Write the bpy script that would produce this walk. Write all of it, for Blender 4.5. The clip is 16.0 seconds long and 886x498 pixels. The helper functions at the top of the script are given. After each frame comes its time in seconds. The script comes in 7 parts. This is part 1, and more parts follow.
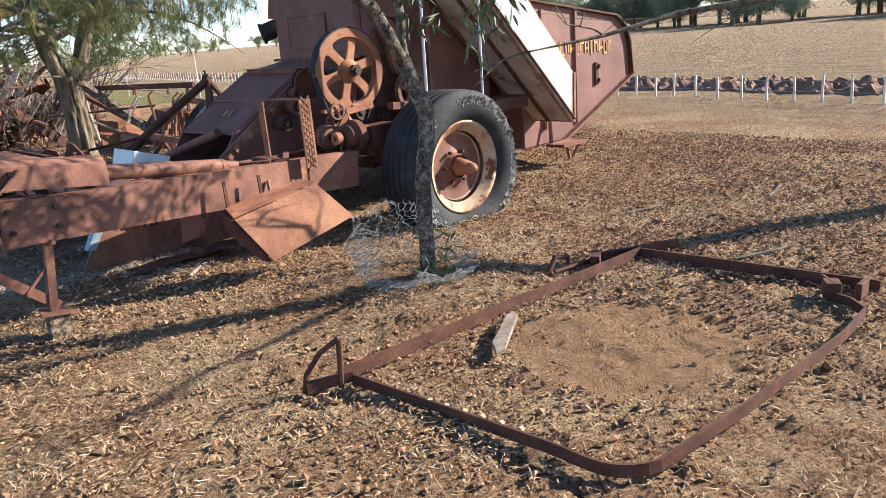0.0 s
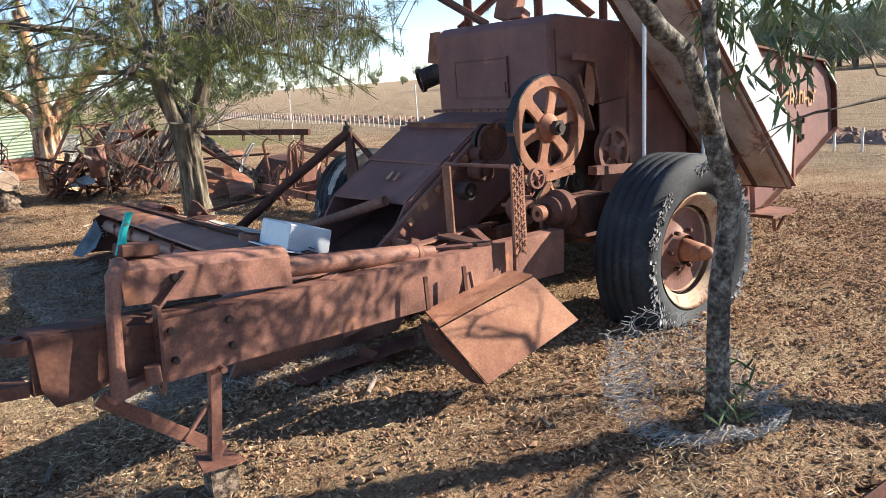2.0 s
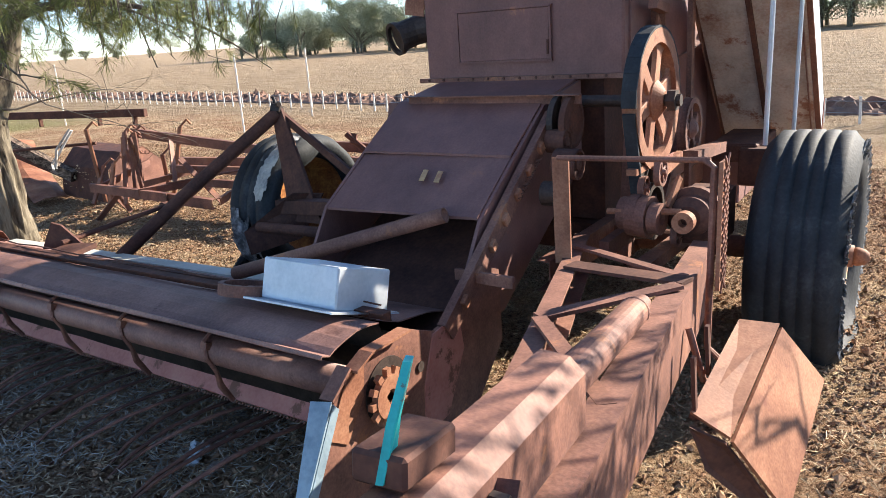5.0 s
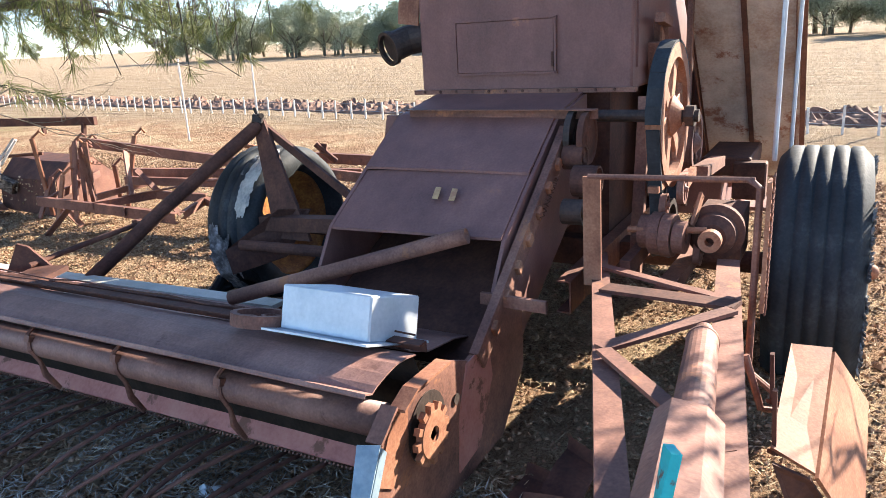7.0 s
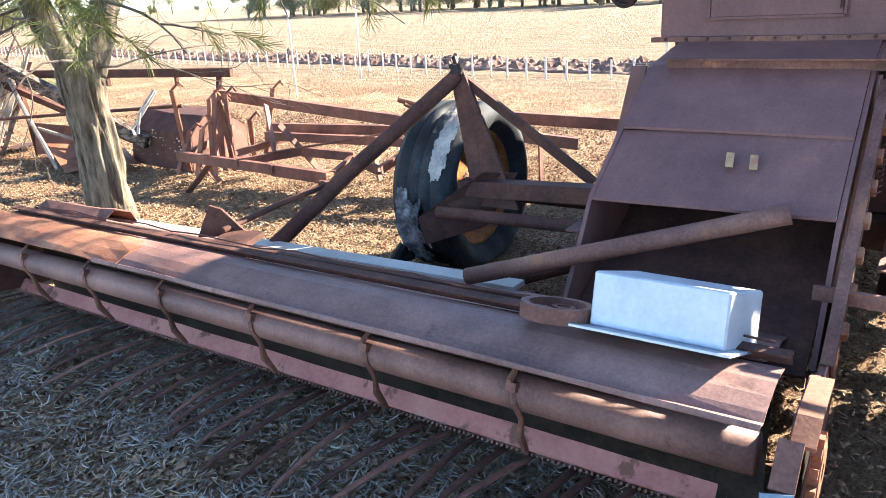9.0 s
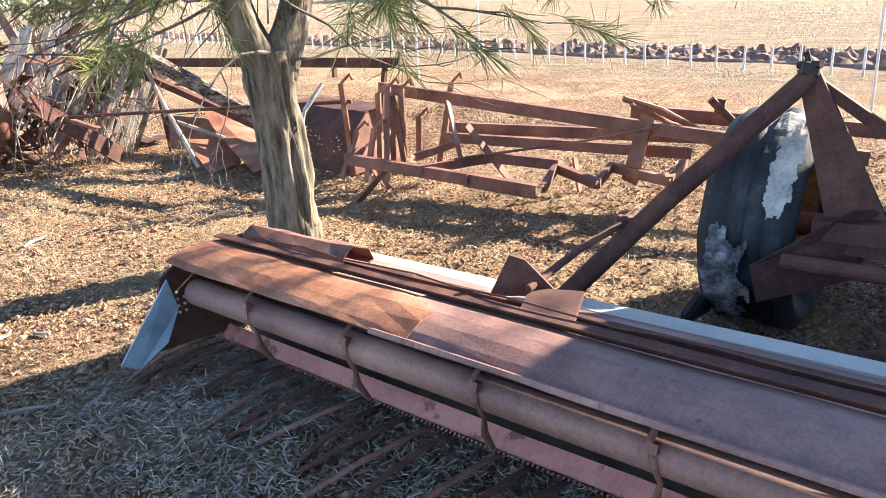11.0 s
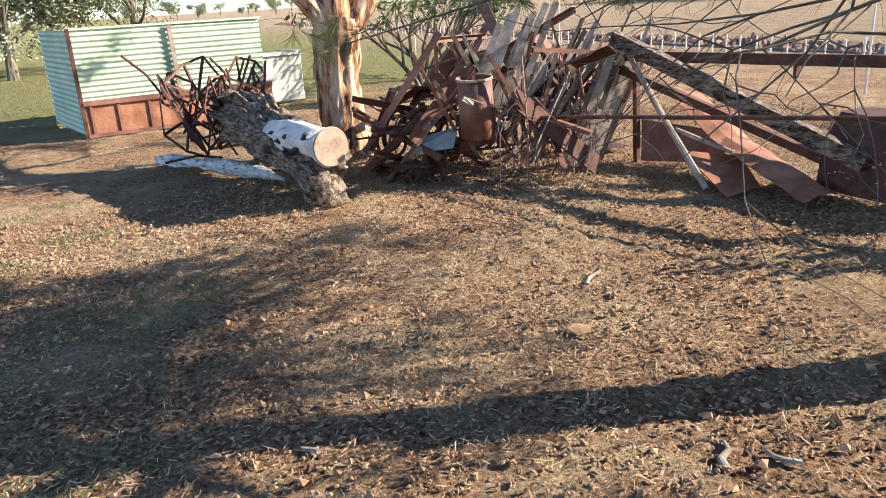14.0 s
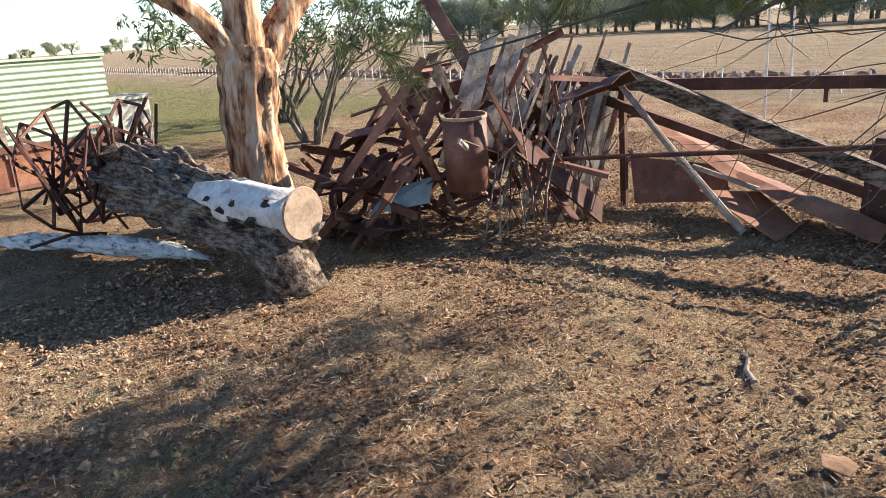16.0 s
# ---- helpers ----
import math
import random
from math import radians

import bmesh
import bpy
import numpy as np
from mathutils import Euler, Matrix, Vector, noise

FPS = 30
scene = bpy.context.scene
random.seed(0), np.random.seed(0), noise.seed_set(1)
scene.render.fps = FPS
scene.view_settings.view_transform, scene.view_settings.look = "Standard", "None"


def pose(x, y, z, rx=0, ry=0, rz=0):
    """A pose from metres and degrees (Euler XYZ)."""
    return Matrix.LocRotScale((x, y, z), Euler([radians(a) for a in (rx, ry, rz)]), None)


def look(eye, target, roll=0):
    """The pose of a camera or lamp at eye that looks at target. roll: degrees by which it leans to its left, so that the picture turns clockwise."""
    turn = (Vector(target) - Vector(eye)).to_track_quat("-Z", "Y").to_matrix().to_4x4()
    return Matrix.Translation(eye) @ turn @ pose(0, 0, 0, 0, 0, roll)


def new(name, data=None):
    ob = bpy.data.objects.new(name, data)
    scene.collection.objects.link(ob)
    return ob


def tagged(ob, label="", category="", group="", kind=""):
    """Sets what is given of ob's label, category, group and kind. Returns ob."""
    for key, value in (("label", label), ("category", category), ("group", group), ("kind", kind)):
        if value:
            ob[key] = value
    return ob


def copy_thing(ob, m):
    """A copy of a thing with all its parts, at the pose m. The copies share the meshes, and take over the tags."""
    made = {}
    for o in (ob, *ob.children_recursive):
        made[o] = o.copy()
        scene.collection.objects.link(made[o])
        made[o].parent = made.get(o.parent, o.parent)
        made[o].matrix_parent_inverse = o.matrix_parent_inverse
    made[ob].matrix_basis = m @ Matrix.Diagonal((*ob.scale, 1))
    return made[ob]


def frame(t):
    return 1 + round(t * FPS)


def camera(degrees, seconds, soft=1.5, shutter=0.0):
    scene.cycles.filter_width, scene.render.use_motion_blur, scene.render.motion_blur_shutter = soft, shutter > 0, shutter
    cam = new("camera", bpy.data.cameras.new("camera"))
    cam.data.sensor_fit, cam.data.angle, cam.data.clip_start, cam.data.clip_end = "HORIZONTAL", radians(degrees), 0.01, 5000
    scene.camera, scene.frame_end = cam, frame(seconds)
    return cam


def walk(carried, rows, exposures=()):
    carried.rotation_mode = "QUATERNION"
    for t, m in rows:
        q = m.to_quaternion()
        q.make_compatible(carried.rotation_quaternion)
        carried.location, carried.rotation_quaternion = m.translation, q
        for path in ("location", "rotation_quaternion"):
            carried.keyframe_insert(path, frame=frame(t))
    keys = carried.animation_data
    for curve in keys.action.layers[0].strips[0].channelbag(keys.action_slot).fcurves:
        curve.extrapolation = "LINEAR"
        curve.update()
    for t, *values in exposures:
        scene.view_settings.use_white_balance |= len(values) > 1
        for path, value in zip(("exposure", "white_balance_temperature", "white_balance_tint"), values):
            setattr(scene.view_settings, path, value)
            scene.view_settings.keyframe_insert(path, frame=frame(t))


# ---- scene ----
cam = camera(61.5, 16.0, soft=0.6)
# seconds, place in metres, turn in degrees
PATH = [
    (0.0, 0.000, 0.000, 1.550, 73.62, 4.48, -44.21),
    (0.5, 0.023, 0.416, 1.580, 74.66, 3.99, -42.56),
    (1.0, 0.022, 0.824, 1.626, 75.85, 3.69, -41.42),
    (1.5, 0.074, 1.221, 1.658, 76.78, 3.88, -39.87),
    (2.0, 0.138, 1.651, 1.671, 77.00, 4.10, -39.15),
    (2.5, 0.144, 2.101, 1.647, 76.57, 4.05, -40.49),
    (3.0, 0.151, 2.559, 1.646, 75.85, 4.03, -42.21),
    (5.5, 0.220, 4.229, 1.699, 74.00, 3.92, -61.26),
    (6.0, 0.194, 4.334, 1.722, 74.43, 3.82, -63.71),
    (6.5, 0.209, 4.383, 1.725, 74.44, 3.41, -63.78),
    (7.0, 0.178, 4.454, 1.723, 73.91, 3.06, -62.28),
    (7.5, 0.110, 4.585, 1.695, 72.94, 2.74, -60.02),
    (8.0, 0.103, 4.836, 1.663, 71.79, 2.74, -58.06),
    (10.5, 0.422, 6.633, 1.696, 70.51, 3.24, -56.14),
    (11.0, 0.415, 7.051, 1.699, 70.18, 3.13, -52.18),
    (11.5, 0.401, 7.530, 1.699, 70.34, 3.14, -47.51),
    (12.0, 0.290, 7.985, 1.677, 70.88, 3.32, -42.50),
    (12.5, 0.116, 8.426, 1.686, 71.25, 3.72, -37.50),
    (13.0, -0.044, 8.956, 1.655, 71.54, 3.67, -33.32),
    (13.5, -0.198, 9.398, 1.647, 71.58, 3.44, -31.87),
    (14.0, -0.285, 9.801, 1.638, 71.37, 3.15, -32.93),
    (14.5, -0.324, 10.303, 1.602, 71.60, 3.16, -34.75),
    (15.0, -0.428, 10.801, 1.572, 72.72, 3.38, -37.91),
    (15.5, -0.486, 11.251, 1.552, 73.27, 3.37, -42.15),
    (16.0, -0.454, 11.781, 1.551, 73.53, 3.57, -47.89),
]
walk(cam, [(t, pose(x, y, z, rx, ry, rz)) for t, x, y, z, rx, ry, rz in PATH],
     [(0.0, 1.4), (3.0, 1.52), (5.5, 1.8), (7.0, 2.2), (8.0, 2.7), (10.5, 2.68), (11.0, 2.48), (12.5, 2.12), (13.5, 1.82), (14.5, 1.68), (16.0, 1.48)])

# ---- light ----
SUN_AZ = Vector((0.887, -0.462, 0)).normalized()
SUN_EL = radians(25.5)
sun_dir = Vector((SUN_AZ.x * math.cos(SUN_EL), SUN_AZ.y * math.cos(SUN_EL), math.sin(SUN_EL)))
world = bpy.data.worlds.new("sky")
scene.world = world
world.use_nodes = True
wn = world.node_tree
wn.nodes.clear()
sky = wn.nodes.new("ShaderNodeTexSky")
sky.sky_type = 'NISHITA'
sky.sun_disc = False
sky.dust_density = 0.1
sky.air_density = 0.7
sky.ozone_density = 2.5
sky.sun_elevation = SUN_EL
sky.sun_rotation = math.atan2(SUN_AZ.x, SUN_AZ.y)
bg = wn.nodes.new("ShaderNodeBackground")
bg.inputs["Strength"].default_value = 0.105
wo = wn.nodes.new("ShaderNodeOutputWorld")
wn.links.new(sky.outputs[0], bg.inputs[0])
wn.links.new(bg.outputs[0], wo.inputs[0])
sun = new("sun", bpy.data.lights.new("sun", "SUN"))
sun.data.energy = 5.0
sun.data.angle = radians(0.5)
sun.data.color = (1.0, 0.9, 0.77)
sun.matrix_world = look(sun_dir * 60, (0, 0, 0))


# ---- materials ----
def mat(name, stops, scale=3.0, rough=0.85, metal=0.0, bump=0.3, fine=60.0, detail=6.0, island=0.0, stretch=(1, 1, 1), speck=None, spec=0.3, streak=0.0):
    """stops: [(pos, rgb), ...] across a two-scale noise; speck: (rgb, scale, threshold) patches."""
    m = bpy.data.materials.new(name)
    m.use_nodes = True
    nt = m.node_tree
    N, L = nt.nodes, nt.links
    b = N["Principled BSDF"]
    b.inputs["Metallic"].default_value = metal
    b.inputs["Specular IOR Level"].default_value = spec
    tc = N.new("ShaderNodeTexCoord")
    mp = N.new("ShaderNodeMapping")
    mp.inputs["Scale"].default_value = stretch
    L.new(tc.outputs["Object"], mp.inputs[0])
    n1 = N.new("ShaderNodeTexNoise")
    n1.inputs["Scale"].default_value = scale
    n1.inputs["Detail"].default_value = detail
    n1.inputs["Roughness"].default_value = 0.65
    n2 = N.new("ShaderNodeTexNoise")
    n2.inputs["Scale"].default_value = fine
    n2.inputs["Detail"].default_value = 3
    L.new(mp.outputs[0], n1.inputs["Vector"])
    L.new(mp.outputs[0], n2.inputs["Vector"])
    mix = N.new("ShaderNodeMath")
    mix.operation = 'MULTIPLY_ADD'
    mix.inputs[1].default_value = 0.35
    L.new(n2.outputs["Fac"], mix.inputs[0])
    sub = N.new("ShaderNodeMath")
    sub.operation = 'MULTIPLY_ADD'
    sub.inputs[1].default_value = 1.0
    sub.inputs[2].default_value = -0.175
    L.new(n1.outputs["Fac"], sub.inputs[0])
    L.new(sub.outputs[0], mix.inputs[2])
    ramp = N.new("ShaderNodeValToRGB")
    cr = ramp.color_ramp
    while len(cr.elements) < len(stops):
        cr.elements.new(0.5)
    for e, (p, c) in zip(cr.elements, stops):
        e.position, e.color = p, (*c, 1)
    L.new(mix.outputs[0], ramp.inputs[0])
    col = ramp.outputs[0]
    if speck:
        n3 = N.new("ShaderNodeTexNoise")
        n3.inputs["Scale"].default_value = speck[1]
        n3.inputs["Detail"].default_value = 8
        n3.inputs["Roughness"].default_value = 0.7
        L.new(tc.outputs["Object"], n3.inputs["Vector"])
        r3 = N.new("ShaderNodeMapRange")
        r3.inputs["From Min"].default_value = speck[2]
        r3.inputs["From Max"].default_value = speck[2] + 0.05
        L.new(n3.outputs["Fac"], r3.inputs["Value"])
        mx = N.new("ShaderNodeMix")
        mx.data_type = 'RGBA'
        L.new(r3.outputs[0], mx.inputs["Factor"])
        L.new(col, mx.inputs["A"])
        mx.inputs["B"].default_value = (*speck[0], 1)
        col = mx.outputs["Result"]
    if island:
        geo = N.new("ShaderNodeNewGeometry")
        hsv = N.new("ShaderNodeHueSaturation")
        mr = N.new("ShaderNodeMapRange")
        mr.inputs["To Min"].default_value = 1 - island
        mr.inputs["To Max"].default_value = 1 + island
        L.new(geo.outputs["Random Per Island"], mr.inputs["Value"])
        L.new(mr.outputs[0], hsv.inputs["Value"])
        L.new(col, hsv.inputs["Color"])
        col = hsv.outputs[0]
    if streak:
        ms = N.new("ShaderNodeMapping")
        ms.inputs["Scale"].default_value = (3.2, 3.2, 1.1)
        L.new(tc.outputs["Object"], ms.inputs[0])
        n4 = N.new("ShaderNodeTexNoise")
        n4.inputs["Scale"].default_value = 1.6
        n4.inputs["Detail"].default_value = 7
        n4.inputs["Roughness"].default_value = 0.7
        L.new(ms.outputs[0], n4.inputs["Vector"])
        r4 = N.new("ShaderNodeMapRange")
        r4.inputs["From Min"].default_value = 0.35
        r4.inputs["From Max"].default_value = 0.68
        r4.inputs["To Min"].default_value = 1 - streak
        r4.inputs["To Max"].default_value = 1 + streak
        L.new(n4.outputs["Fac"], r4.inputs["Value"])
        h4 = N.new("ShaderNodeHueSaturation")
        L.new(r4.outputs[0], h4.inputs["Value"])
        L.new(col, h4.inputs["Color"])
        col = h4.outputs[0]
    L.new(col, b.inputs["Base Color"])
    rr = N.new("ShaderNodeMapRange")
    rr.inputs["To Min"].default_value = max(rough - 0.12, 0.05)
    rr.inputs["To Max"].default_value = min(rough + 0.12, 1)
    L.new(n1.outputs["Fac"], rr.inputs["Value"])
    L.new(rr.outputs[0], b.inputs["Roughness"])
    if bump:
        bp = N.new("ShaderNodeBump")
        bp.inputs["Strength"].default_value = bump
        bp.inputs["Distance"].default_value = 0.01
        L.new(mix.outputs[0], bp.inputs["Height"])
        L.new(bp.outputs[0], b.inputs["Normal"])
    return m


RUST = mat("rusted_steel", [(0.28, (0.075, 0.033, 0.025)), (0.42, (0.15, 0.066, 0.047)), (0.57, (0.23, 0.105, 0.072)), (0.74, (0.33, 0.17, 0.115))], 2.6, 0.68, 0.1, 0.22, 90, spec=0.4, speck=((0.33, 0.14, 0.07), 3.1, 0.6), streak=0.16)
RUST_DARK = mat("dark_rusted_and_shaded_steel", [(0.25, (0.04, 0.018, 0.014)), (0.5, (0.095, 0.042, 0.03)), (0.75, (0.17, 0.075, 0.048))], 5, 0.8, 0.1, 0.3)
RUST_BRIGHT = mat("orange_rust", [(0.3, (0.15, 0.055, 0.03)), (0.5, (0.27, 0.115, 0.064)), (0.7, (0.4, 0.2, 0.115))], 3, 0.7, 0.0, 0.2, 90, speck=((0.2, 0.075, 0.045), 4, 0.6), streak=0.14)
PAINT = mat("oxidised_red_paint", [(0.25, (0.112, 0.05, 0.043)), (0.5, (0.18, 0.081, 0.067)), (0.75, (0.25, 0.118, 0.094))], 1.6, 0.6, 0.0, 0.15, 90, spec=0.45, speck=((0.27, 0.115, 0.07), 3.5, 0.64), streak=0.14)
RUST_SHEET = mat("weathered_rust_sheet", [(0.28, (0.12, 0.058, 0.047)), (0.45, (0.21, 0.108, 0.084)), (0.6, (0.29, 0.155, 0.12)), (0.76, (0.38, 0.21, 0.16))], 2.2, 0.6, 0.05, 0.18, 90, spec=0.45, speck=((0.12, 0.055, 0.04), 4.0, 0.62), streak=0.14)
PAINT_PINK = mat("faded_pink_red_paint", [(0.25, (0.26, 0.085, 0.07)), (0.5, (0.4, 0.16, 0.13)), (0.75, (0.45, 0.22, 0.17))], 4, 0.65, 0.0, 0.15, speck=((0.16, 0.07, 0.045), 6, 0.57))
GALV_RUST = mat("weathered_grey_steel", [(0.3, (0.33, 0.22, 0.17)), (0.5, (0.47, 0.4, 0.35)), (0.7, (0.55, 0.51, 0.47))], 2.2, 0.55, 0.15, 0.1, speck=((0.27, 0.13, 0.09), 2.5, 0.58), streak=0.2)
WHITE_METAL = mat("galvanised_white", [(0.3, (0.42, 0.46, 0.49)), (0.6, (0.55, 0.58, 0.6))], 6, 0.45, 0.3, 0.05)
BLUE_STEEL = mat("blue_grey_steel", [(0.3, (0.17, 0.24, 0.29)), (0.6, (0.29, 0.38, 0.44))], 6, 0.5, 0.2, 0.1)
TEAL = mat("flaking_teal_paint", [(0.3, (0.01, 0.3, 0.3)), (0.6, (0.03, 0.5, 0.48))], 6, 0.5, 0.0, 0.1, speck=((0.12, 0.07, 0.05), 14, 0.62))
RUBBER = mat("old_black_rubber", [(0.3, (0.012, 0.014, 0.016)), (0.55, (0.028, 0.032, 0.036)), (0.8, (0.07, 0.075, 0.078))], 5, 0.75, 0, 0.4)
RUBBER_WORN_SHEEN = mat("perished_and_sheen_grey_rubber", [(0.3, (0.03, 0.033, 0.036)), (0.48, (0.12, 0.12, 0.12)), (0.7, (0.42, 0.42, 0.42))], 11, 0.9, 0, 1.0, 40)
CREAM = mat("cream_paint_rusting", [(0.35, (0.22, 0.1, 0.055)), (0.5, (0.4, 0.27, 0.17)), (0.65, (0.5, 0.38, 0.27))], 3.5, 0.7, 0, 0.2, speck=((0.17, 0.065, 0.035), 5, 0.54))
GREASE_SHADE = mat("black_greasy_iron_and_shade", [(0.3, (0.02, 0.016, 0.014)), (0.7, (0.08, 0.055, 0.045))], 8, 0.6, 0.2, 0.3)
BARK_DARK = mat("grey_furrowed_bark", [(0.32, (0.03, 0.023, 0.016)), (0.48, (0.12, 0.098, 0.068)), (0.66, (0.24, 0.205, 0.148))], 14, 0.95, 0, 1.0, 60, stretch=(1, 1, 0.18))
BARK_LOG = mat("brown_log_bark", [(0.36, (0.018, 0.012, 0.009)), (0.48, (0.1, 0.07, 0.05)), (0.62, (0.27, 0.205, 0.155))], 24, 0.95, 0, 1.0, 90, stretch=(1, 0.3, 1))
BARK_TWIG = mat("grey_twig_bark", [(0.3, (0.06, 0.048, 0.038)), (0.7, (0.19, 0.16, 0.13))], 12, 0.95, 0, 0.5)
BARK_GUM = mat("orange_gum_bark", [(0.37, (0.05, 0.03, 0.02)), (0.44, (0.2, 0.1, 0.055)), (0.52, (0.42, 0.23, 0.115)), (0.62, (0.52, 0.41, 0.3))], 8, 0.85, 0, 0.6, 40, stretch=(1, 1, 0.22))
BARK_SMALL = mat("mottled_grey_bark", [(0.36, (0.022, 0.018, 0.014)), (0.5, (0.095, 0.082, 0.064)), (0.66, (0.27, 0.245, 0.2))], 20, 0.95, 0, 1.0)
NEEDLE = mat("needle_leaf", [(0.3, (0.075, 0.095, 0.022)), (0.5, (0.14, 0.155, 0.04)), (0.7, (0.26, 0.25, 0.085))], 2, 0.6, 0, 0, island=0.45)
LEAF = mat("gum_leaf", [(0.3, (0.07, 0.1, 0.045)), (0.6, (0.13, 0.17, 0.07)), (0.75, (0.2, 0.21, 0.09))], 1.2, 0.55, 0, 0, island=0.4)
# distance haze is mixed into this leaf colour as extra paleness
LEAF_FAR_HAZE = mat("far_hazy_grey_green_leaf", [(0.3, (0.2, 0.22, 0.13)), (0.7, (0.34, 0.35, 0.23))], 0.3, 0.7, 0, 0, island=0.4)
WOOD_GREY = mat("weathered_grey_timber", [(0.3, (0.17, 0.12, 0.09)), (0.55, (0.33, 0.27, 0.22)), (0.75, (0.48, 0.43, 0.37))], 7, 0.95, 0, 0.5, 60, stretch=(0.5, 1, 1), island=0.25)
WOOD_PALE = mat("pale_bleached_wood", [(0.3, (0.3, 0.26, 0.22)), (0.45, (0.5, 0.47, 0.43)), (0.65, (0.66, 0.64, 0.61))], 7, 0.9, 0, 0.7, 40)
WOOD_SLAT = mat("brown_weathered_slats", [(0.3, (0.09, 0.058, 0.042)), (0.5, (0.2, 0.145, 0.105)), (0.72, (0.36, 0.29, 0.23))], 9, 0.95, 0, 0.6, 60, island=0.3, streak=0.35)
WOOD_PALE_SLAT = mat("sun_bleached_slats", [(0.3, (0.24, 0.18, 0.13)), (0.5, (0.42, 0.35, 0.28)), (0.72, (0.56, 0.5, 0.43))], 9, 0.95, 0, 0.5, 60, island=0.2)
WOOD_BLEACHED = mat("cracked_bleached_wood", [(0.34, (0.1, 0.085, 0.075)), (0.42, (0.4, 0.38, 0.36)), (0.56, (0.58, 0.57, 0.55)), (0.72, (0.68, 0.67, 0.65))], 26, 0.9, 0, 1.0, 60, stretch=(1, 0.3, 1))
CANVAS = mat("pale_bare_tyre_canvas", [(0.3, (0.2, 0.2, 0.2)), (0.5, (0.38, 0.36, 0.32)), (0.7, (0.55, 0.5, 0.43))], 9, 0.9, 0, 0.4)
LOG_END = mat("sawn_log_end", [(0.3, (0.19, 0.125, 0.085)), (0.55, (0.33, 0.24, 0.175)), (0.75, (0.44, 0.34, 0.26))], 9, 0.9, 0, 0.3, 50)
CORRUGATED = mat("pale_green_corrugated_iron", [(0.3, (0.27, 0.35, 0.24)), (0.5, (0.38, 0.47, 0.34)), (0.7, (0.46, 0.52, 0.4))], 1.5, 0.6, 0.1, 0.1, speck=((0.28, 0.16, 0.1), 2.0, 0.64))
STRAW = mat("dry_straw", [(0.3, (0.22, 0.14, 0.075)), (0.55, (0.42, 0.31, 0.185)), (0.75, (0.64, 0.53, 0.36))], 3, 0.85, 0, 0, island=0.6)
STRAW_GREY = mat("weathered_grey_straw", [(0.3, (0.2, 0.165, 0.13)), (0.55, (0.34, 0.3, 0.25)), (0.75, (0.5, 0.46, 0.4))], 3, 0.85, 0, 0, island=0.5)
CLOD = mat("dry_clods", [(0.3, (0.15, 0.08, 0.045)), (0.5, (0.3, 0.175, 0.1)), (0.75, (0.46, 0.3, 0.185))], 9, 0.98, 0, 0.6, island=0.35)
EARTH_DARK = mat("dark_turned_earth", [(0.3, (0.11, 0.06, 0.042)), (0.55, (0.22, 0.13, 0.09)), (0.8, (0.35, 0.23, 0.16))], 2.5, 1.0, 0, 0.8)
WIRE = mat("galvanised_wire", [(0.3, (0.22, 0.22, 0.21)), (0.7, (0.4, 0.4, 0.39))], 20, 0.8, 0.1, 0)
POST = mat("pale_fence_post", [(0.3, (0.68, 0.62, 0.54)), (0.7, (0.82, 0.78, 0.7))], 8, 0.8, 0, 0.2)
CONCRETE = mat("pale_concrete", [(0.3, (0.42, 0.4, 0.34)), (0.7, (0.58, 0.56, 0.5))], 3, 0.9, 0, 0.2)
LETTER = mat("faded_yellow_lettering", [(0.3, (0.34, 0.16, 0.09)), (0.6, (0.5, 0.31, 0.15))], 14, 0.75, 0, 0)
YELLOW = mat("yellow_rim_paint", [(0.3, (0.12, 0.045, 0.02)), (0.5, (0.3, 0.12, 0.035)), (0.7, (0.55, 0.26, 0.07))], 7, 0.6, 0, 0.1)


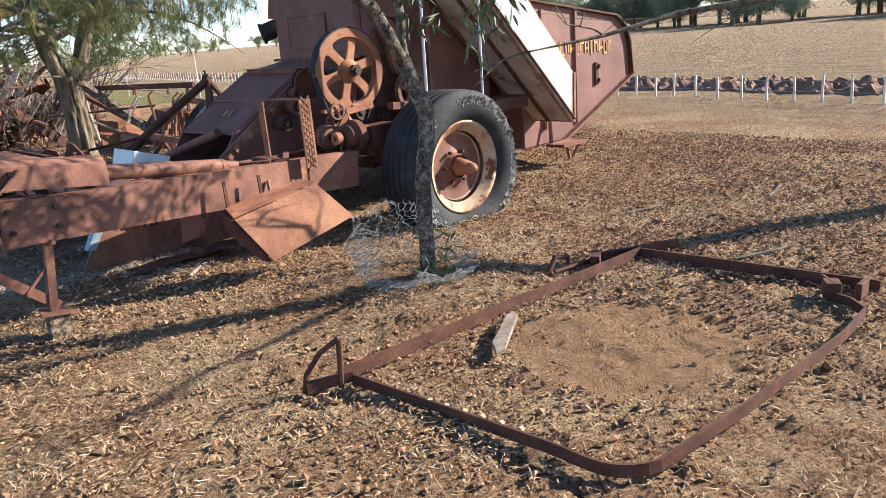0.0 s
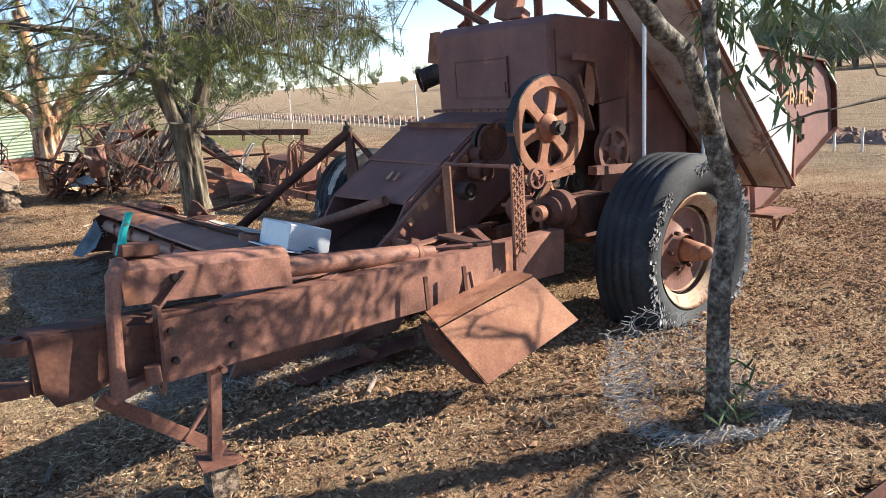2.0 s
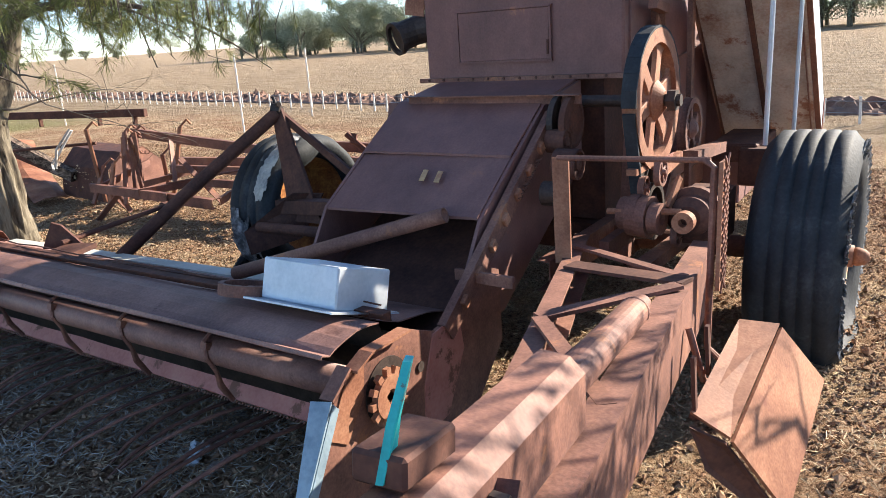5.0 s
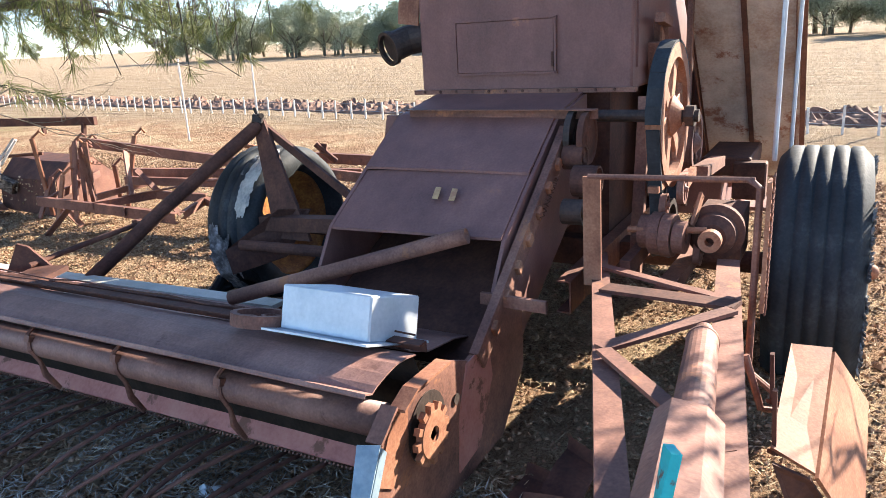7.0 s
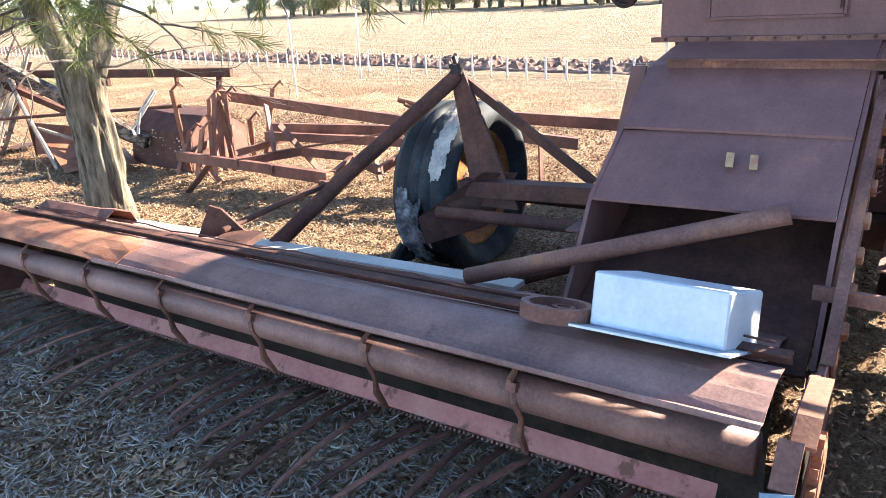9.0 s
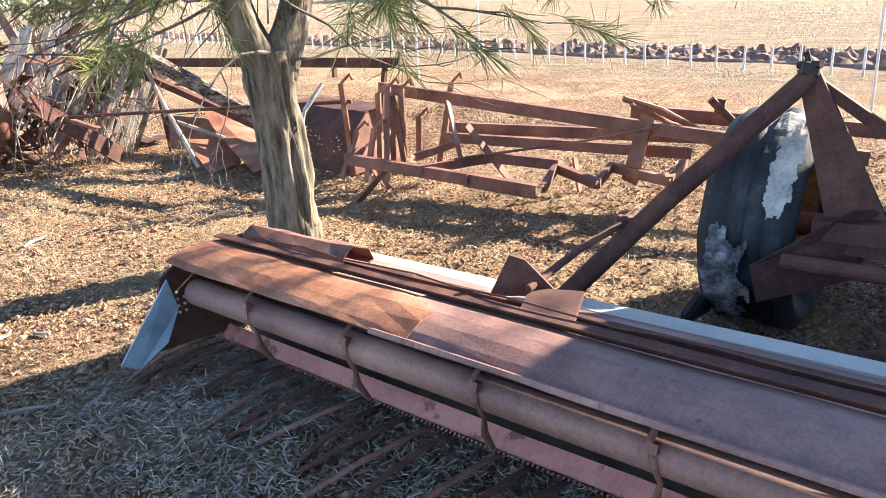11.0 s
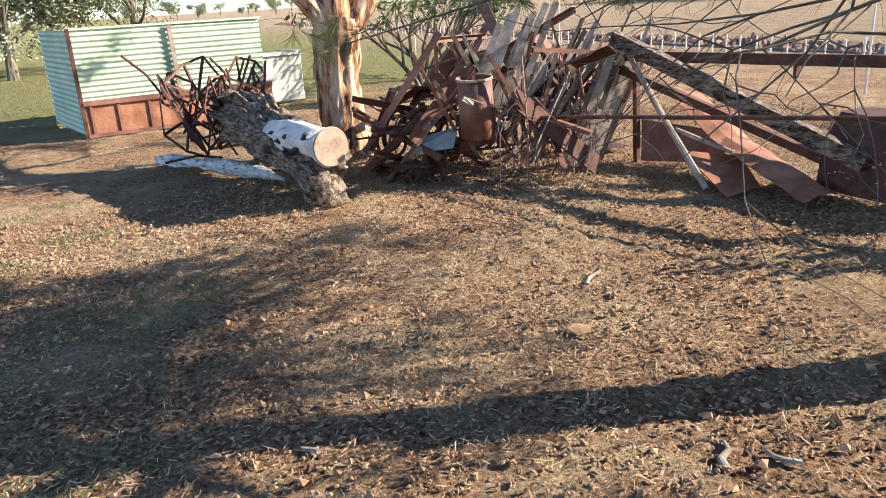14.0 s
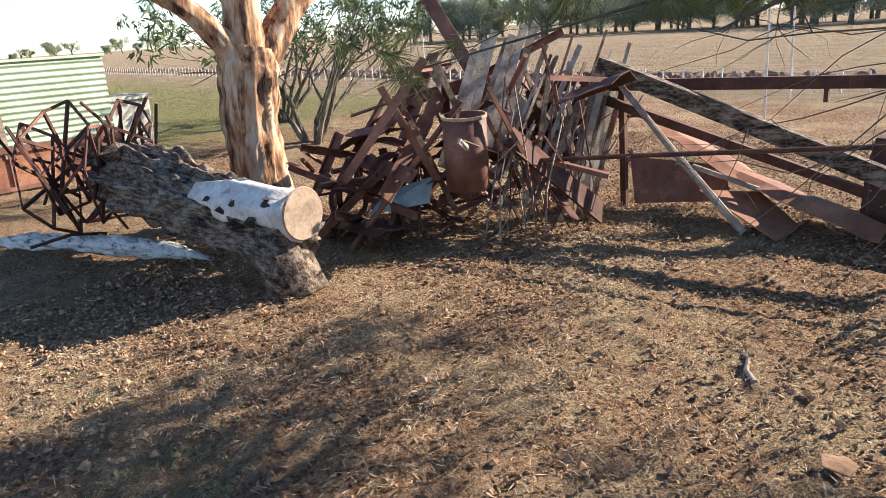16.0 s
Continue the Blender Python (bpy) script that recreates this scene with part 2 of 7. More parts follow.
def ground_material():
    m = bpy.data.materials.new("dirt_and_stubble")
    m.use_nodes = True
    nt = m.node_tree
    N, L = nt.nodes, nt.links
    b = N["Principled BSDF"]
    b.inputs["Specular IOR Level"].default_value = 0.1
    b.inputs["Roughness"].default_value = 0.97
    tc = N.new("ShaderNodeTexCoord")

    def noise_of(scale, detail=6, rough=0.6, vec=None):
        n = N.new("ShaderNodeTexNoise")
        n.inputs["Scale"].default_value = scale
        n.inputs["Detail"].default_value = detail
        n.inputs["Roughness"].default_value = rough
        L.new(vec or tc.outputs["Object"], n.inputs["Vector"])
        return n.outputs["Fac"]

    def ramp_of(fac, stops):
        r = N.new("ShaderNodeValToRGB")
        while len(r.color_ramp.elements) < len(stops):
            r.color_ramp.elements.new(0.5)
        for e, (p, c) in zip(r.color_ramp.elements, stops):
            e.position, e.color = p, (*c, 1)
        L.new(fac, r.inputs[0])
        return r.outputs[0]

    def blend(fac, a, c):
        x = N.new("ShaderNodeMix")
        x.data_type = 'RGBA'
        L.new(fac, x.inputs["Factor"])
        L.new(a, x.inputs["A"])
        L.new(c, x.inputs["B"])
        return x.outputs["Result"]

    def smooth(v, lo, hi):
        r = N.new("ShaderNodeMapRange")
        r.interpolation_type = 'SMOOTHSTEP'
        r.inputs["From Min"].default_value = lo
        r.inputs["From Max"].default_value = hi
        L.new(v, r.inputs["Value"])
        return r.outputs[0]

    def mathop(op, a, c):
        x = N.new("ShaderNodeMath")
        x.operation = op
        for s, v in ((x.inputs[0], a), (x.inputs[1], c)):
            if isinstance(v, (int, float)):
                s.default_value = v
            else:
                L.new(v, s)
        return x.outputs[0]

    sep = N.new("ShaderNodeSeparateXYZ")
    L.new(tc.outputs["Object"], sep.inputs[0])
    fine = noise_of(34, 9, 0.78)
    dirt = ramp_of(fine, [(0.38, (0.04, 0.02, 0.012)), (0.45, (0.215, 0.12, 0.068)), (0.54, (0.4, 0.245, 0.145)), (0.63, (0.6, 0.43, 0.285))])
    straw = ramp_of(noise_of(70, 6, 0.75), [(0.36, (0.09, 0.05, 0.027)), (0.47, (0.4, 0.27, 0.155)), (0.6, (0.68, 0.53, 0.34))])
    near = blend(smooth(mathop('ADD', noise_of(0.9, 7, 0.65), mathop('MULTIPLY', noise_of(9, 4), 0.25)), 0.56, 0.76), dirt, straw)
    mp = N.new("ShaderNodeMapping")
    mp.inputs["Scale"].default_value = (1.0, 0.14, 1)
    mp.inputs["Rotation"].default_value = (0, 0, radians(10))
    L.new(tc.outputs["Object"], mp.inputs[0])
    field = ramp_of(noise_of(3.5, 9, 0.75, mp.outputs[0]), [(0.3, (0.17, 0.11, 0.068)), (0.48, (0.31, 0.226, 0.142)), (0.7, (0.44, 0.35, 0.24))])
    # distance across the fence line
    across = mathop('SUBTRACT', sep.outputs["X"], mathop('MULTIPLY', sep.outputs["Y"], 0.18))
    across = mathop('ADD', across, mathop('MULTIPLY', noise_of(0.8, 5), 3.0))
    col = blend(smooth(across, 10.2, 12.6), near, field)
    dxy = N.new("ShaderNodeVectorMath")
    dxy.operation = 'DISTANCE'
    L.new(tc.outputs["Object"], dxy.inputs[0])
    dxy.inputs[1].default_value = (2.95, 1.9, 0.0)
    sand = ramp_of(noise_of(14, 6), [(0.3, (0.3, 0.18, 0.1)), (0.6, (0.42, 0.27, 0.16))])
    edge = mathop('ADD', dxy.outputs["Value"], mathop('MULTIPLY', noise_of(3, 6, 0.7), 0.7))
    col = blend(smooth(edge, 1.0, 0.86), col, sand)
    b2 = mathop('ADD', mathop('MULTIPLY', sep.outputs["Y"], 1.0), mathop('MULTIPLY', noise_of(0.5, 5), 6.0))
    grass = ramp_of(noise_of(20, 6), [(0.3, (0.15, 0.13, 0.05)), (0.55, (0.26, 0.24, 0.1)), (0.75, (0.36, 0.34, 0.17))])
    col = blend(smooth(b2, 24.5, 27.5), col, blend(smooth(across, 7, 12), grass, field))
    L.new(col, b.inputs["Base Color"])
    bp = N.new("ShaderNodeBump")
    bp.inputs["Strength"].default_value = 1.0
    bp.inputs["Distance"].default_value = 0.1
    L.new(mathop('ADD', fine, mathop('MULTIPLY', noise_of(110, 4), 0.4)), bp.inputs["Height"])
    L.new(bp.outputs[0], b.inputs["Normal"])
    return m


GROUND = ground_material()


# ---- mesh helpers ----
def thing(name, label, category, group="", kind="", at=(0, 0, 0)):
    ob = new(name)
    ob.empty_display_size = 0.1
    ob.location = at
    return tagged(ob, label, category, group, kind)


def inv_of(ob):
    m = Matrix.Identity(4)
    while ob is not None:
        m = ob.matrix_basis.to_4x4() if ob.parent is None else ob.matrix_basis
        if ob.parent is None:
            return m.inverted()
        ob = ob.parent
    return m


def part(name, bm, material, parent=None, label="", smooth=False, bevel=0.0):
    """Links bm, given in world metres, as one mesh under parent (whose root carries the only offset)."""
    if bevel:
        bmesh.ops.bevel(bm, geom=[e for e in bm.edges if e.calc_length() > bevel * 4 and e.is_manifold and e.calc_face_angle(0) > 0.5], offset=bevel, segments=1, affect='EDGES')
    if parent is not None:
        bm.transform(inv_of(parent))
    me = bpy.data.meshes.new(name)
    bm.to_mesh(me)
    bm.free()
    me.materials.append(material)
    if smooth:
        me.shade_smooth()
    ob = new(name, me)
    if parent is not None:
        ob.parent = parent
    if label:
        ob["label"] = label
    return ob


def join(*bms):
    out = bmesh.new()
    for b in bms:
        me = bpy.data.meshes.new("tmp")
        b.to_mesh(me)
        b.free()
        out.from_mesh(me)
        bpy.data.meshes.remove(me)
    return out


def axes_for(d, up=(0, 0, 1)):
    d = Vector(d).normalized()
    up = Vector(up)
    if abs(d.dot(up.normalized())) > 0.98:
        up = Vector((1, 0, 0))
    s = up.cross(d).normalized()
    u = d.cross(s).normalized()
    return d, s, u


def box(c, size, rx=0, ry=0, rz=0):
    bm = bmesh.new()
    bmesh.ops.create_cube(bm, size=1, matrix=pose(*c, rx, ry, rz) @ Matrix.Diagonal((*size, 1)))
    return bm


def beam(p0, p1, w, h, up=(0, 0, 1)):
    """A solid bar from p0 to p1, w wide across and h high along up."""
    p0, p1 = Vector(p0), Vector(p1)
    d, s, u = axes_for(p1 - p0, up)
    bm = bmesh.new()
    a = [bm.verts.new(p + s * (w / 2 * i) + u * (h / 2 * j)) for p in (p0, p1) for i, j in ((-1, -1), (1, -1), (1, 1), (-1, 1))]
    for f in ((3, 2, 1, 0), (4, 5, 6, 7), (0, 1, 5, 4), (1, 2, 6, 5), (2, 3, 7, 6), (3, 0, 4, 7)):
        bm.faces.new([a[i] for i in f])
    return bm


def channel(p0, p1, w, h, t=0.008, up=(0, 0, 1), shape="C"):
    """Rolled steel between two points: one C, L or I profile, extruded."""
    p0, p1 = Vector(p0), Vector(p1)
    d, s, u = axes_for(p1 - p0, up)
    a, b = w / 2, h / 2
    if shape == "C":
        ring = [(-a, -b), (a, -b), (a, -b + t), (-a + t, -b + t), (-a + t, b - t), (a, b - t), (a, b), (-a, b)]
    elif shape == "L":
        ring = [(-a, -b), (-a + t, -b), (-a + t, b - t), (a, b - t), (a, b), (-a, b)]
    else:
        ring = [(-a, -b), (a, -b), (a, -b + t), (t / 2, -b + t), (t / 2, b - t), (a, b - t), (a, b), (-a, b), (-a, b - t), (-t / 2, b - t), (-t / 2, -b + t), (-a, -b + t)]
    return plate([p0 + s * x + u * y for x, y in ring], (p1 - p0).length, d)


def dense(pts, radii, k):
    """More rings between those given, smoothly spaced."""
    P, R = [], []
    for i in range(len(pts) - 1):
        for j in range(k):
            f = j / k
            P.append(Vector(pts[i]).lerp(Vector(pts[i + 1]), f))
            R.append(radii[i] * (1 - f) + radii[i + 1] * f)
    return P + [Vector(pts[-1])], R + [radii[-1]]


def tube(pts, radii, seg=12, caps=True, wob=0.0, rnd=None, ridge=0.0):
    """A swept round section through pts."""
    pts = [Vector(p) for p in pts]
    if not hasattr(radii, "__len__"):
        radii = [radii] * len(pts)
    bm = bmesh.new()
    rings, s = [], None
    for i, p in enumerate(pts):
        d = (pts[min(i + 1, len(pts) - 1)] - pts[max(i - 1, 0)]).normalized()
        if s is None:
            s = axes_for(d)[1]
        s = (s - d * s.dot(d)).normalized()
        u = d.cross(s)
        ring = []
        for k in range(seg):
            a = 2 * math.pi * k / seg
            r = radii[i]
            if ridge:
                r *= 1 + ridge * (abs(noise.noise(Vector((math.cos(a) * 4.2, math.sin(a) * 4.2, p.z * 1.6 + p.y * 0.8)))) * 2 - 0.5) + ridge * 0.5 * noise.noise(Vector((math.cos(a) * 11, math.sin(a) * 11, p.z * 5 + p.y * 3)))
            if wob:
                r *= 1 + wob * noise.noise(Vector((math.cos(a) * 2.2, math.sin(a) * 2.2, i * 0.35 + pts[0].x)))
            ring.append(bm.verts.new(p + s * math.cos(a) * r + u * math.sin(a) * r))
        rings.append(ring)
    for a, b in zip(rings, rings[1:]):
        for k in range(seg):
            bm.faces.new((a[k], a[(k + 1) % seg], b[(k + 1) % seg], b[k]))
    if caps:
        bm.faces.new(rings[0][::-1])
        bm.faces.new(rings[-1])
    return bm


def pipe(p0, p1, r, wall=0.006, seg=16):
    """An open pipe with a wall."""
    p0, p1 = Vector(p0), Vector(p1)
    d, s, u = axes_for(p1 - p0)
    bm = bmesh.new()
    rows = []
    for p, rad in ((p0, r - wall), (p0, r), (p1, r), (p1, r - wall)):
        rows.append([bm.verts.new(p + s * math.cos(2 * math.pi * k / seg) * rad + u * math.sin(2 * math.pi * k / seg) * rad) for k in range(seg)])
    for i in range(4):
        a, b = rows[i], rows[(i + 1) % 4]
        for k in range(seg):
            bm.faces.new((a[k], a[(k + 1) % seg], b[(k + 1) % seg], b[k]))
    return bm


def plate(pts, t, n=None):
    """A flat polygon of sheet, t thick, extruded along its normal."""
    pts = [Vector(p) for p in pts]
    bm = bmesh.new()
    if n is None:
        n = (pts[1] - pts[0]).cross(pts[2] - pts[0]).normalized()
    n = Vector(n).normalized() * t
    a = [bm.verts.new(p) for p in pts]
    b = [bm.verts.new(p + n) for p in pts]
    k = len(pts)
    bm.faces.new(a[::-1])
    bm.faces.new(b)
    for i in range(k):
        bm.faces.new((a[i], a[(i + 1) % k], b[(i + 1) % k], b[i]))
    bmesh.ops.recalc_face_normals(bm, faces=bm.faces)
    return bm


def strip_sheet(profile, p0, p1, t=0.004, n=2, wob=0.0):
    """A bent sheet: profile of (x, z) offsets swept straight from p0 to p1, with thickness."""
    p0, p1 = Vector(p0), Vector(p1)
    bm = bmesh.new()
    rows = []
    for i in range(n):
        f = i / (n - 1)
        c = p0.lerp(p1, f)
        w = [noise.noise(Vector((j * 1.7, i * 0.6, p0.x))) * wob for j in range(len(profile))]
        rows.append(([bm.verts.new(c + Vector((x, 0, z + w[j]))) for j, (x, z) in enumerate(profile)],
                     [bm.verts.new(c + Vector((x, 0, z - t + w[j]))) for j, (x, z) in enumerate(profile)]))
    m = len(profile)
    for (a, a2), (b, b2) in zip(rows, rows[1:]):
        for j in range(m - 1):
            bm.faces.new((a[j], a[j + 1], b[j + 1], b[j]))
            bm.faces.new((a2[j], b2[j], b2[j + 1], a2[j + 1]))
        bm.faces.new((a[0], b[0], b2[0], a2[0]))
        bm.faces.new((a[m - 1], a2[m - 1], b2[m - 1], b[m - 1]))
    for a, a2 in (rows[0], rows[-1]):
        for j in range(m - 1):
            bm.faces.new((a[j], a2[j], a2[j + 1], a[j + 1]))
    bmesh.ops.recalc_face_normals(bm, faces=bm.faces)
    return bm


def lathe(profile, c, axis=(0, 1, 0), seg=40, closed=True):
    """profile: (distance along axis, radius) loop turned about axis at c."""
    d, s, u = axes_for(axis)
    c = Vector(c)
    bm = bmesh.new()
    rows = [[bm.verts.new(c + d * a + (s * math.cos(2 * math.pi * k / seg) + u * math.sin(2 * math.pi * k / seg)) * r) for k in range(seg)] for a, r in profile]
    pairs = list(zip(rows, rows[1:])) + ([(rows[-1], rows[0])] if closed else [])
    for a, b in pairs:
        for k in range(seg):
            bm.faces.new((a[k], a[(k + 1) % seg], b[(k + 1) % seg], b[k]))
    bmesh.ops.recalc_face_normals(bm, faces=bm.faces)
    return bm


class Buf:
    """Collects plain vertices and faces for large meshes."""

    def __init__(self):
        self.v, self.f = [], []

    def tube(self, pts, radii, seg=6):
        s, base = None, len(self.v)
        n = len(pts)
        for i, p in enumerate(pts):
            d = (pts[min(i + 1, n - 1)] - pts[max(i - 1, 0)])
            d = d.normalized() if d.length > 1e-6 else Vector((0, 0, 1))
            if s is None:
                s = axes_for(d)[1]
            s = s - d * s.dot(d)
            s = s.normalized() if s.length > 1e-4 else axes_for(d)[1]
            u = d.cross(s)
            for k in range(seg):
                a = 2 * math.pi * k / seg
                self.v.append(tuple(p + s * (math.cos(a) * radii[i]) + u * (math.sin(a) * radii[i])))
        for i in range(n - 1):
            for k in range(seg):
                a, b = base + i * seg + k, base + i * seg + (k + 1) % seg
                self.f.append((a, b, b + seg, a + seg))
        self.f.append(tuple(base + (n - 1) * seg + k for k in range(seg)))

    def blade(self, p, d, side, ln, w, bend=Vector((0, 0, 0))):
        b = len(self.v)
        m = p + d * (ln * 0.5) + bend * 0.25
        e = p + d * ln + bend
        self.v += [tuple(p - side * w * 0.4), tuple(p + side * w * 0.4), tuple(m + side * w), tuple(e), tuple(m - side * w)]
        self.f += [(b, b + 1, b + 2, b + 3, b + 4)]

    def rock(self, c, r, rnd):
        b = len(self.v)
        for d in ((1, 0, 0), (-1, 0, 0), (0, 1, 0), (0, -1, 0), (0, 0, 1), (0, 0, -1)):
            k = r * rnd.uniform(0.55, 1.2)
            self.v.append((c[0] + (d[0] + rnd.uniform(-0.3, 0.3)) * k, c[1] + (d[1] + rnd.uniform(-0.3, 0.3)) * k, c[2] + (d[2] + rnd.uniform(-0.3, 0.3)) * k * 0.75))
        self.f += [(b + i, b + j, b + k) for i, j, k in ((0, 2, 4), (2, 1, 4), (1, 3, 4), (3, 0, 4), (2, 0, 5), (1, 2, 5), (3, 1, 5), (0, 3, 5))]

    def part(self, name, material, parent=None, label="", smooth=False):
        me = bpy.data.meshes.new(name)
        v = self.v
        if parent is not None:
            off = inv_of(parent).translation
            v = [(x + off.x, y + off.y, z + off.z) for x, y, z in v]
        me.from_pydata(v, [], self.f)
        me.materials.append(material)
        if smooth:
            me.shade_smooth()
        ob = new(name, me)
        if parent is not None:
            ob.parent = parent
        if label:
            ob["label"] = label
        return ob


# ---- ground ----
def gz(x, y):
    z = 0.035 * noise.noise(Vector((x * 0.5, y * 0.5, 0))) + 0.022 * noise.noise(Vector((x * 1.9, y * 1.9, 3)))
    for cx, cy, r, h in ((2.97, 3.35, 0.55, 0.1), (3.5, 10.9, 0.6, 0.1), (2.1, 15.6, 0.5, 0.06), (2.7, 16.9, 0.8, 0.08)):
        d2 = ((x - cx) ** 2 + (y - cy) ** 2) / (r * r)
        if d2 < 6:
            z += h * math.exp(-d2)
    return z


def build_ground():
    def graded(lo, hi, step):
        v = list(np.arange(lo, hi, step))
        a, s = lo, step
        left = []
        while a > -1200:
            s *= 1.25
            a -= s
            left.append(a)
        b, s = v[-1], step
        right = []
        while b < 1200:
            s *= 1.12 if b < 40 else 1.3
            b += s
            right.append(b)
        return left[::-1] + v + right
    xs, ys = graded(-2.6, 8.0, 0.032), graded(-0.8, 17.5, 0.032)
    verts = []
    for y in ys:
        for x in xs:
            near = -4 < x < 14 and -3 < y < 27
            z = gz(x, y)
            if near:
                v = Vector((x * 6, y * 6, 7))
                z += 0.017 * noise.noise(v) + 0.017 * noise.noise(v * 2.3) + 0.014 * noise.noise(Vector((x * 25, y * 25, 2)))
            verts.append((x, y, z if near or (-30 < x < 40 and -30 < y < 60) else 0.0))
    nx = len(xs)
    faces = [(j * nx + i, j * nx + i + 1, (j + 1) * nx + i + 1, (j + 1) * nx + i) for j in range(len(ys) - 1) for i in range(nx - 1)]
    me = bpy.data.meshes.new("ground")
    me.from_pydata(verts, [], faces)
    me.materials.append(GROUND)
    me.shade_smooth()
    tagged(new("ground", me), "reddish brown trampled dirt with straw, pale stubble field beyond", "ground", kind="structure")


build_ground()
# ---- combine harvester ----
def spoked_pulley(parent, name, c, r, w, mat_, spokes=6, hub=0.28, label=""):
    """A cast belt pulley facing -y with tapering spokes."""
    c = Vector(c)
    ri = r * 0.8
    pu = part(name, lathe([(-w / 2, ri), (-w / 2, r), (-w * 0.2, r * 0.965), (w * 0.2, r * 0.965), (w / 2, r), (w / 2, ri), (0, ri * 0.985)], c, seg=56), mat_, parent, label, smooth=False)
    for k in range(spokes):
        a = 2 * math.pi * (k + 0.25) / spokes
        d, s = Vector((math.cos(a), 0, math.sin(a))), Vector((-math.sin(a), 0, math.cos(a)))
        hw, rw = r * 0.12, r * 0.16
        ring = [c + d * r * 0.2 + s * hw, c + d * r * 0.45 + s * hw * 0.9, c + d * r * 0.68 + s * hw, c + d * ri * 1.01 + s * rw * 1.6,
                c + d * ri * 1.01 - s * rw * 1.6, c + d * r * 0.68 - s * hw, c + d * r * 0.45 - s * hw * 0.9, c + d * r * 0.2 - s * hw]
        part("spoke", plate([p + Vector((0, 0.012, 0)) for p in ring], 0.024, (0, -1, 0)), mat_, pu, bevel=0.004)
    part("pulley_hub", lathe([(-w * 0.9, 0.001), (-w * 0.9, r * 0.13), (-w * 0.3, r * hub), (w * 0.4, r * hub), (w * 0.4, 0.001)], c, seg=28, closed=False), mat_, pu)
    return pu


def tyre_mesh(cx, cy, cz, ro, ri, w, flat=0.0, ribs=5, damage=0.0, seed=0):
    h = w / 2
    prof = [(-h * 0.62, ri), (-h * 0.86, ri + (ro - ri) * 0.22), (-h, ri + (ro - ri) * 0.52), (-h * 0.96, ri + (ro - ri) * 0.78), (-h * 0.8, ro - 0.022)]
    for i in range(ribs):
        a0 = -h * 0.78 + i * (h * 1.56) / ribs
        a1 = a0 + h * 1.56 / ribs
        top = ro - 0.012 * abs((a0 + a1) / (2 * h)) ** 2
        prof += [(a0 + 0.008, top), (a1 - 0.010, top), (a1 - 0.007, top - 0.009), (a1 + 0.003, top - 0.009)]
    prof = prof[:-2]
    prof += [(h * 0.8, ro - 0.022), (h * 0.96, ri + (ro - ri) * 0.78), (h, ri + (ro - ri) * 0.52), (h * 0.86, ri + (ro - ri) * 0.22), (h * 0.62, ri)]
    bm = lathe(prof, (cx, cy, cz), seg=72, closed=False)
    for v in bm.verts:
        if damage:
            n = noise.noise(v.co * 5 + Vector((seed, 0, 0)))
            if n > 0.1:
                v.co.y += (n - 0.1) * damage * (1 if v.co.y > cy else -1)
                v.co += (Vector((cx, cy, cz)) - v.co) * (n - 0.1) * damage * 1.5
        if v.co.z < flat:
            depth = flat - v.co.z
            v.co.z = flat - 0.012 * min(depth, 0.3)
            v.co.y += (1 if v.co.y > cy else -1) * min(depth, 0.12) * 0.35
    bmesh.ops.recalc_face_normals(bm, faces=bm.faces)
    return bm


def torn_ring(cx, y, cz, r0, r1, seed, keep, flat):
    """Frayed shreds of rubber standing off a tyre's shoulder."""
    rnd = random.Random(seed)
    out = bmesh.new()
    for k in range(620):
        a = rnd.uniform(0, 2 * math.pi)
        if noise.noise(Vector((math.cos(a) * 1.4, math.sin(a) * 1.4, seed))) < keep:
            continue
        rr = rnd.uniform(r0, r1)
        ln, wd = rnd.uniform(0.015, 0.05), rnd.uniform(0.006, 0.017)
        d, s = Vector((math.cos(a), 0, math.sin(a))), Vector((-math.sin(a), 0, math.cos(a)))
        tw = rnd.uniform(-0.5, 0.5)
        dd = (d * math.cos(tw) + s * math.sin(tw))
        p = Vector((cx, y - 0.002, cz)) + d * rr
        if p.z < flat + 0.05:
            continue
        q = dd.cross(Vector((0, 1, 0)))
        off = Vector((0, -rnd.uniform(0.003, 0.016), 0))
        v = [out.verts.new(x) for x in (p - q * wd, p + q * wd, p + dd * ln + q * wd * 0.3 + off, p + dd * ln * 0.9 - q * wd * 0.4 + off, p - q * wd - Vector((0, -0.012, 0)), p + q * wd - Vector((0, -0.012, 0)))]
        out.faces.new((v[0], v[1], v[2], v[3]))
        out.faces.new((v[1], v[5], v[2]))
        out.faces.new((v[4], v[0], v[3]))
        out.faces.new((v[5], v[4], v[3], v[2]))
    return out


combine = thing("combine_harvester", "rusted dull red pull-type combine harvester standing on bare dirt", "combine harvester", at=(4.6, 6.2, 0))
C = combine
Y0, Y1 = 5.46, 6.74
# hood: an angular casing with a recessed door on its front
hood_pts = [(4.23, 1.385), (4.23, 2.0), (4.32, 2.06), (5.15, 1.99), (6.3, 1.9), (6.3, 1.385)]
hood = part("hood", plate([(x, Y0, z) for x, z in hood_pts], Y1 - Y0, (0, 1, 0)), PAINT, C, "dull brownish red sheet steel casing", bevel=0.012)
part("hood_flange", box((4.2, (Y0 + Y1) / 2, 1.39), (0.05, Y1 - Y0 + 0.06, 0.025)), RUST, hood)
for i in range(12):
    part("rivet", lathe([(-0.006, 0.001), (-0.006, 0.007), (0.0, 0.009), (0, 0.001)], (4.172, Y0 + 0.08 + i * 0.105, 1.393), (1, 0, 0), 8, False), RUST_DARK, hood)
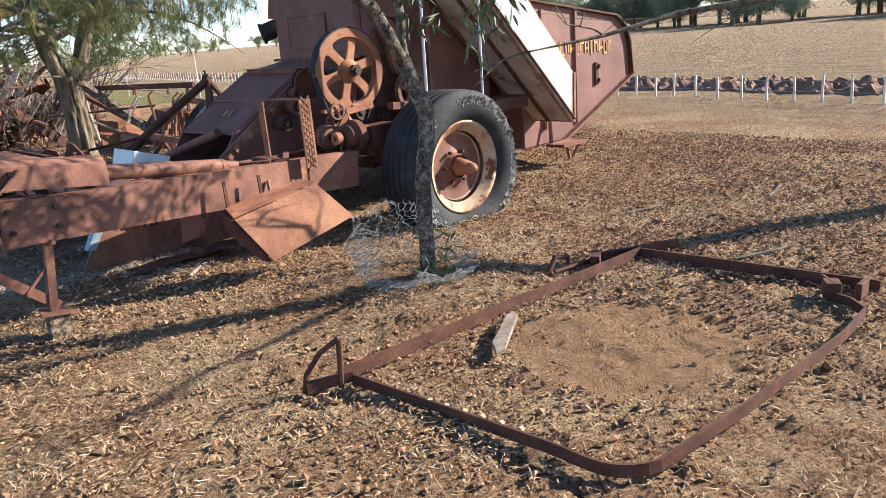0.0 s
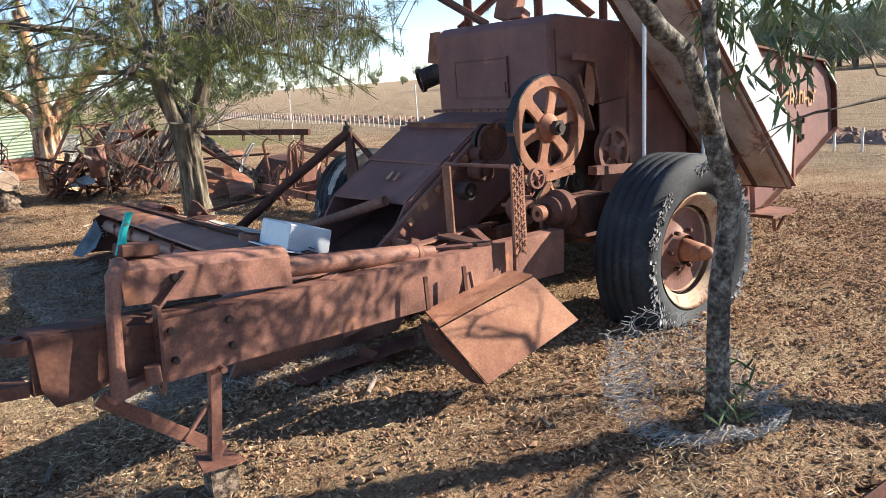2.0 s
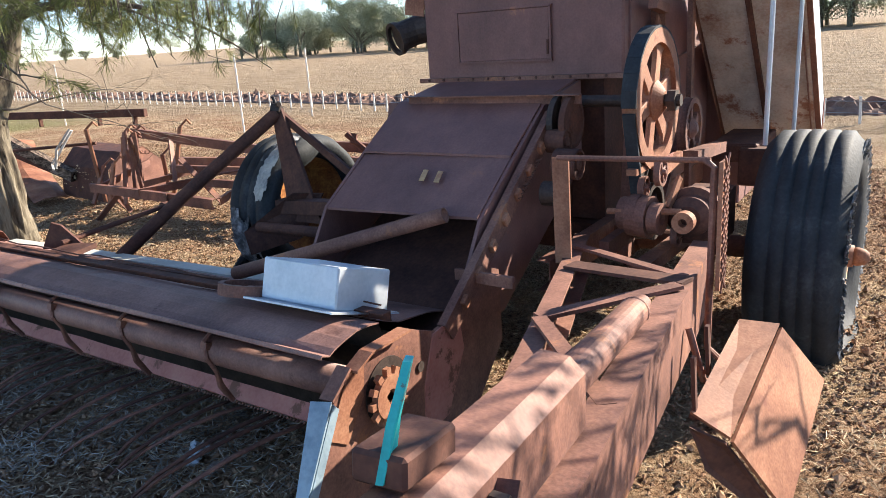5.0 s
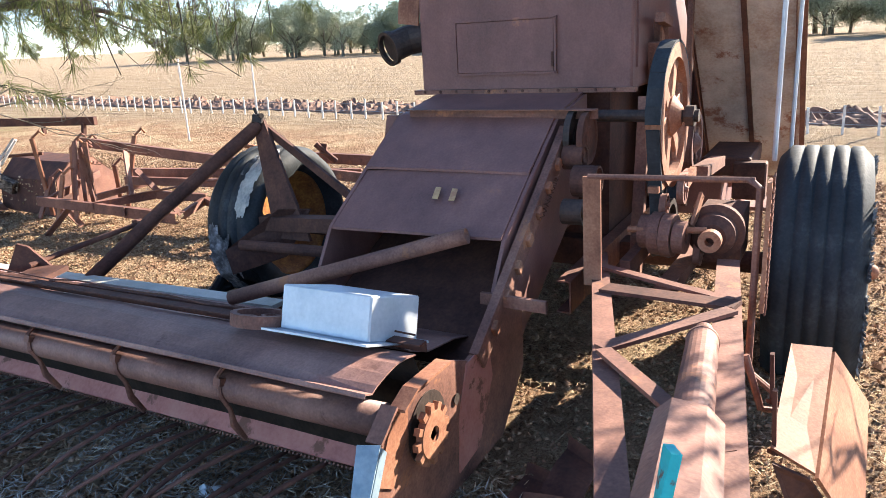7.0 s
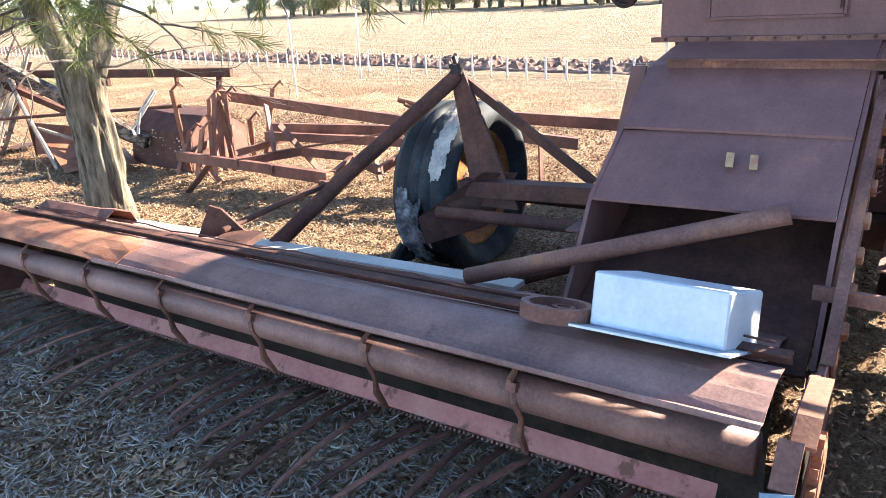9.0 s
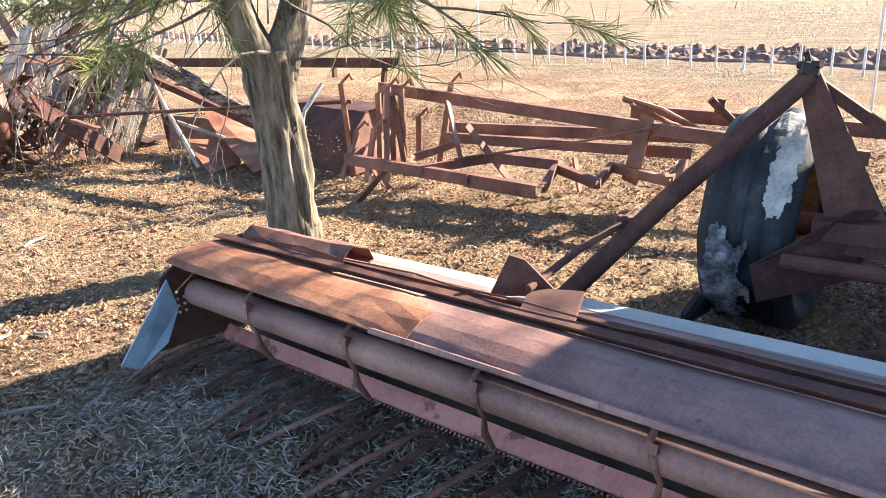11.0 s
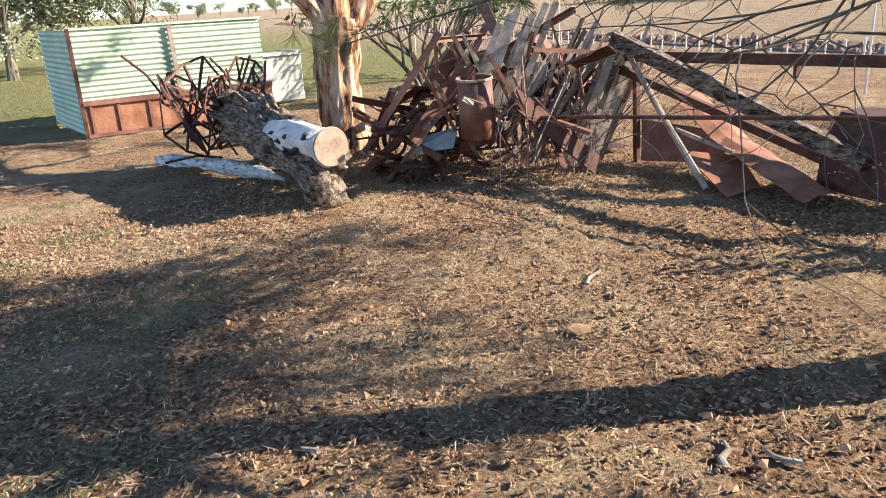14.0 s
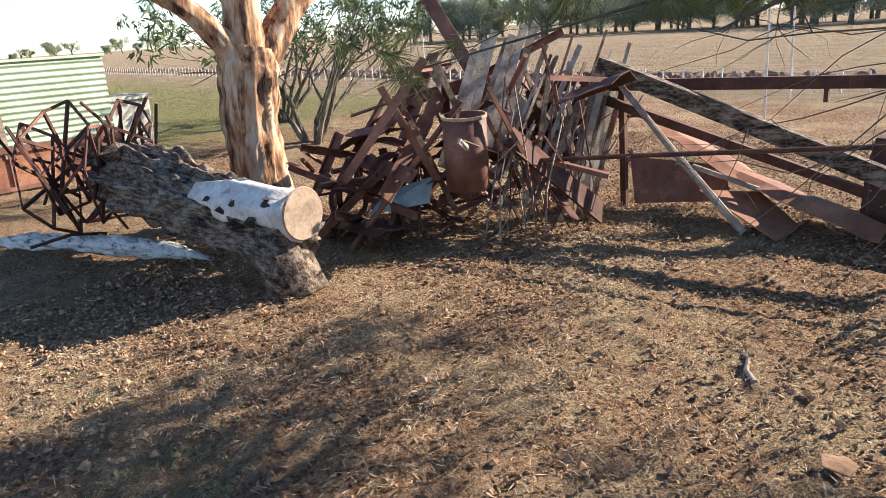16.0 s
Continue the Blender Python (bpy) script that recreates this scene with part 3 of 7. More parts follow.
door = part("inspection_door", box((4.224, 6.19, 1.635), (0.02, 0.6, 0.29)), PAINT, hood, "", bevel=0.006)
part("door_edge", join(box((4.217, 6.19, 1.785), (0.014, 0.63, 0.012)), box((4.217, 6.19, 1.487), (0.014, 0.63, 0.012)), box((4.217, 5.885, 1.635), (0.014, 0.012, 0.3)), box((4.217, 6.495, 1.635), (0.014, 0.012, 0.3))), PAINT, hood)
part("door_hinge", join(tube([(4.212, 5.9, 1.52), (4.212, 5.9, 1.6)], 0.009, 8)), RUST_DARK, hood)
part("side_panel", plate([(4.3, Y0 - 0.012, 1.5), (4.3, Y0 - 0.012, 1.95), (5.05, Y0 - 0.012, 1.9), (5.05, Y0 - 0.012, 1.5)], 0.012, (0, 1, 0)), PAINT, hood)
part("spout", join(tube([(4.35, 6.72, 1.72), (4.3, 6.86, 1.7), (4.2, 6.93, 1.66)], [0.085, 0.09, 0.09], 18), lathe([(0, 0.085), (0, 0.105), (0.03, 0.105), (0.03, 0.085)], (4.205, 6.93, 1.66), (-1, 0.5, -0.3), 20)), GREASE_SHADE, C, "black iron outlet spout")
part("spout_bracket", plate([(4.25, 6.76, 1.78), (4.25, 6.9, 1.8), (4.3, 6.9, 2.05), (4.3, 6.76, 2.05)], 0.012), RUST_BRIGHT, C)
# superstructure over the hood: rails and braces
for a, b in (((4.4, 6.5, 2.03), (4.4, 6.5, 2.6)), ((4.45, 5.75, 2.03), (4.45, 5.75, 2.6)), ((5.15, 5.7, 1.97), (5.15, 5.7, 2.6)), ((4.4, 6.62, 2.05), (4.9, 6.3, 2.5)), ((4.42, 6.3, 2.06), (4.2, 6.9, 2.45)), ((4.9, 5.6, 2.05), (4.45, 5.75, 2.4))):
    part("platform_strut", channel(a, b, 0.05, 0.05, 0.006, (1, 0, 0), "L"), RUST, C)
part("tool_tray", join(box((4.55, 6.15, 2.2), (0.2, 0.16, 0.26), 12, 8, 20), box((4.5, 6.0, 2.1), (0.12, 0.12, 0.09), 0, 25, 10)), RUST, C, bevel=0.008)
part("platform_rail", join(tube([(4.4, 6.5, 2.35), (4.45, 5.75, 2.35)], 0.016, 8), tube([(4.45, 5.75, 2.35), (5.15, 5.7, 2.35)], 0.016, 8)), RUST, C)
# thresher body under the hood and behind, its dark tone standing in for shade
part("thresher_body", plate([(4.3, Y0 + 0.14, 0.55), (4.3, Y0 + 0.14, 1.385), (6.6, Y0 + 0.14, 1.385), (6.9, Y0 + 0.14, 0.55)], Y1 - Y0 - 0.2, (0, 1, 0)), RUST_DARK, C, "rusted inner body, coloured dark for the shade under the hood")
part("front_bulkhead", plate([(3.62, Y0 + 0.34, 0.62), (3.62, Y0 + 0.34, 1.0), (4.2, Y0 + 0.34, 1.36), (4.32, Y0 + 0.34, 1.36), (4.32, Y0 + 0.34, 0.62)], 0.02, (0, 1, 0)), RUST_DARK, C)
part("frame_rail", channel((3.35, 5.55, 0.5), (6.9, 5.55, 0.5), 0.07, 0.16), RUST, C)
part("frame_rail", channel((3.35, 6.85, 0.5), (6.9, 6.85, 0.5), 0.07, 0.16), RUST, C)
part("side_shield", plate([(4.75, Y0 - 0.03, 0.65), (4.75, Y0 - 0.03, 1.38), (5.9, Y0 - 0.03, 1.5), (5.9, Y0 - 0.03, 0.65)], 0.014, (0, 1, 0)), PAINT, C)
# rear straw hood
rear = part("straw_hood", plate([(6.2, 5.24, 1.79), (7.2, 5.24, 1.66), (7.95, 5.24, 1.55), (8.12, 5.24, 1.45), (8.22, 5.24, 1.25), (8.28, 5.24, 0.85), (6.85, 5.24, 0.24), (6.2, 5.24, 0.24)], 1.55, (0, 1, 0)), PAINT, C, "sun-faded red sheet straw hood", bevel=0.01)
part("hood_rim", join(*[beam(a, b, 0.09, 0.02, (0, 0, 1)) for a, b in (((6.2, 5.235, 1.80), (7.95, 5.235, 1.565)), ((7.95, 5.235, 1.565), (8.14, 5.235, 1.45)), ((8.14, 5.235, 1.45), (8.24, 5.235, 1.25)), ((8.24, 5.235, 1.25), (8.3, 5.235, 0.85)))]), RUST_DARK, rear)
part("hood_lower_angle", channel((8.3, 5.2, 0.84), (6.85, 5.2, 0.22), 0.06, 0.06, 0.006, (0, 0, 1), "L"), RUST, rear)
for x in (6.55, 7.15):
    part("hood_stiffener", beam((x, 5.225, 0.4), (x, 5.225, 1.68), 0.035, 0.03, (0, 1, 0)), PAINT, rear)
part("hood_latch", join(box((7.55, 5.225, 0.92), (0.05, 0.02, 0.26)), box((7.58, 5.21, 1.0), (0.02, 0.03, 0.05)), box((7.58, 5.21, 0.84), (0.02, 0.03, 0.05))), RUST_DARK, rear)
# worn maker's lettering, kept as plain blocks
bars = []
for i, w in enumerate((0.03, 0.07, 0.07, 0.06, 0.07, 0.07, 0.07, 0.07, 0.03, 0.07, 0.07, 0.07, 0.05)):
    x = 6.72 + i * 0.093
    z = 1.27 - i * 0.004
    bars += [box((x - w / 2 + 0.01, 5.233, z), (0.02, 0.006, 0.13)), box((x + 0.008, 5.2335, z + 0.04 - 0.06 * (i % 3)), (w, 0.005, 0.028))]
    if i % 2:
        bars.append(box((x + w / 2, 5.2328, z - 0.01), (0.02, 0.007, 0.1)))
part("faded_marking", join(*bars), LETTER, rear, "faded yellow block marking")
# sloping side elevator, its side sheet coloured paler for the sun on it
el = [(4.54, 2.42), (6.37, 0.54), (6.40, 1.04), (5.74, 1.76), (5.12, 2.42)]
elev = part("side_elevator", plate([(x, 4.72, z) for x, z in el], 0.62, (0, 1, 0)), GALV_RUST, C, "weathered grey sheet steel sloping elevator box")
part("elevator_sunlit_sheet", plate([(x, 4.712, z) for x, z in ((4.66, 2.36), (6.34, 0.63), (6.37, 1.02), (5.73, 1.735), (5.14, 2.36))], 0.008, (0, 1, 0)), WHITE_METAL, elev, "pale galvanised side sheet, coloured whiter for the sun on it")
part("elevator_corner_angle", channel((4.54, 4.715, 2.41), (6.38, 4.715, 0.54), 0.05, 0.06, 0.006, (0, 1, 0), "L"), RUST, elev)
part("elevator_corner_angle", channel((4.54, 5.33, 2.41), (6.38, 5.33, 0.54), 0.05, 0.06, 0.006, (0, 1, 0), "L"), RUST, elev)
part("elevator_foot", beam((6.41, 4.72, 0.56), (6.41, 5.34, 0.56), 0.05, 0.07), RUST, elev)
part("elevator_rib", beam((4.56, 5.03, 2.385), (6.36, 5.03, 0.54), 0.04, 0.03, (0, 1, 0)), RUST_DARK, elev)
part("elevator_side_post", beam((6.41, 4.725, 0.56), (6.42, 4.725, 1.03), 0.03, 0.03), RUST, elev)
part("under_step", join(box((6.7, 5.05, 0.24), (0.42, 0.25, 0.03)), beam((6.55, 5.15, 0.24), (6.6, 5.2, 0.55), 0.04, 0.02), beam((6.85, 4.98, 0.24), (6.75, 5.02, 0.07), 0.03, 0.015), beam((6.6, 4.98, 0.24), (6.7, 5.02, 0.07), 0.03, 0.015)), RUST, C)
part("rear_bracket", join(box((5.6, 5.1, 0.8), (0.7, 0.3, 0.12)), box((5.25, 4.95, 0.72), (0.12, 0.2, 0.24))), RUST_DARK, C, bevel=0.01)
part("tie_rod", tube([(4.37, 4.75, 1.0), (4.40, 4.75, 2.5)], 0.013, 8), WHITE_METAL, C, "thin galvanised tie rod")
part("tie_rod", tube([(5.02, 4.71, 0.95), (5.05, 4.71, 2.3)], 0.012, 8), WHITE_METAL, C, "thin galvanised tie rod")
# axle and wheels
part("axle", join(tube([(4.37, 4.55, 0.44), (4.25, 7.95, 0.47)], 0.06, 14), box((4.3, 6.2, 0.46), (0.16, 1.6, 0.16))), RUST_DARK, C)
wr = part("wheel", lathe([(-0.03, 0.3), (-0.085, 0.365), (-0.105, 0.39), (-0.09, 0.375), (0.12, 0.345), (0.12, 0.3), (0.0, 0.285), (0.03, 0.27), (0.04, 0.1), (0.06, 0.09)], (4.2, 4.36, 0.47), seg=56, closed=False), CREAM, C, "cream painted rim flaking to rust", smooth=True)
part("tyre", tyre_mesh(4.2, 4.42, 0.47, 0.64, 0.37, 0.44, 0.03), RUBBER, wr, "cracked black ribbed tyre sagging flat", smooth=True)
tagged(part("frayed_rubber", torn_ring(4.2, 4.205, 0.47, 0.5, 0.575, 3, -0.25, 0.03), RUBBER_WORN_SHEEN, wr, "frayed grey sidewall rubber"), kind="stuff")
part("wheel_disc", lathe([(0.0, 0.30), (0.015, 0.22), (0.01, 0.12), (-0.04, 0.1)], (4.2, 4.37, 0.47), seg=40, closed=False), RUST, wr, "rusted steel wheel disc", smooth=True)
part("hub", join(lathe([(-0.13, 0.001), (-0.13, 0.055), (-0.02, 0.075), (0.05, 0.08), (0.05, 0.001)], (4.2, 4.34, 0.47), seg=24, closed=False), lathe([(-0.055, 0.001), (-0.05, 0.025), (-0.03, 0.04), (0, 0.048), (0.02, 0.045), (0.02, 0.001)], (4.2, 4.19, 0.47), seg=20, closed=False)), RUST_BRIGHT, wr, "orange rusted hub with round cap", smooth=True)
for k in range(6):
    a = k * math.pi / 3
    part("wheel_bolt", lathe([(-0.025, 0.001), (-0.025, 0.014), (0.01, 0.014), (0.01, 0.001)], (4.2 + 0.14 * math.cos(a), 4.36, 0.47 + 0.14 * math.sin(a)), seg=6, closed=False), RUST_DARK, wr)
wr.location = (0.17, 0.09, -0.03)
wl = part("wheel", lathe([(0.1, 0.3), (0.105, 0.39), (0.09, 0.375), (-0.12, 0.37), (-0.14, 0.38), (-0.1, 0.345), (-0.02, 0.3), (-0.03, 0.1)], (4.22, 7.98, 0.49), seg=48, closed=False), YELLOW, C, "orange-yellow painted rim", smooth=True)
part("tyre", tyre_mesh(4.22, 7.98, 0.49, 0.545, 0.37, 0.42, 0.02, 4, 0.1, 9), RUBBER, wl, "split and shredded black tyre", smooth=True)


def tread_patch(a0, a1, y0, y1, seed, mat_, label):
    """Ragged sheet on the far tyre's tread, as bare casing and as painted sheen."""
    b = Buf()
    na, ny = 48, 30
    for k in range(na):
        for j in range(ny):
            f, g = (k + 0.5) / na * 2 - 1, (j + 0.5) / ny * 2 - 1
            q = Vector((k * 0.09, j * 0.09, seed))
            if f * f + g * g + 0.7 * noise.noise(q) + 0.5 * noise.noise(q * 3.1) > 0.72:
                continue
            n = len(b.v)
            for dk, dj in ((0, 0), (1, 0), (1, 1), (0, 1)):
                a, y = a0 + (a1 - a0) * (k + dk) / na, y0 + (y1 - y0) * (j + dj) / ny
                r = 0.553 + 0.006 * noise.noise(Vector(((k + dk) * 0.2, (j + dj) * 0.2, seed)))
                b.v.append((4.22 + r * math.cos(a), y, max(0.49 + r * math.sin(a), 0.02)))
            b.f.append((n, n + 1, n + 2, n + 3))
    b.part("torn_and_sheen_patch", mat_, wl, label)


# the grey patch paints a smooth pale reflection low on the tread
tread_patch(radians(165), radians(232), 7.93, 8.17, 4, RUBBER_WORN_SHEEN, "grey patch standing in for a smooth reflection on the tread")
tread_patch(radians(112), radians(165), 7.78, 7.93, 7, CANVAS, "pale torn patch of bare canvas")
part("torn_casing", strip_sheet([(0, 0), (0.12, 0.09), (0.26, 0.13), (0.4, 0.12)], (3.87, 7.82, 0.87), (3.86, 7.96, 0.9), 0.012, 6, 0.03), RUBBER_WORN_SHEEN, wl, "grey torn casing")
part("rag_rubber", join(*[tube([(3.76 + 0.03 * i, 8.16 + 0.015 * (i % 3), 0.2 - 0.03 * i), (3.70, 8.2, 0.1), (3.68 + 0.04 * i, 8.21, 0.02)], [0.03, 0.035, 0.02], 6, True, 0.5) for i in range(4)]), RUBBER, wl)
# drive side: pulleys, belt, shafts
big = spoked_pulley(C, "drive_pulley", (3.91, 5.2, 1.285), 0.345, 0.07, RUST_BRIGHT, label="large orange-rusted spoked belt pulley")
part("shaft", join(tube([(3.91, 5.06, 1.285), (3.91, 5.7, 1.285)], 0.03, 14), lathe([(-0.02, 0.03), (-0.02, 0.055), (0.02, 0.055), (0.02, 0.03)], (3.91, 5.1, 1.285), seg=6)), GREASE_SHADE, C)
spoked_pulley(C, "idler_pulley", (4.6, 5.2, 1.05), 0.18, 0.05, RUST, 5, 0.35)
part("belt", join(*[beam(a, b, 0.012, 0.07, (0, 1, 0)) for a, b in [((3.91 + 0.352 * math.cos(t0), 5.2, 1.285 + 0.352 * math.sin(t0)), (3.91 + 0.352 * math.cos(t1), 5.2, 1.285 + 0.352 * math.sin(t1))) for t0, t1 in [(math.pi * (k / 14), math.pi * ((k + 1) / 14)) for k in range(14)]]] + [beam((3.558, 5.2, 1.26), (3.72, 5.2, 0.74), 0.012, 0.06, (0, 1, 0)), beam((4.262, 5.2, 1.26), (3.98, 5.2, 0.74), 0.012, 0.045, (0, 1, 0))]), RUBBER, C, "black drive belt")
spoked_pulley(C, "lower_pulley", (3.85, 5.2, 0.74), 0.15, 0.08, GREASE_SHADE, 4, 0.4)
part("gearbox", join(lathe([(-0.2, 0.001), (-0.2, 0.03), (-0.13, 0.035), (-0.12, 0.07), (-0.05, 0.08), (-0.02, 0.125), (0.04, 0.13), (0.05, 0.1), (0.1, 0.095), (0.14, 0.06), (0.14, 0.001)], (3.72, 4.93, 0.78), (-1, 0, 0), 28, False), box((3.95, 4.93, 0.72), (0.3, 0.2, 0.24))), RUST_DARK, C, "round rusted gearbox casing")
part("shaft_collar", lathe([(-0.02, 0.02), (-0.02, 0.05), (0.03, 0.05), (0.03, 0.02)], (3.52, 4.93, 0.78), (1, 0, 0), 20), RUST_BRIGHT, C)
for y, z, r in ((5.08, 0.98, 0.07), (5.16, 0.9, 0.055), (5.0, 0.68, 0.06)):
    spoked_pulley(C, "chain_wheel", (3.66, y, z), r, 0.03, RUST, 4)
part("clutch_drum", join(*[lathe([(-0.025, 0.03), (-0.025, r), (0.025, r), (0.025, 0.03)], (3.55 + 0.02 * i, 5.06 + i * 0.055, 0.78), (0.1, 1, 0), 24) for i, r in enumerate((0.075, 0.1, 0.1, 0.08))]), RUST, C)
part("linkage", join(beam((3.6, 5.02, 0.82), (3.7, 5.0, 0.95), 0.014, 0.04), beam((3.7, 5.0, 0.95), (3.78, 5.04, 0.86), 0.012, 0.03), tube([(3.55, 4.95, 0.82), (3.55, 5.3, 0.8)], 0.016, 8), beam((3.6, 5.2, 0.98), (3.95, 5.2, 0.98), 0.05, 0.03), beam((3.75, 5.1, 0.96), (4.05, 5.1, 0.99), 0.03, 0.05)), RUST_BRIGHT, C)
part("slotted_bracket", join(box((3.95, 5.12, 1.0), (0.2, 0.03, 0.012)), box((3.95, 5.12, 0.955), (0.2, 0.03, 0.012)), box((3.855, 5.12, 0.978), (0.012, 0.03, 0.045)), box((4.045, 5.12, 0.978), (0.012, 0.03, 0.045))), PAINT_PINK, C)
for i, (x, y, z, r, w) in enumerate(((3.72, 5.55, 1.2, 0.13, 0.03), (3.74, 5.62, 1.2, 0.14, 0.03), (3.55, 5.5, 1.02, 0.075, 0.12), (3.42, 5.52, 0.9, 0.06, 0.1), (3.62, 5.58, 1.12, 0.06, 0.1), (4.1, 5.33, 0.92, 0.08, 0.06), (4.22, 5.35, 1.02, 0.05, 0.12), (4.35, 5.33, 0.85, 0.09, 0.05))):
    part("roller", lathe([(-w / 2, 0.001), (-w / 2, r * 0.4), (-w * 0.3, r * 0.45), (-w * 0.3, r * 0.8), (-w / 2, r * 0.85), (-w / 2, r), (w / 2, r), (w / 2, 0.001)], (x, y, z), seg=24, closed=False), GREASE_SHADE if i % 2 else RUST_DARK, C)
for p, q, w, h in (((4.45, 5.4, 1.62), (4.6, 5.4, 1.2), 0.02, 0.07), ((4.4, 5.36, 1.75), (4.62, 5.36, 1.72), 0.05, 0.05), ((4.62, 5.4, 1.74), (4.68, 5.4, 1.4), 0.02, 0.08), ((4.95, 5.3, 1.9), (4.95, 5.3, 0.6), 0.06, 0.03), ((3.95, 5.36, 0.45), (4.1, 5.36, 1.36), 0.05, 0.06), ((4.35, 5.3, 0.6), (4.7, 5.3, 1.0), 0.04, 0.05), ((3.5, 5.3, 0.62), (4.4, 5.3, 0.62), 0.08, 0.05), ((3.4, 5.1, 0.56), (4.3, 5.1, 0.52), 0.06, 0.08), ((4.25, 5.1, 0.95), (4.9, 5.1, 0.9), 0.06, 0.08)):
    part("side_bracket", beam(p, q, w, h, (0, 1, 0)), RUST, C, bevel=0.004)
part("orange_guard", plate([(4.5, 5.38, 1.42), (4.62, 5.38, 1.38), (4.66, 5.38, 1.62), (4.56, 5.38, 1.7)], 0.012, (0, 1, 0)), RUST_BRIGHT, C)
# feeder house
fh = part("feeder_house", strip_sheet([(3.03, 0.86), (3.38, 1.08)], (0, 5.72, 0), (0, 6.62, -0.012), 0.012, 6, 0.004), PAINT, C, "dull red sheet feeder cover with two pale scuffs")
part("feeder_top_sheet", strip_sheet([(3.372, 1.086), (3.75, 1.31), (4.22, 1.386)], (0, 5.72, 0), (0, 6.62, 0), 0.012, 6, 0.003), PAINT, fh)
part("cross_angle", channel((3.71, 5.5, 1.315), (3.71, 6.55, 1.315), 0.05, 0.05, 0.006, (0, 0, 1), "L"), RUST, fh)
for a, d in ((0, 0), (0.004, 0.09)):
    part("scuff_mark", plate([(3.185 + a, 6.02 + d, 0.976 + a * 0.63), (3.185 + a, 6.05 + d, 0.976 + a * 0.63), (3.25 + a, 6.06 + d, 1.018 + a * 0.63), (3.25 + a, 6.03 + d, 1.018 + a * 0.63)], 0.003, (-0.5, 0, 0.8)), LETTER, fh)
for y, s in ((5.70, 1), (6.62, 1)):
    part("feeder_side", plate([(2.72, y, 0.42), (2.9, y, 0.66), (3.03, y, 0.85), (3.38, y, 1.075), (3.75, y, 1.3), (4.2, y, 1.37), (4.2, y, 0.9), (3.2, y, 0.35)], 0.018, (0, 1, 0)), PAINT, fh)
part("feeder_floor", plate([(2.7, 5.73, 0.40), (2.7, 6.6, 0.38), (4.0, 6.6, 0.95), (4.0, 5.73, 0.95)], 0.015), RUST_DARK, fh)
part("feeder_edge_rail", channel((2.62, 5.66, 0.47), (3.72, 5.66, 1.22), 0.04, 0.1, 0.008, (0, 0, 1)), RUST, fh)
for i in range(7):
    part("rail_clip", box((2.75 + 0.13 * i, 5.635, 0.565 + 0.089 * i), (0.05, 0.03, 0.05), 0, -34, 0), RUST_BRIGHT, fh, bevel=0.005)
part("tension_spring", tube([(3.25 + 0.006 * i + 0.012 * math.cos(i * 1.6), 5.62 + 0.012 * math.sin(i * 1.6), 0.9 + 0.004 * i) for i in range(40)], 0.003, 5), RUST_DARK, fh)
part("shaft_bar", beam((2.85, 5.45, 0.64), (2.87, 5.75, 0.64), 0.02, 0.05), RUST, fh)
# tongue: two converging channels and what they carry
tg = part("tongue_beam", channel((1.1, 4.541, 0.712), (3.6, 4.858, 0.552), 0.095, 0.25, 0.012), RUST, C, "brown rusted channel beam, orange where worn")
for v in tg.data.vertices:
    if v.co.x + 4.6 > 3.0 and v.co.z < 0.6:
        v.co.z -= 0.03
part("tongue_beam", channel((3.6, 5.452, 0.56), (1.0, 4.655, 0.705), 0.075, 0.2, 0.012), RUST, C)
part("cross_brace", beam((2.98, 5.25, 0.705), (2.86, 4.73, 0.735), 0.09, 0.014), RUST_DARK, C)
part("cross_brace", beam((3.3, 5.36, 0.69), (2.92, 4.76, 0.73), 0.045, 0.014), RUST, C)
part("cross_brace", beam((2.3, 5.07, 0.748), (2.78, 4.74, 0.745), 0.055, 0.014), RUST, C)
part("cross_brace", beam((2.27, 5.05, 0.758), (1.75, 4.62, 0.79), 0.05, 0.014), RUST, C)
part("drive_tube", join(tube([(1.3, 4.643, 0.925), (2.4, 4.778, 0.773)], 0.048, 24), lathe([(-0.03, 0.045), (-0.02, 0.051), (0.0, 0.05), (0.03, 0.036), (0.12, 0.03), (0.12, 0.001)], (2.42, 4.78, 0.77), (1, 0.122, -0.138), 24, False)), RUST, C, "rusty drive shaft tube")
sh_pts = [(4.52, 0.93), (4.52, 1.06), (4.555, 1.095), (4.625, 1.1), (4.66, 1.065), (4.66, 0.93), (4.65, 0.93), (4.65, 1.06), (4.62, 1.09), (4.56, 1.085), (4.53, 1.055), (4.53, 0.93)]
sh = part("shaft_shield", plate([(0.86, y, z - 0.012) for y, z in sh_pts], 0.75, (1, 0.122, -0.138)), RUST, C, "folded sheet shaft shield")
part("shield_bolt", lathe([(-0.02, 0.001), (-0.02, 0.016), (0.01, 0.016), (0.01, 0.001)], (1.06, 4.532, 0.985), seg=6, closed=False), GREASE_SHADE, sh)
part("shield_strap", beam((0.95, 4.5, 0.87), (1.1, 4.53, 1.0), 0.012, 0.04, (0, 1, 0)), RUST, sh)
part("teal_handle", plate([(0.88, 4.6, 1.1), (0.92, 4.61, 1.1), (0.932, 4.6, 1.18), (0.966, 4.595, 1.255), (0.938, 4.58, 1.26), (0.905, 4.592, 1.18)], 0.012, (-0.25, 1, 0)), TEAL, C, "flaking turquoise painted lever")
part("lever_block", box((0.96, 4.62, 1.105), (0.15, 0.09, 0.05), 0, 8, 5), RUST_DARK, C, bevel=0.006)
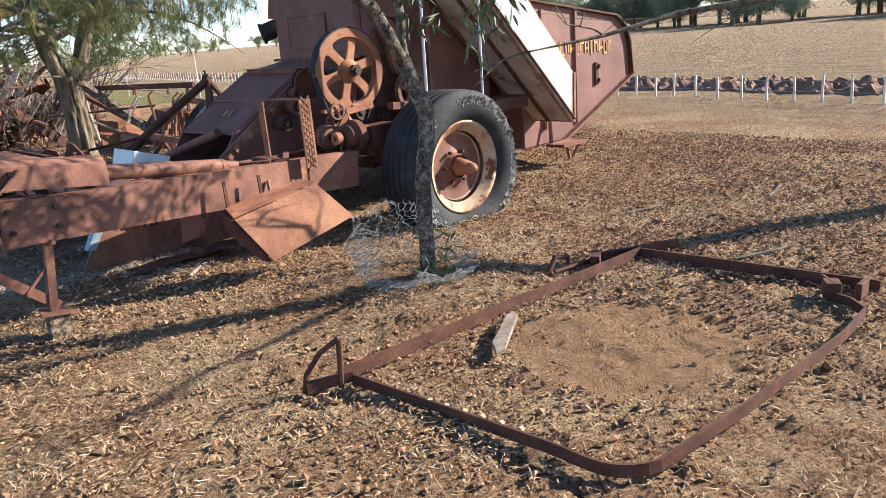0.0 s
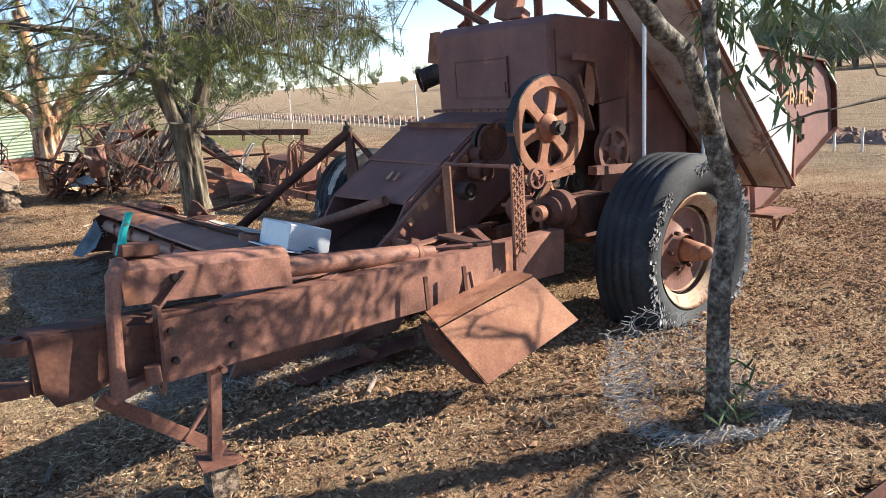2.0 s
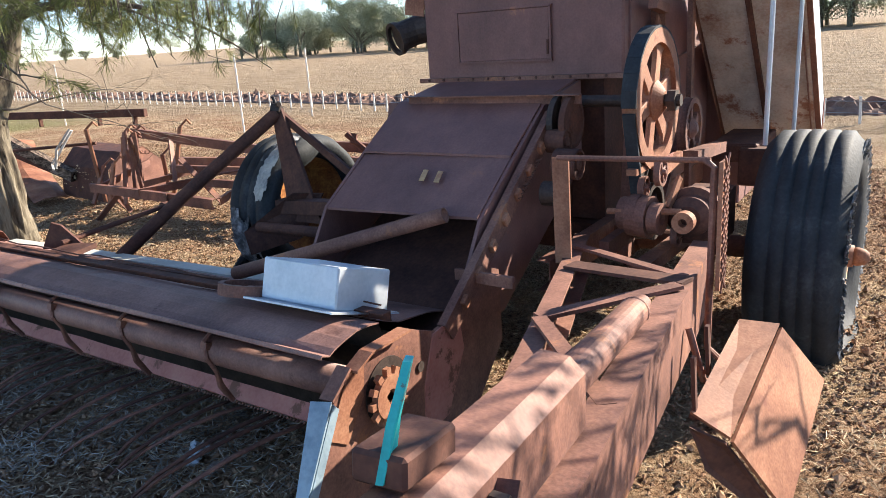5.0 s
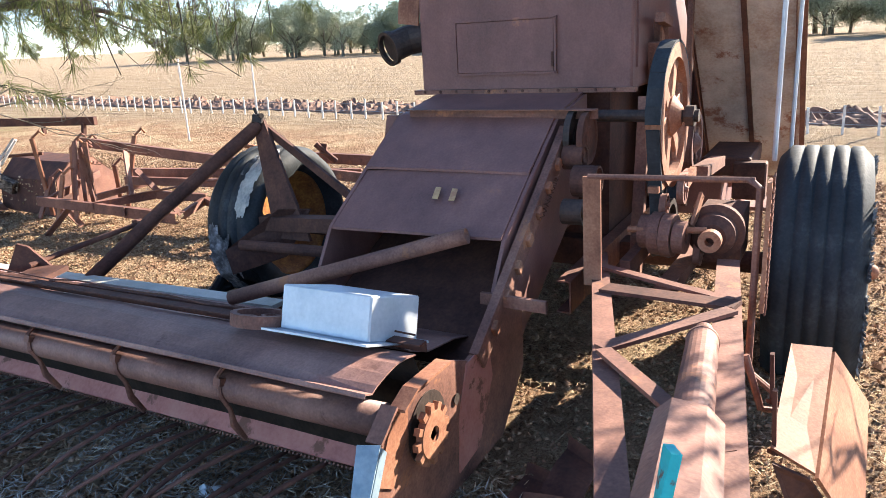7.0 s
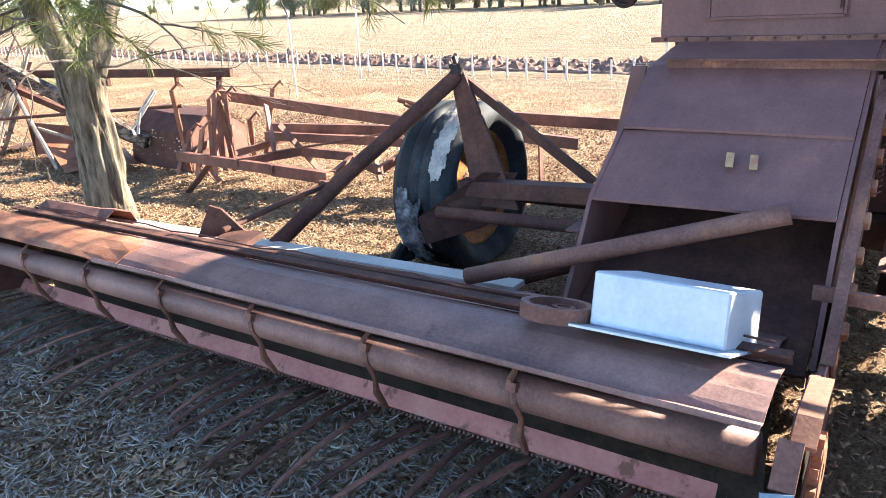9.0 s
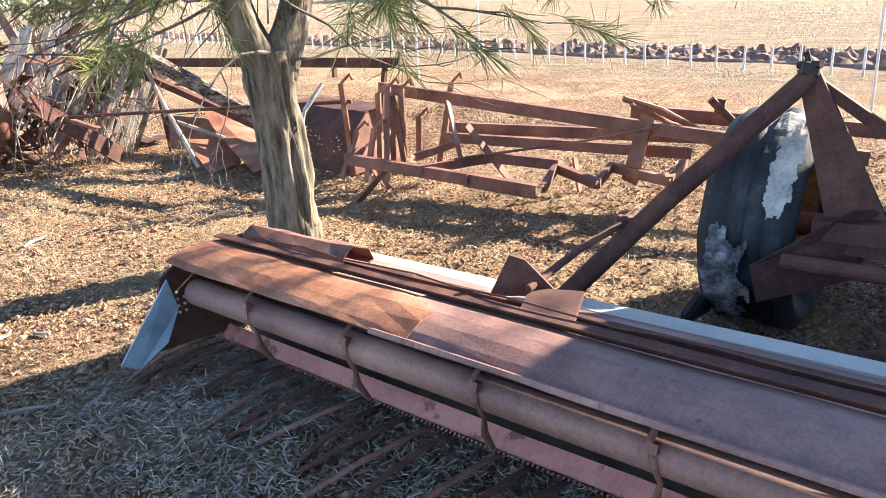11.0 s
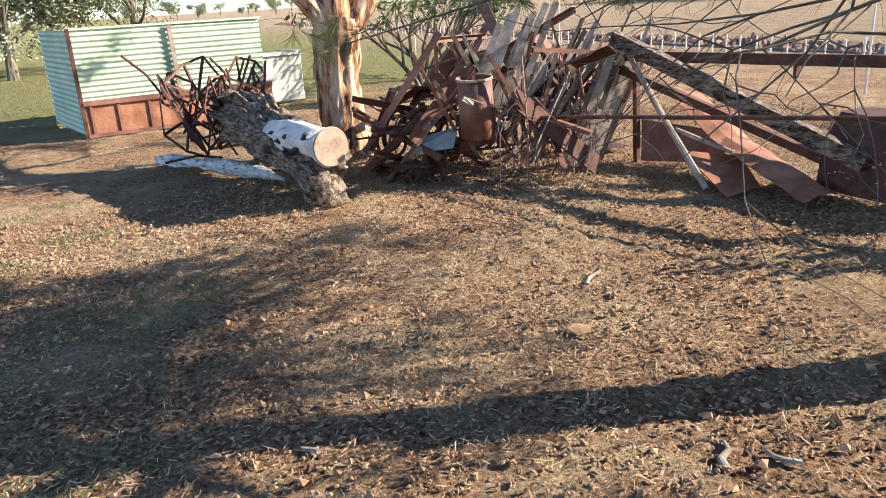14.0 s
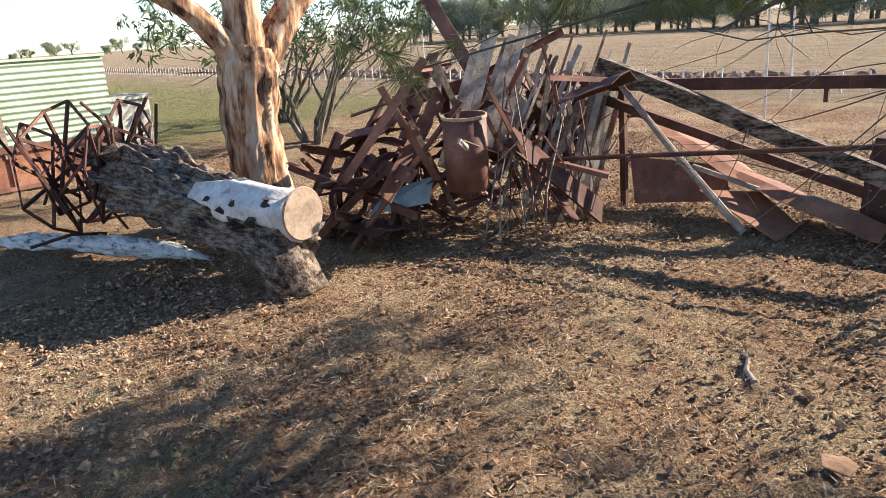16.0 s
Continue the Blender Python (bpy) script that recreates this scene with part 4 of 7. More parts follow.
part("shield_leg", beam((1.0, 4.72, 0.72), (1.05, 4.73, 0.98), 0.03, 0.06, (0, 1, 0)), RUST_DARK, C)
tip = part("drawbar", channel((0.5, 4.53, 0.8), (1.2, 4.585, 0.725), 0.13, 0.22, 0.02), RUST_DARK, C, "dark rusted drawbar head", bevel=0.004)
part("drawbar_cheek", plate([(0.52, 4.455, 0.71), (0.56, 4.455, 0.63), (0.66, 4.455, 0.63), (0.74, 4.46, 0.66), (0.94, 4.475, 0.64), (0.94, 4.475, 0.84), (0.52, 4.455, 0.905)], 0.016, (0, 1, 0)), RUST_DARK, tip, bevel=0.004)
part("splice_plate", plate([(0.93, 4.468, 0.6), (1.27, 4.511, 0.58), (1.27, 4.511, 0.83), (0.93, 4.468, 0.85)], 0.014, (0, -1, 0)), RUST, C)
for x, z in ((1.235, 0.775), (1.235, 0.665), (0.99, 0.68), (0.99, 0.8)):
    part("plate_bolt", lathe([(-0.02, 0.001), (-0.02, 0.016), (0.01, 0.016), (0.01, 0.001)], (x, 4.46 + (x - 1) * 0.12, z), seg=6, closed=False), GREASE_SHADE, C)
part("perforated_strap", beam((0.92, 4.44, 0.57), (0.95, 4.45, 0.91), 0.012, 0.06, (0, 1, 0)), RUST, C)
for i in range(5):
    part("strap_hole", lathe([(-0.004, 0.001), (-0.004, 0.009), (0.004, 0.009), (0.004, 0.001)], (0.922 + i * 0.0055, 4.436, 0.6 + i * 0.065), seg=10, closed=False), GREASE_SHADE, C)
part("drop_link", join(tube([(0.76, 4.4, 0.63), (0.765, 4.4, 0.73), (0.79, 4.42, 0.93), (0.82, 4.46, 1.05), (0.87, 4.53, 1.08)], [0.036, 0.028, 0.027, 0.03, 0.032], 12), beam((0.72, 4.4, 0.62), (0.93, 4.43, 0.66), 0.06, 0.035), tube([(0.88, 4.38, 0.645), (0.88, 4.38, 0.71)], 0.03, 10)), RUST, C, bevel=0.005)
part("pintle_eye", join(lathe([(-0.025, 0.03), (-0.025, 0.06), (0.025, 0.06), (0.025, 0.03)], (0.49, 4.52, 0.87), (0, 0, 1), 20), box((0.4, 4.48, 0.74), (0.16, 0.12, 0.045), 0, 8, 5), tube([(0.37, 4.46, 0.72), (0.37, 4.46, 0.8)], 0.035, 12)), RUST_DARK, C)
part("side_slot_hook", join(beam((2.3, 4.56, 0.7), (2.3, 4.55, 0.5), 0.022, 0.012, (0, 1, 0)), beam((2.3, 4.56, 0.5), (2.36, 4.52, 0.47), 0.022, 0.012)), RUST_DARK, C)
part("side_slot_hook", join(beam((2.58, 4.59, 0.69), (2.58, 4.58, 0.52), 0.022, 0.012, (0, 1, 0)), beam((2.58, 4.59, 0.52), (2.64, 4.55, 0.49), 0.022, 0.012)), RUST_DARK, C)
# jack stand under the tongue
part("jack_stand", join(beam((0.707, 4.5, 0.6), (1.16, 4.56, 0.19), 0.055, 0.012, (0, 1, 0)), beam((1.17, 4.54, 0.6), (1.12, 4.56, 0.16), 0.045, 0.04, (0, 1, 0)), tube([(1.0, 4.53, 0.31), (1.12, 4.55, 0.42)], 0.01, 8), plate([(1.03, 4.47, 0.17), (1.22, 4.49, 0.14), (1.2, 4.65, 0.14), (1.06, 4.65, 0.17)], 0.014), tube([(1.17, 4.44, 0.585), (1.17, 4.64, 0.585)], 0.014, 8)), RUST, C, "rusty folding jack stand")
part("ground_pad", plate([(1.07, 4.5, -0.02), (1.19, 4.51, -0.02), (1.19, 4.63, -0.02), (1.08, 4.63, -0.02)], 0.17, (0, 0, 1)), BARK_LOG, C)
# step plate at the side
st = part("step_plate", plate([(2.44, 4.3, 0.15), (3.12, 4.29, 0.31), (2.92, 4.42, 0.58), (2.27, 4.44, 0.46)], 0.012), RUST_BRIGHT, C, "orange rusted bent step plate")
part("step_top", plate([(2.27, 4.44, 0.468), (2.92, 4.42, 0.588), (2.88, 4.55, 0.6), (2.28, 4.56, 0.52)], 0.01), RUST_BRIGHT, st)
part("step_bracket", plate([(2.27, 4.45, 0.46), (2.44, 4.31, 0.15), (2.4, 4.36, 0.16), (2.26, 4.5, 0.36), (2.25, 4.55, 0.5)], 0.014, (-1, 0, 0)), RUST_DARK, st)
# hoop guard
hp = part("hoop_post", beam((3.12, 5.34, 0.66), (3.12, 5.345, 1.13), 0.075, 0.012, (1, 0, 0)), RUST_BRIGHT, C, "flat orange-rusted upright")
part("hoop_rail", join(tube([(3.12, 5.36, 1.13), (3.1, 4.72, 1.145)], 0.012, 8), tube([(3.1, 4.74, 1.145), (3.08, 4.70, 1.12), (3.06, 4.70, 0.4), (2.98, 4.6, 0.36)], 0.014, 8), tube([(2.7, 4.68, 0.62), (2.68, 4.62, 0.44), (2.72, 4.55, 0.42)], 0.013, 8)), RUST, hp)
tread = part("tread_plate", box((3.08, 4.665, 0.9), (0.095, 0.016, 0.5)), RUST_BRIGHT, C, "chequered tread plate")
part("tread_bars", join(*[box((3.08, 4.654, 0.68 + 0.05 * i), (0.11, 0.006, 0.008), 0, s * 50, 0) for i in range(10) for s in (1, -1)]), RUST, tread)
# lifting A-frame towards the far wheel
af = part("lift_frame_leg", plate([(3.95, 7.88, 1.25), (3.95, 7.79, 1.25), (3.74, 7.34, 0.52), (3.74, 7.62, 0.52)], 0.025, (1, 0, 0)), RUST_DARK, C, "flat tapered lifting frame leg")
part("lift_strut", tube([(3.95, 7.83, 1.22), (3.41, 8.24, 0.74), (2.98, 8.55, 0.33)], 0.045, 16), RUST_DARK, C, "heavy rusted tube strut")
part("strut_lug", join(lathe([(-0.02, 0.001), (-0.02, 0.03), (0.02, 0.03), (0.02, 0.001)], (3.32, 8.36, 0.67), (1, 0, 0), 12, False), beam((3.32, 8.32, 0.66), (3.32, 8.4, 0.68), 0.03, 0.03)), RUST_DARK, C)
part("stay_bar", channel((3.97, 7.8, 1.2), (3.95, 6.98, 0.66), 0.03, 0.05, 0.008, (0, 0, 1), "L"), RUST_DARK, C)
part("apex_clamp", join(box((3.95, 7.83, 1.25), (0.07, 0.07, 0.06), 10, 20, 30), tube([(3.93, 7.78, 1.28), (3.97, 7.88, 1.27)], 0.018, 8), tube([(3.95, 7.83, 1.27), (3.95, 7.85, 1.33)], 0.014, 8)), GREASE_SHADE, C, bevel=0.006)
part("side_post", plate([(3.8, 6.88, 0.6), (3.8, 6.76, 0.6), (3.8, 6.66, 1.3), (3.8, 6.73, 1.3)], 0.02), PAINT, C)
part("cross_tube", tube([(3.6, 7.78, 0.5), (3.6, 6.7, 0.52)], 0.035, 14), RUST_DARK, C)
part("cross_channel", channel((3.75, 7.7, 0.62), (3.75, 6.7, 0.66), 0.1, 0.09), RUST_DARK, C)
part("link_plate", plate([(3.57, 7.86, 0.3), (3.57, 7.9, 0.46), (3.72, 7.55, 0.72), (3.85, 7.4, 0.7), (3.75, 7.55, 0.4)], 0.025), RUST_DARK, C)
part("lower_pipe", tube([(3.3, 7.9, 0.1), (3.5, 7.3, 0.2), (3.9, 6.7, 0.35)], 0.05, 12), RUST_DARK, C)
# ---- header platform ----
header = thing("harvester_header", "long rusted pick-up header lying low on the ground", "header", at=(2.4, 8.0, 0))
HD = header
yA, yB = 5.78, 10.12


def along(y):
    f = (y - yA) / (yB - yA)
    return 0.14 * f, -0.07 * f


def hpos(x, y, z):
    dx, dz = along(y)
    return Vector((x + dx, y, z + dz))


prof = [(2.0, 0.592), (2.03, 0.607), (2.09, 0.622), (2.16, 0.63), (2.23, 0.626), (2.29, 0.612)]
part("hood_sheet", strip_sheet([(1.955, 0.6), (1.962, 0.612)] + prof, hpos(0.0, 5.74, 0.012), hpos(0.02, 8.75, 0.012), 0.006, 12, 0.006), RUST_SHEET, HD, "curved rusted cover sheet")
part("hood_sheet", strip_sheet([(x - 0.02, z + 0.012) for x, z in prof], hpos(0.02, 8.6, 0), hpos(0.03, yB, 0), 0.006, 10, 0.012), RUST_BRIGHT, HD, "curved orange-rusted cover sheet")
part("ridge_angle", channel(hpos(2.33, yA - 0.05, 0.63), hpos(2.31, yB, 0.63), 0.05, 0.045, 0.006, (0, 0, 1), "L"), RUST_DARK, HD)
part("ridge_wire", tube([hpos(2.36 + 0.006 * math.sin(i), yA + i * 0.22, 0.665 + 0.008 * math.sin(i * 2.3)) for i in range(20)], 0.004, 5), RUST_DARK, HD)
part("back_deck", strip_sheet([(2.36, 0.6), (2.5, 0.545), (2.72, 0.50), (2.86, 0.46)], hpos(0, yA + 0.03, 0), hpos(0, yB - 0.1, -0.03), 0.006, 14, 0.01), RUST_SHEET, HD)
part("deck_seam", beam(hpos(2.62, 6.4, 0.535), hpos(2.62, 10.0, 0.505), 0.03, 0.02), RUST_DARK, HD)
part("white_board", beam(hpos(2.86, 6.9, 0.47), hpos(2.9, 9.95, 0.41), 0.1, 0.025), CONCRETE, HD, "pale painted board along the back edge")
part("curled_flap", strip_sheet([(2.42, 0.575), (2.44, 0.63), (2.5, 0.655), (2.6, 0.62), (2.63, 0.56), (2.6, 0.55)], hpos(0, 9.35, 0), hpos(0, yB - 0.02, -0.01), 0.006, 6, 0.015), RUST, HD, "curled loose sheet")
part("auger_tube", tube([hpos(2.09, yA - 0.02, 0.455), hpos(2.08, yB - 0.1, 0.45)], 0.062, 20), RUST_SHEET, HD, "long rusted auger tube", smooth=True)
# coloured black for shade behind the tube; reaches the ground to block sun
part("back_sheet", strip_sheet([(2.33, 0.6), (2.4, 0.45), (2.4, 0.25), (2.42, 0.0)], hpos(0, yA, 0), hpos(0, yB - 0.05, 0), 0.006, 4), GREASE_SHADE, HD)
kn = part("knife_bar", strip_sheet([(2.185, 0.245), (2.165, 0.222), (2.14, 0.192)], hpos(0.03, yA + 0.1, -0.01), hpos(0.03, yB - 0.12, -0.01), 0.008, 20, 0.006), PAINT_PINK, HD, "faded pinkish-red toothed knife bar")
part("knife_teeth", join(*[box(hpos(2.15, yA + 0.12 + i * 0.02, 0.178), (0.01, 0.008, 0.003), 0, -40, 0) for i in range(205)]), RUST, kn)
for i in range(6):
    y = 9.55 - i * 0.613
    p = hpos(2.1, y, 0)
    part("reel_bracket", join(tube([p + Vector((0.0, 0, 0.57)), p + Vector((-0.07, 0.01, 0.52)), p + Vector((-0.085, -0.01, 0.45)), p + Vector((-0.055, -0.02, 0.38)), p + Vector((-0.03, 0.0, 0.3)), p + Vector((0.03, 0.01, 0.2))], [0.008, 0.011, 0.01, 0.009, 0.014, 0.011], 7, True, 0.5), box(p + Vector((-0.07, 0, 0.5)), (0.03, 0.035, 0.03), 0, 20, 0)), RUST, HD)


def tine_strip(pts):
    """A broad curved spring tine, dished across and narrowing to its tip."""
    bm = bmesh.new()
    P, W = dense(pts, [0.018, 0.021, 0.02, 0.016, 0.005], 4)
    rows = []
    for i, p in enumerate(P):
        d = (P[min(i + 1, len(P) - 1)] - P[max(i - 1, 0)]).normalized()
        s = Vector((0, 0.25, 1)).cross(d).normalized()
        u = d.cross(s)
        w = W[i]
        rows.append([bm.verts.new(p + s * a * w + u * b) for a, b in ((-1, -0.004), (-0.4, 0.006), (0.4, 0.006), (1, -0.004), (0.4, -0.001), (-0.4, -0.001))])
    for a, b in zip(rows, rows[1:]):
        for k in range(6):
            bm.faces.new((a[k], a[(k + 1) % 6], b[(k + 1) % 6], b[k]))
    bm.faces.new(rows[0][::-1])
    bm.faces.new(rows[-1])
    bmesh.ops.recalc_face_normals(bm, faces=bm.faces)
    return bm


rnd = random.Random(5)
for i in range(34):
    y = yA + 0.35 + i * 0.122 + rnd.uniform(-0.03, 0.03)
    if i % 11 == 8:
        continue
    p = hpos(2.2, y, 0.135)
    dy, k = rnd.uniform(0.04, 0.14), rnd.uniform(0.85, 1.15)
    pts = [p, p + Vector((-0.14 * k, dy * 0.25, 0.012)), p + Vector((-0.3 * k, dy * 0.7, 0.0)), p + Vector((-0.46 * k, dy * 1.3, -0.045)), p + Vector((-0.57 * k, dy * 1.9, -0.12))]
    part("pickup_tine", tine_strip(pts), RUST_DARK if i % 3 else RUST, HD, smooth=True)
# near end plate with the sprocket
ne = part("end_plate", plate([(1.64, 5.66, 0.03), (1.89, 5.66, 0.49), (2.0, 5.66, 0.565), (2.09, 5.66, 0.6), (2.32, 5.66, 0.6), (2.55, 5.66, 0.5), (2.75, 5.66, 0.52), (2.92, 5.66, 0.68), (3.1, 5.66, 0.6), (3.1, 5.66, 0.25), (2.85, 5.66, 0.02), (1.9, 5.66, 0.0)], 0.02, (0, 1, 0)), RUST, HD, "rusted end plate with patches of red paint")
part("end_cap_top", strip_sheet([(1.995, 0.572), (2.085, 0.608), (2.32, 0.606)], (0, 5.615, 0), (0, 5.675, 0), 0.01, 2), RUST_BRIGHT, ne)
part("red_patch", plate([(2.44, 5.654, 0.3), (2.52, 5.654, 0.5), (2.72, 5.654, 0.52), (2.75, 5.654, 0.35), (2.6, 5.654, 0.1), (2.42, 5.654, 0.08)], 0.006, (0, 1, 0)), PAINT_PINK, ne, "faded red painted sheet")
part("red_patch", plate([(1.86, 5.654, 0.36), (1.98, 5.654, 0.55), (2.08, 5.654, 0.57), (2.06, 5.654, 0.44), (1.95, 5.654, 0.3)], 0.006, (0, 1, 0)), RUST_BRIGHT, ne, "orange rusted patch sheet")
part("end_front", plate([(1.888, 5.64, 0.495), (1.995, 5.64, 0.575), (1.995, 5.70, 0.575), (1.888, 5.70, 0.495)], 0.012), RUST, ne)
part("nose_face", plate([(1.715, 5.645, 0.2), (1.888, 5.645, 0.5), (1.86, 5.715, 0.5), (1.7, 5.685, 0.2)], 0.014), BLUE_STEEL, ne, "pale blue-grey nose sheet")
part("nose_shoe", plate([(1.712, 5.647, 0.2), (1.888, 5.65, 0.49), (1.915, 5.65, 0.46), (1.76, 5.647, 0.2)], 0.006, (0, -1, 0)), BLUE_STEEL, ne, "pale blue-grey nose shoe")
spr = part("sprocket", lathe([(-0.014, 0.03), (-0.014, 0.085), (0.014, 0.085), (0.014, 0.03)], (2.16, 5.62, 0.40), seg=32), RUST_BRIGHT, ne, "orange-rusted chain sprocket")
for k in range(12):
    a = k * math.pi / 6
    part("tooth", beam((2.16 + 0.08 * math.cos(a), 5.62, 0.40 + 0.08 * math.sin(a)), (2.16 + 0.112 * math.cos(a), 5.62, 0.40 + 0.112 * math.sin(a)), 0.026, 0.022, (0, 1, 0)), RUST_BRIGHT, spr)
for k in range(4):
    a = k * math.pi / 2 + 0.5
    part("sprocket_arm", beam((2.16, 5.62, 0.40), (2.16 + 0.08 * math.cos(a), 5.62, 0.40 + 0.08 * math.sin(a)), 0.035, 0.016, (0, 1, 0)), RUST_BRIGHT, spr)
part("sprocket_well", lathe([(0, 0.001), (0, 0.13), (0.004, 0.13), (0.004, 0.001)], (2.2, 5.655, 0.40), seg=28, closed=False), GREASE_SHADE, ne)
part("plate_hole", lathe([(0, 0.001), (0, 0.022), (0.004, 0.022), (0.004, 0.001)], (2.42, 5.652, 0.40), seg=16, closed=False), GREASE_SHADE, ne)
# far end plate
fe = part("end_plate", plate([(2.02, 10.12, 0.12), (2.1, 10.12, 0.46), (2.3, 10.12, 0.56), (2.6, 10.12, 0.54), (3.0, 10.12, 0.38), (3.0, 10.12, 0.1), (2.5, 10.12, 0.06)], 0.016, (0, 1, 0)), RUST_DARK, HD, "dark end plate with small holes")
part("nose_shoe", plate([(1.84, 10.13, 0.13), (2.12, 10.1, 0.46), (2.16, 10.11, 0.3), (2.07, 10.1, 0.16), (1.92, 10.12, 0.08)], 0.02, (-0.3, -1, 0.2)), BLUE_STEEL, fe, "pale blue-grey nose shoe")
for i in range(7):
    part("bolt", lathe([(-0.004, 0.001), (-0.004, 0.007), (0.004, 0.007), (0.004, 0.001)], (2.17 + 0.035 * (i % 2), 10.115, 0.27 + 0.035 * (i // 2)), seg=8, closed=False), WHITE_METAL, fe)
# triangle bracket and its rod
br = part("pivot_bracket", join(plate([(2.55, 8.56, 0.56), (2.7, 8.34, 0.55), (2.63, 8.45, 0.70), (2.6, 8.5, 0.72)], 0.02, (0.8, 0.5, 0)), box((2.56, 8.3, 0.57), (0.26, 0.2, 0.03), 0, 0, 20)), RUST_DARK, HD)
part("pivot_rod", tube([(2.6, 8.42, 0.6), (3.0, 8.42, 0.63), (3.32, 8.36, 0.67)], 0.016, 10), RUST_DARK, br)
# ---- loose things on the header ----
tray = thing("metal_box", "pale blue-white galvanised metal box lying upside down on the header", "box", at=(2.4, 6.1, 0.66))
part("box_body", plate([(2.22, 6.3, 0.672), (2.215, 5.89, 0.672), (2.485, 5.85, 0.585), (2.49, 6.26, 0.585)], 0.172, (0.3, 0.02, 0.95)), WHITE_METAL, tray, bevel=0.006)
part("box_flange", plate([(2.165, 6.345, 0.682), (2.165, 5.865, 0.682), (2.515, 5.815, 0.566), (2.525, 6.3, 0.566)], 0.008, (0.3, 0.02, 0.95)), WHITE_METAL, tray)
lp = thing("loose_pulley", "small rusty spoked wheel lying flat on the header deck", "pulley", at=(2.62, 6.52, 0.58))
part("rim", lathe([(-0.02, 0.095), (-0.02, 0.12), (0.03, 0.12), (0.03, 0.095)], (2.62, 6.5, 0.60), (0.25, 0, 1), 32), RUST, lp)
for k in range(3):
    a = k * 2 * math.pi / 3
    part("spoke", lathe([(-0.008, 0.025), (-0.008, 0.04), (0.012, 0.04), (0.012, 0.025)], (2.62 + 0.055 * math.cos(a), 6.5 + 0.055 * math.sin(a), 0.60 - 0.014 * math.cos(a)), (0.25, 0, 1), 16), RUST, lp)
lp.location += Vector((-0.359, -0.072, 0.075))
pp = thing("steel_pipe", "mottled rusty steel pipe leaning across the feeder mouth", "pipe", at=(2.8, 6.5, 0.5))
part("pipe_wall", pipe((2.98, 5.86, 0.875), (2.76, 7.08, 0.515), 0.037, 0.006), RUST, pp, smooth=True)
for i, (a, s, r) in enumerate((((2.35, 5.35, 0.045), (0.42, 0.2, 0.02), 12), ((2.15, 5.3, 0.08), (0.5, 0.14, 0.02), -8), ((2.5, 5.25, 0.1), (0.34, 0.16, 0.03), 25))):
    w = thing("scrap_plate", "bent rusty steel plate lying on shaded dirt", "scrap metal", "plates under the header", at=(a[0], a[1], a[2] - 0.04))
    part("sheet", strip_sheet([(-s[0] / 2, 0), (0, 0.02), (s[0] / 2 - 0.03, 0.01), (s[0] / 2, 0.05)], (a[0], a[1] - s[1] / 2, a[2] - 0.03), (a[0] + r * 0.004, a[1] + s[1] / 2, a[2] - 0.02), 0.006, 3, 0.01), RUST_DARK, w)
# ---- trees ----
def grow(buf, tips, p, d, ln, r, depth, rnd, droop=0.0, kink=0.25, kids=3, spread=0.8, allow=None):
    """A limb with its side branches; ends are gathered in tips."""
    n = 5
    pts, radii = [p.copy()], [r]
    for i in range(n):
        d = (d + Vector((rnd.gauss(0, kink), rnd.gauss(0, kink), rnd.gauss(0, kink * 0.6) - droop)) * 0.5).normalized()
        p = p + d * (ln / n)
        if p.z < 0.3:
            p.z = 0.3
        pts.append(p.copy())
        radii.append(r * (1 - 0.72 * (i + 1) / n))
    if allow and not allow(pts[-1]):
        return
    buf.tube(pts, radii, 7 if r > 0.03 else (5 if r > 0.008 else 4))
    if depth == 0:
        tips.append((pts[-1], d))
        tips.append((pts[-3], d))
        return
    for k in range(kids):
        i = rnd.randint(2, n)
        a = Vector((rnd.gauss(0, 1), rnd.gauss(0, 1), rnd.gauss(0.1, 0.6))).normalized()
        grow(buf, tips, pts[i], (d + a * spread).normalized(), ln * rnd.uniform(0.5, 0.75), radii[i] * 0.72 + 0.0012, depth - 1, rnd, droop, kink, kids, spread, allow)
    grow(buf, tips, pts[-1], d, ln * 0.6, radii[-1], depth - 1, rnd, droop, kink, kids, spread, allow)


def needles(tips, rnd, count, ln, w, droop, keep=1.0):
    b = Buf()
    for p, d in tips:
        if rnd.random() > keep:
            continue
        for _ in range(count):
            a = (d * 0.9 + Vector((rnd.gauss(0, 0.55), rnd.gauss(0, 0.55), rnd.gauss(0, 0.5) - droop * 0.4))).normalized()
            q = p - d * rnd.uniform(0, 0.1)
            s = a.cross(Vector((rnd.gauss(0, 1), rnd.gauss(0, 1), 0.2))).normalized()
            L = ln * rnd.uniform(0.5, 1.2)
            b.blade(q, a, s, L, w * rnd.uniform(0.7, 1.3), Vector((0, 0, -droop * L)))
    return b


def leaf_cards(tips, rnd, count, ln, w, droop):
    b = Buf()
    for p, d in tips:
        for _ in range(count):
            q = p + Vector((rnd.gauss(0, 0.06), rnd.gauss(0, 0.06), rnd.gauss(0, 0.05)))
            a = Vector((rnd.gauss(0, 0.6), rnd.gauss(0, 0.6), -droop + rnd.gauss(0, 0.4))).normalized()
            s = a.cross(Vector((rnd.gauss(0, 1), rnd.gauss(0, 1), rnd.gauss(0, 1)))).normalized()
            b.blade(q, a, s, ln * rnd.uniform(0.6, 1.2), w, s.cross(a) * ln * 0.15)
    return b


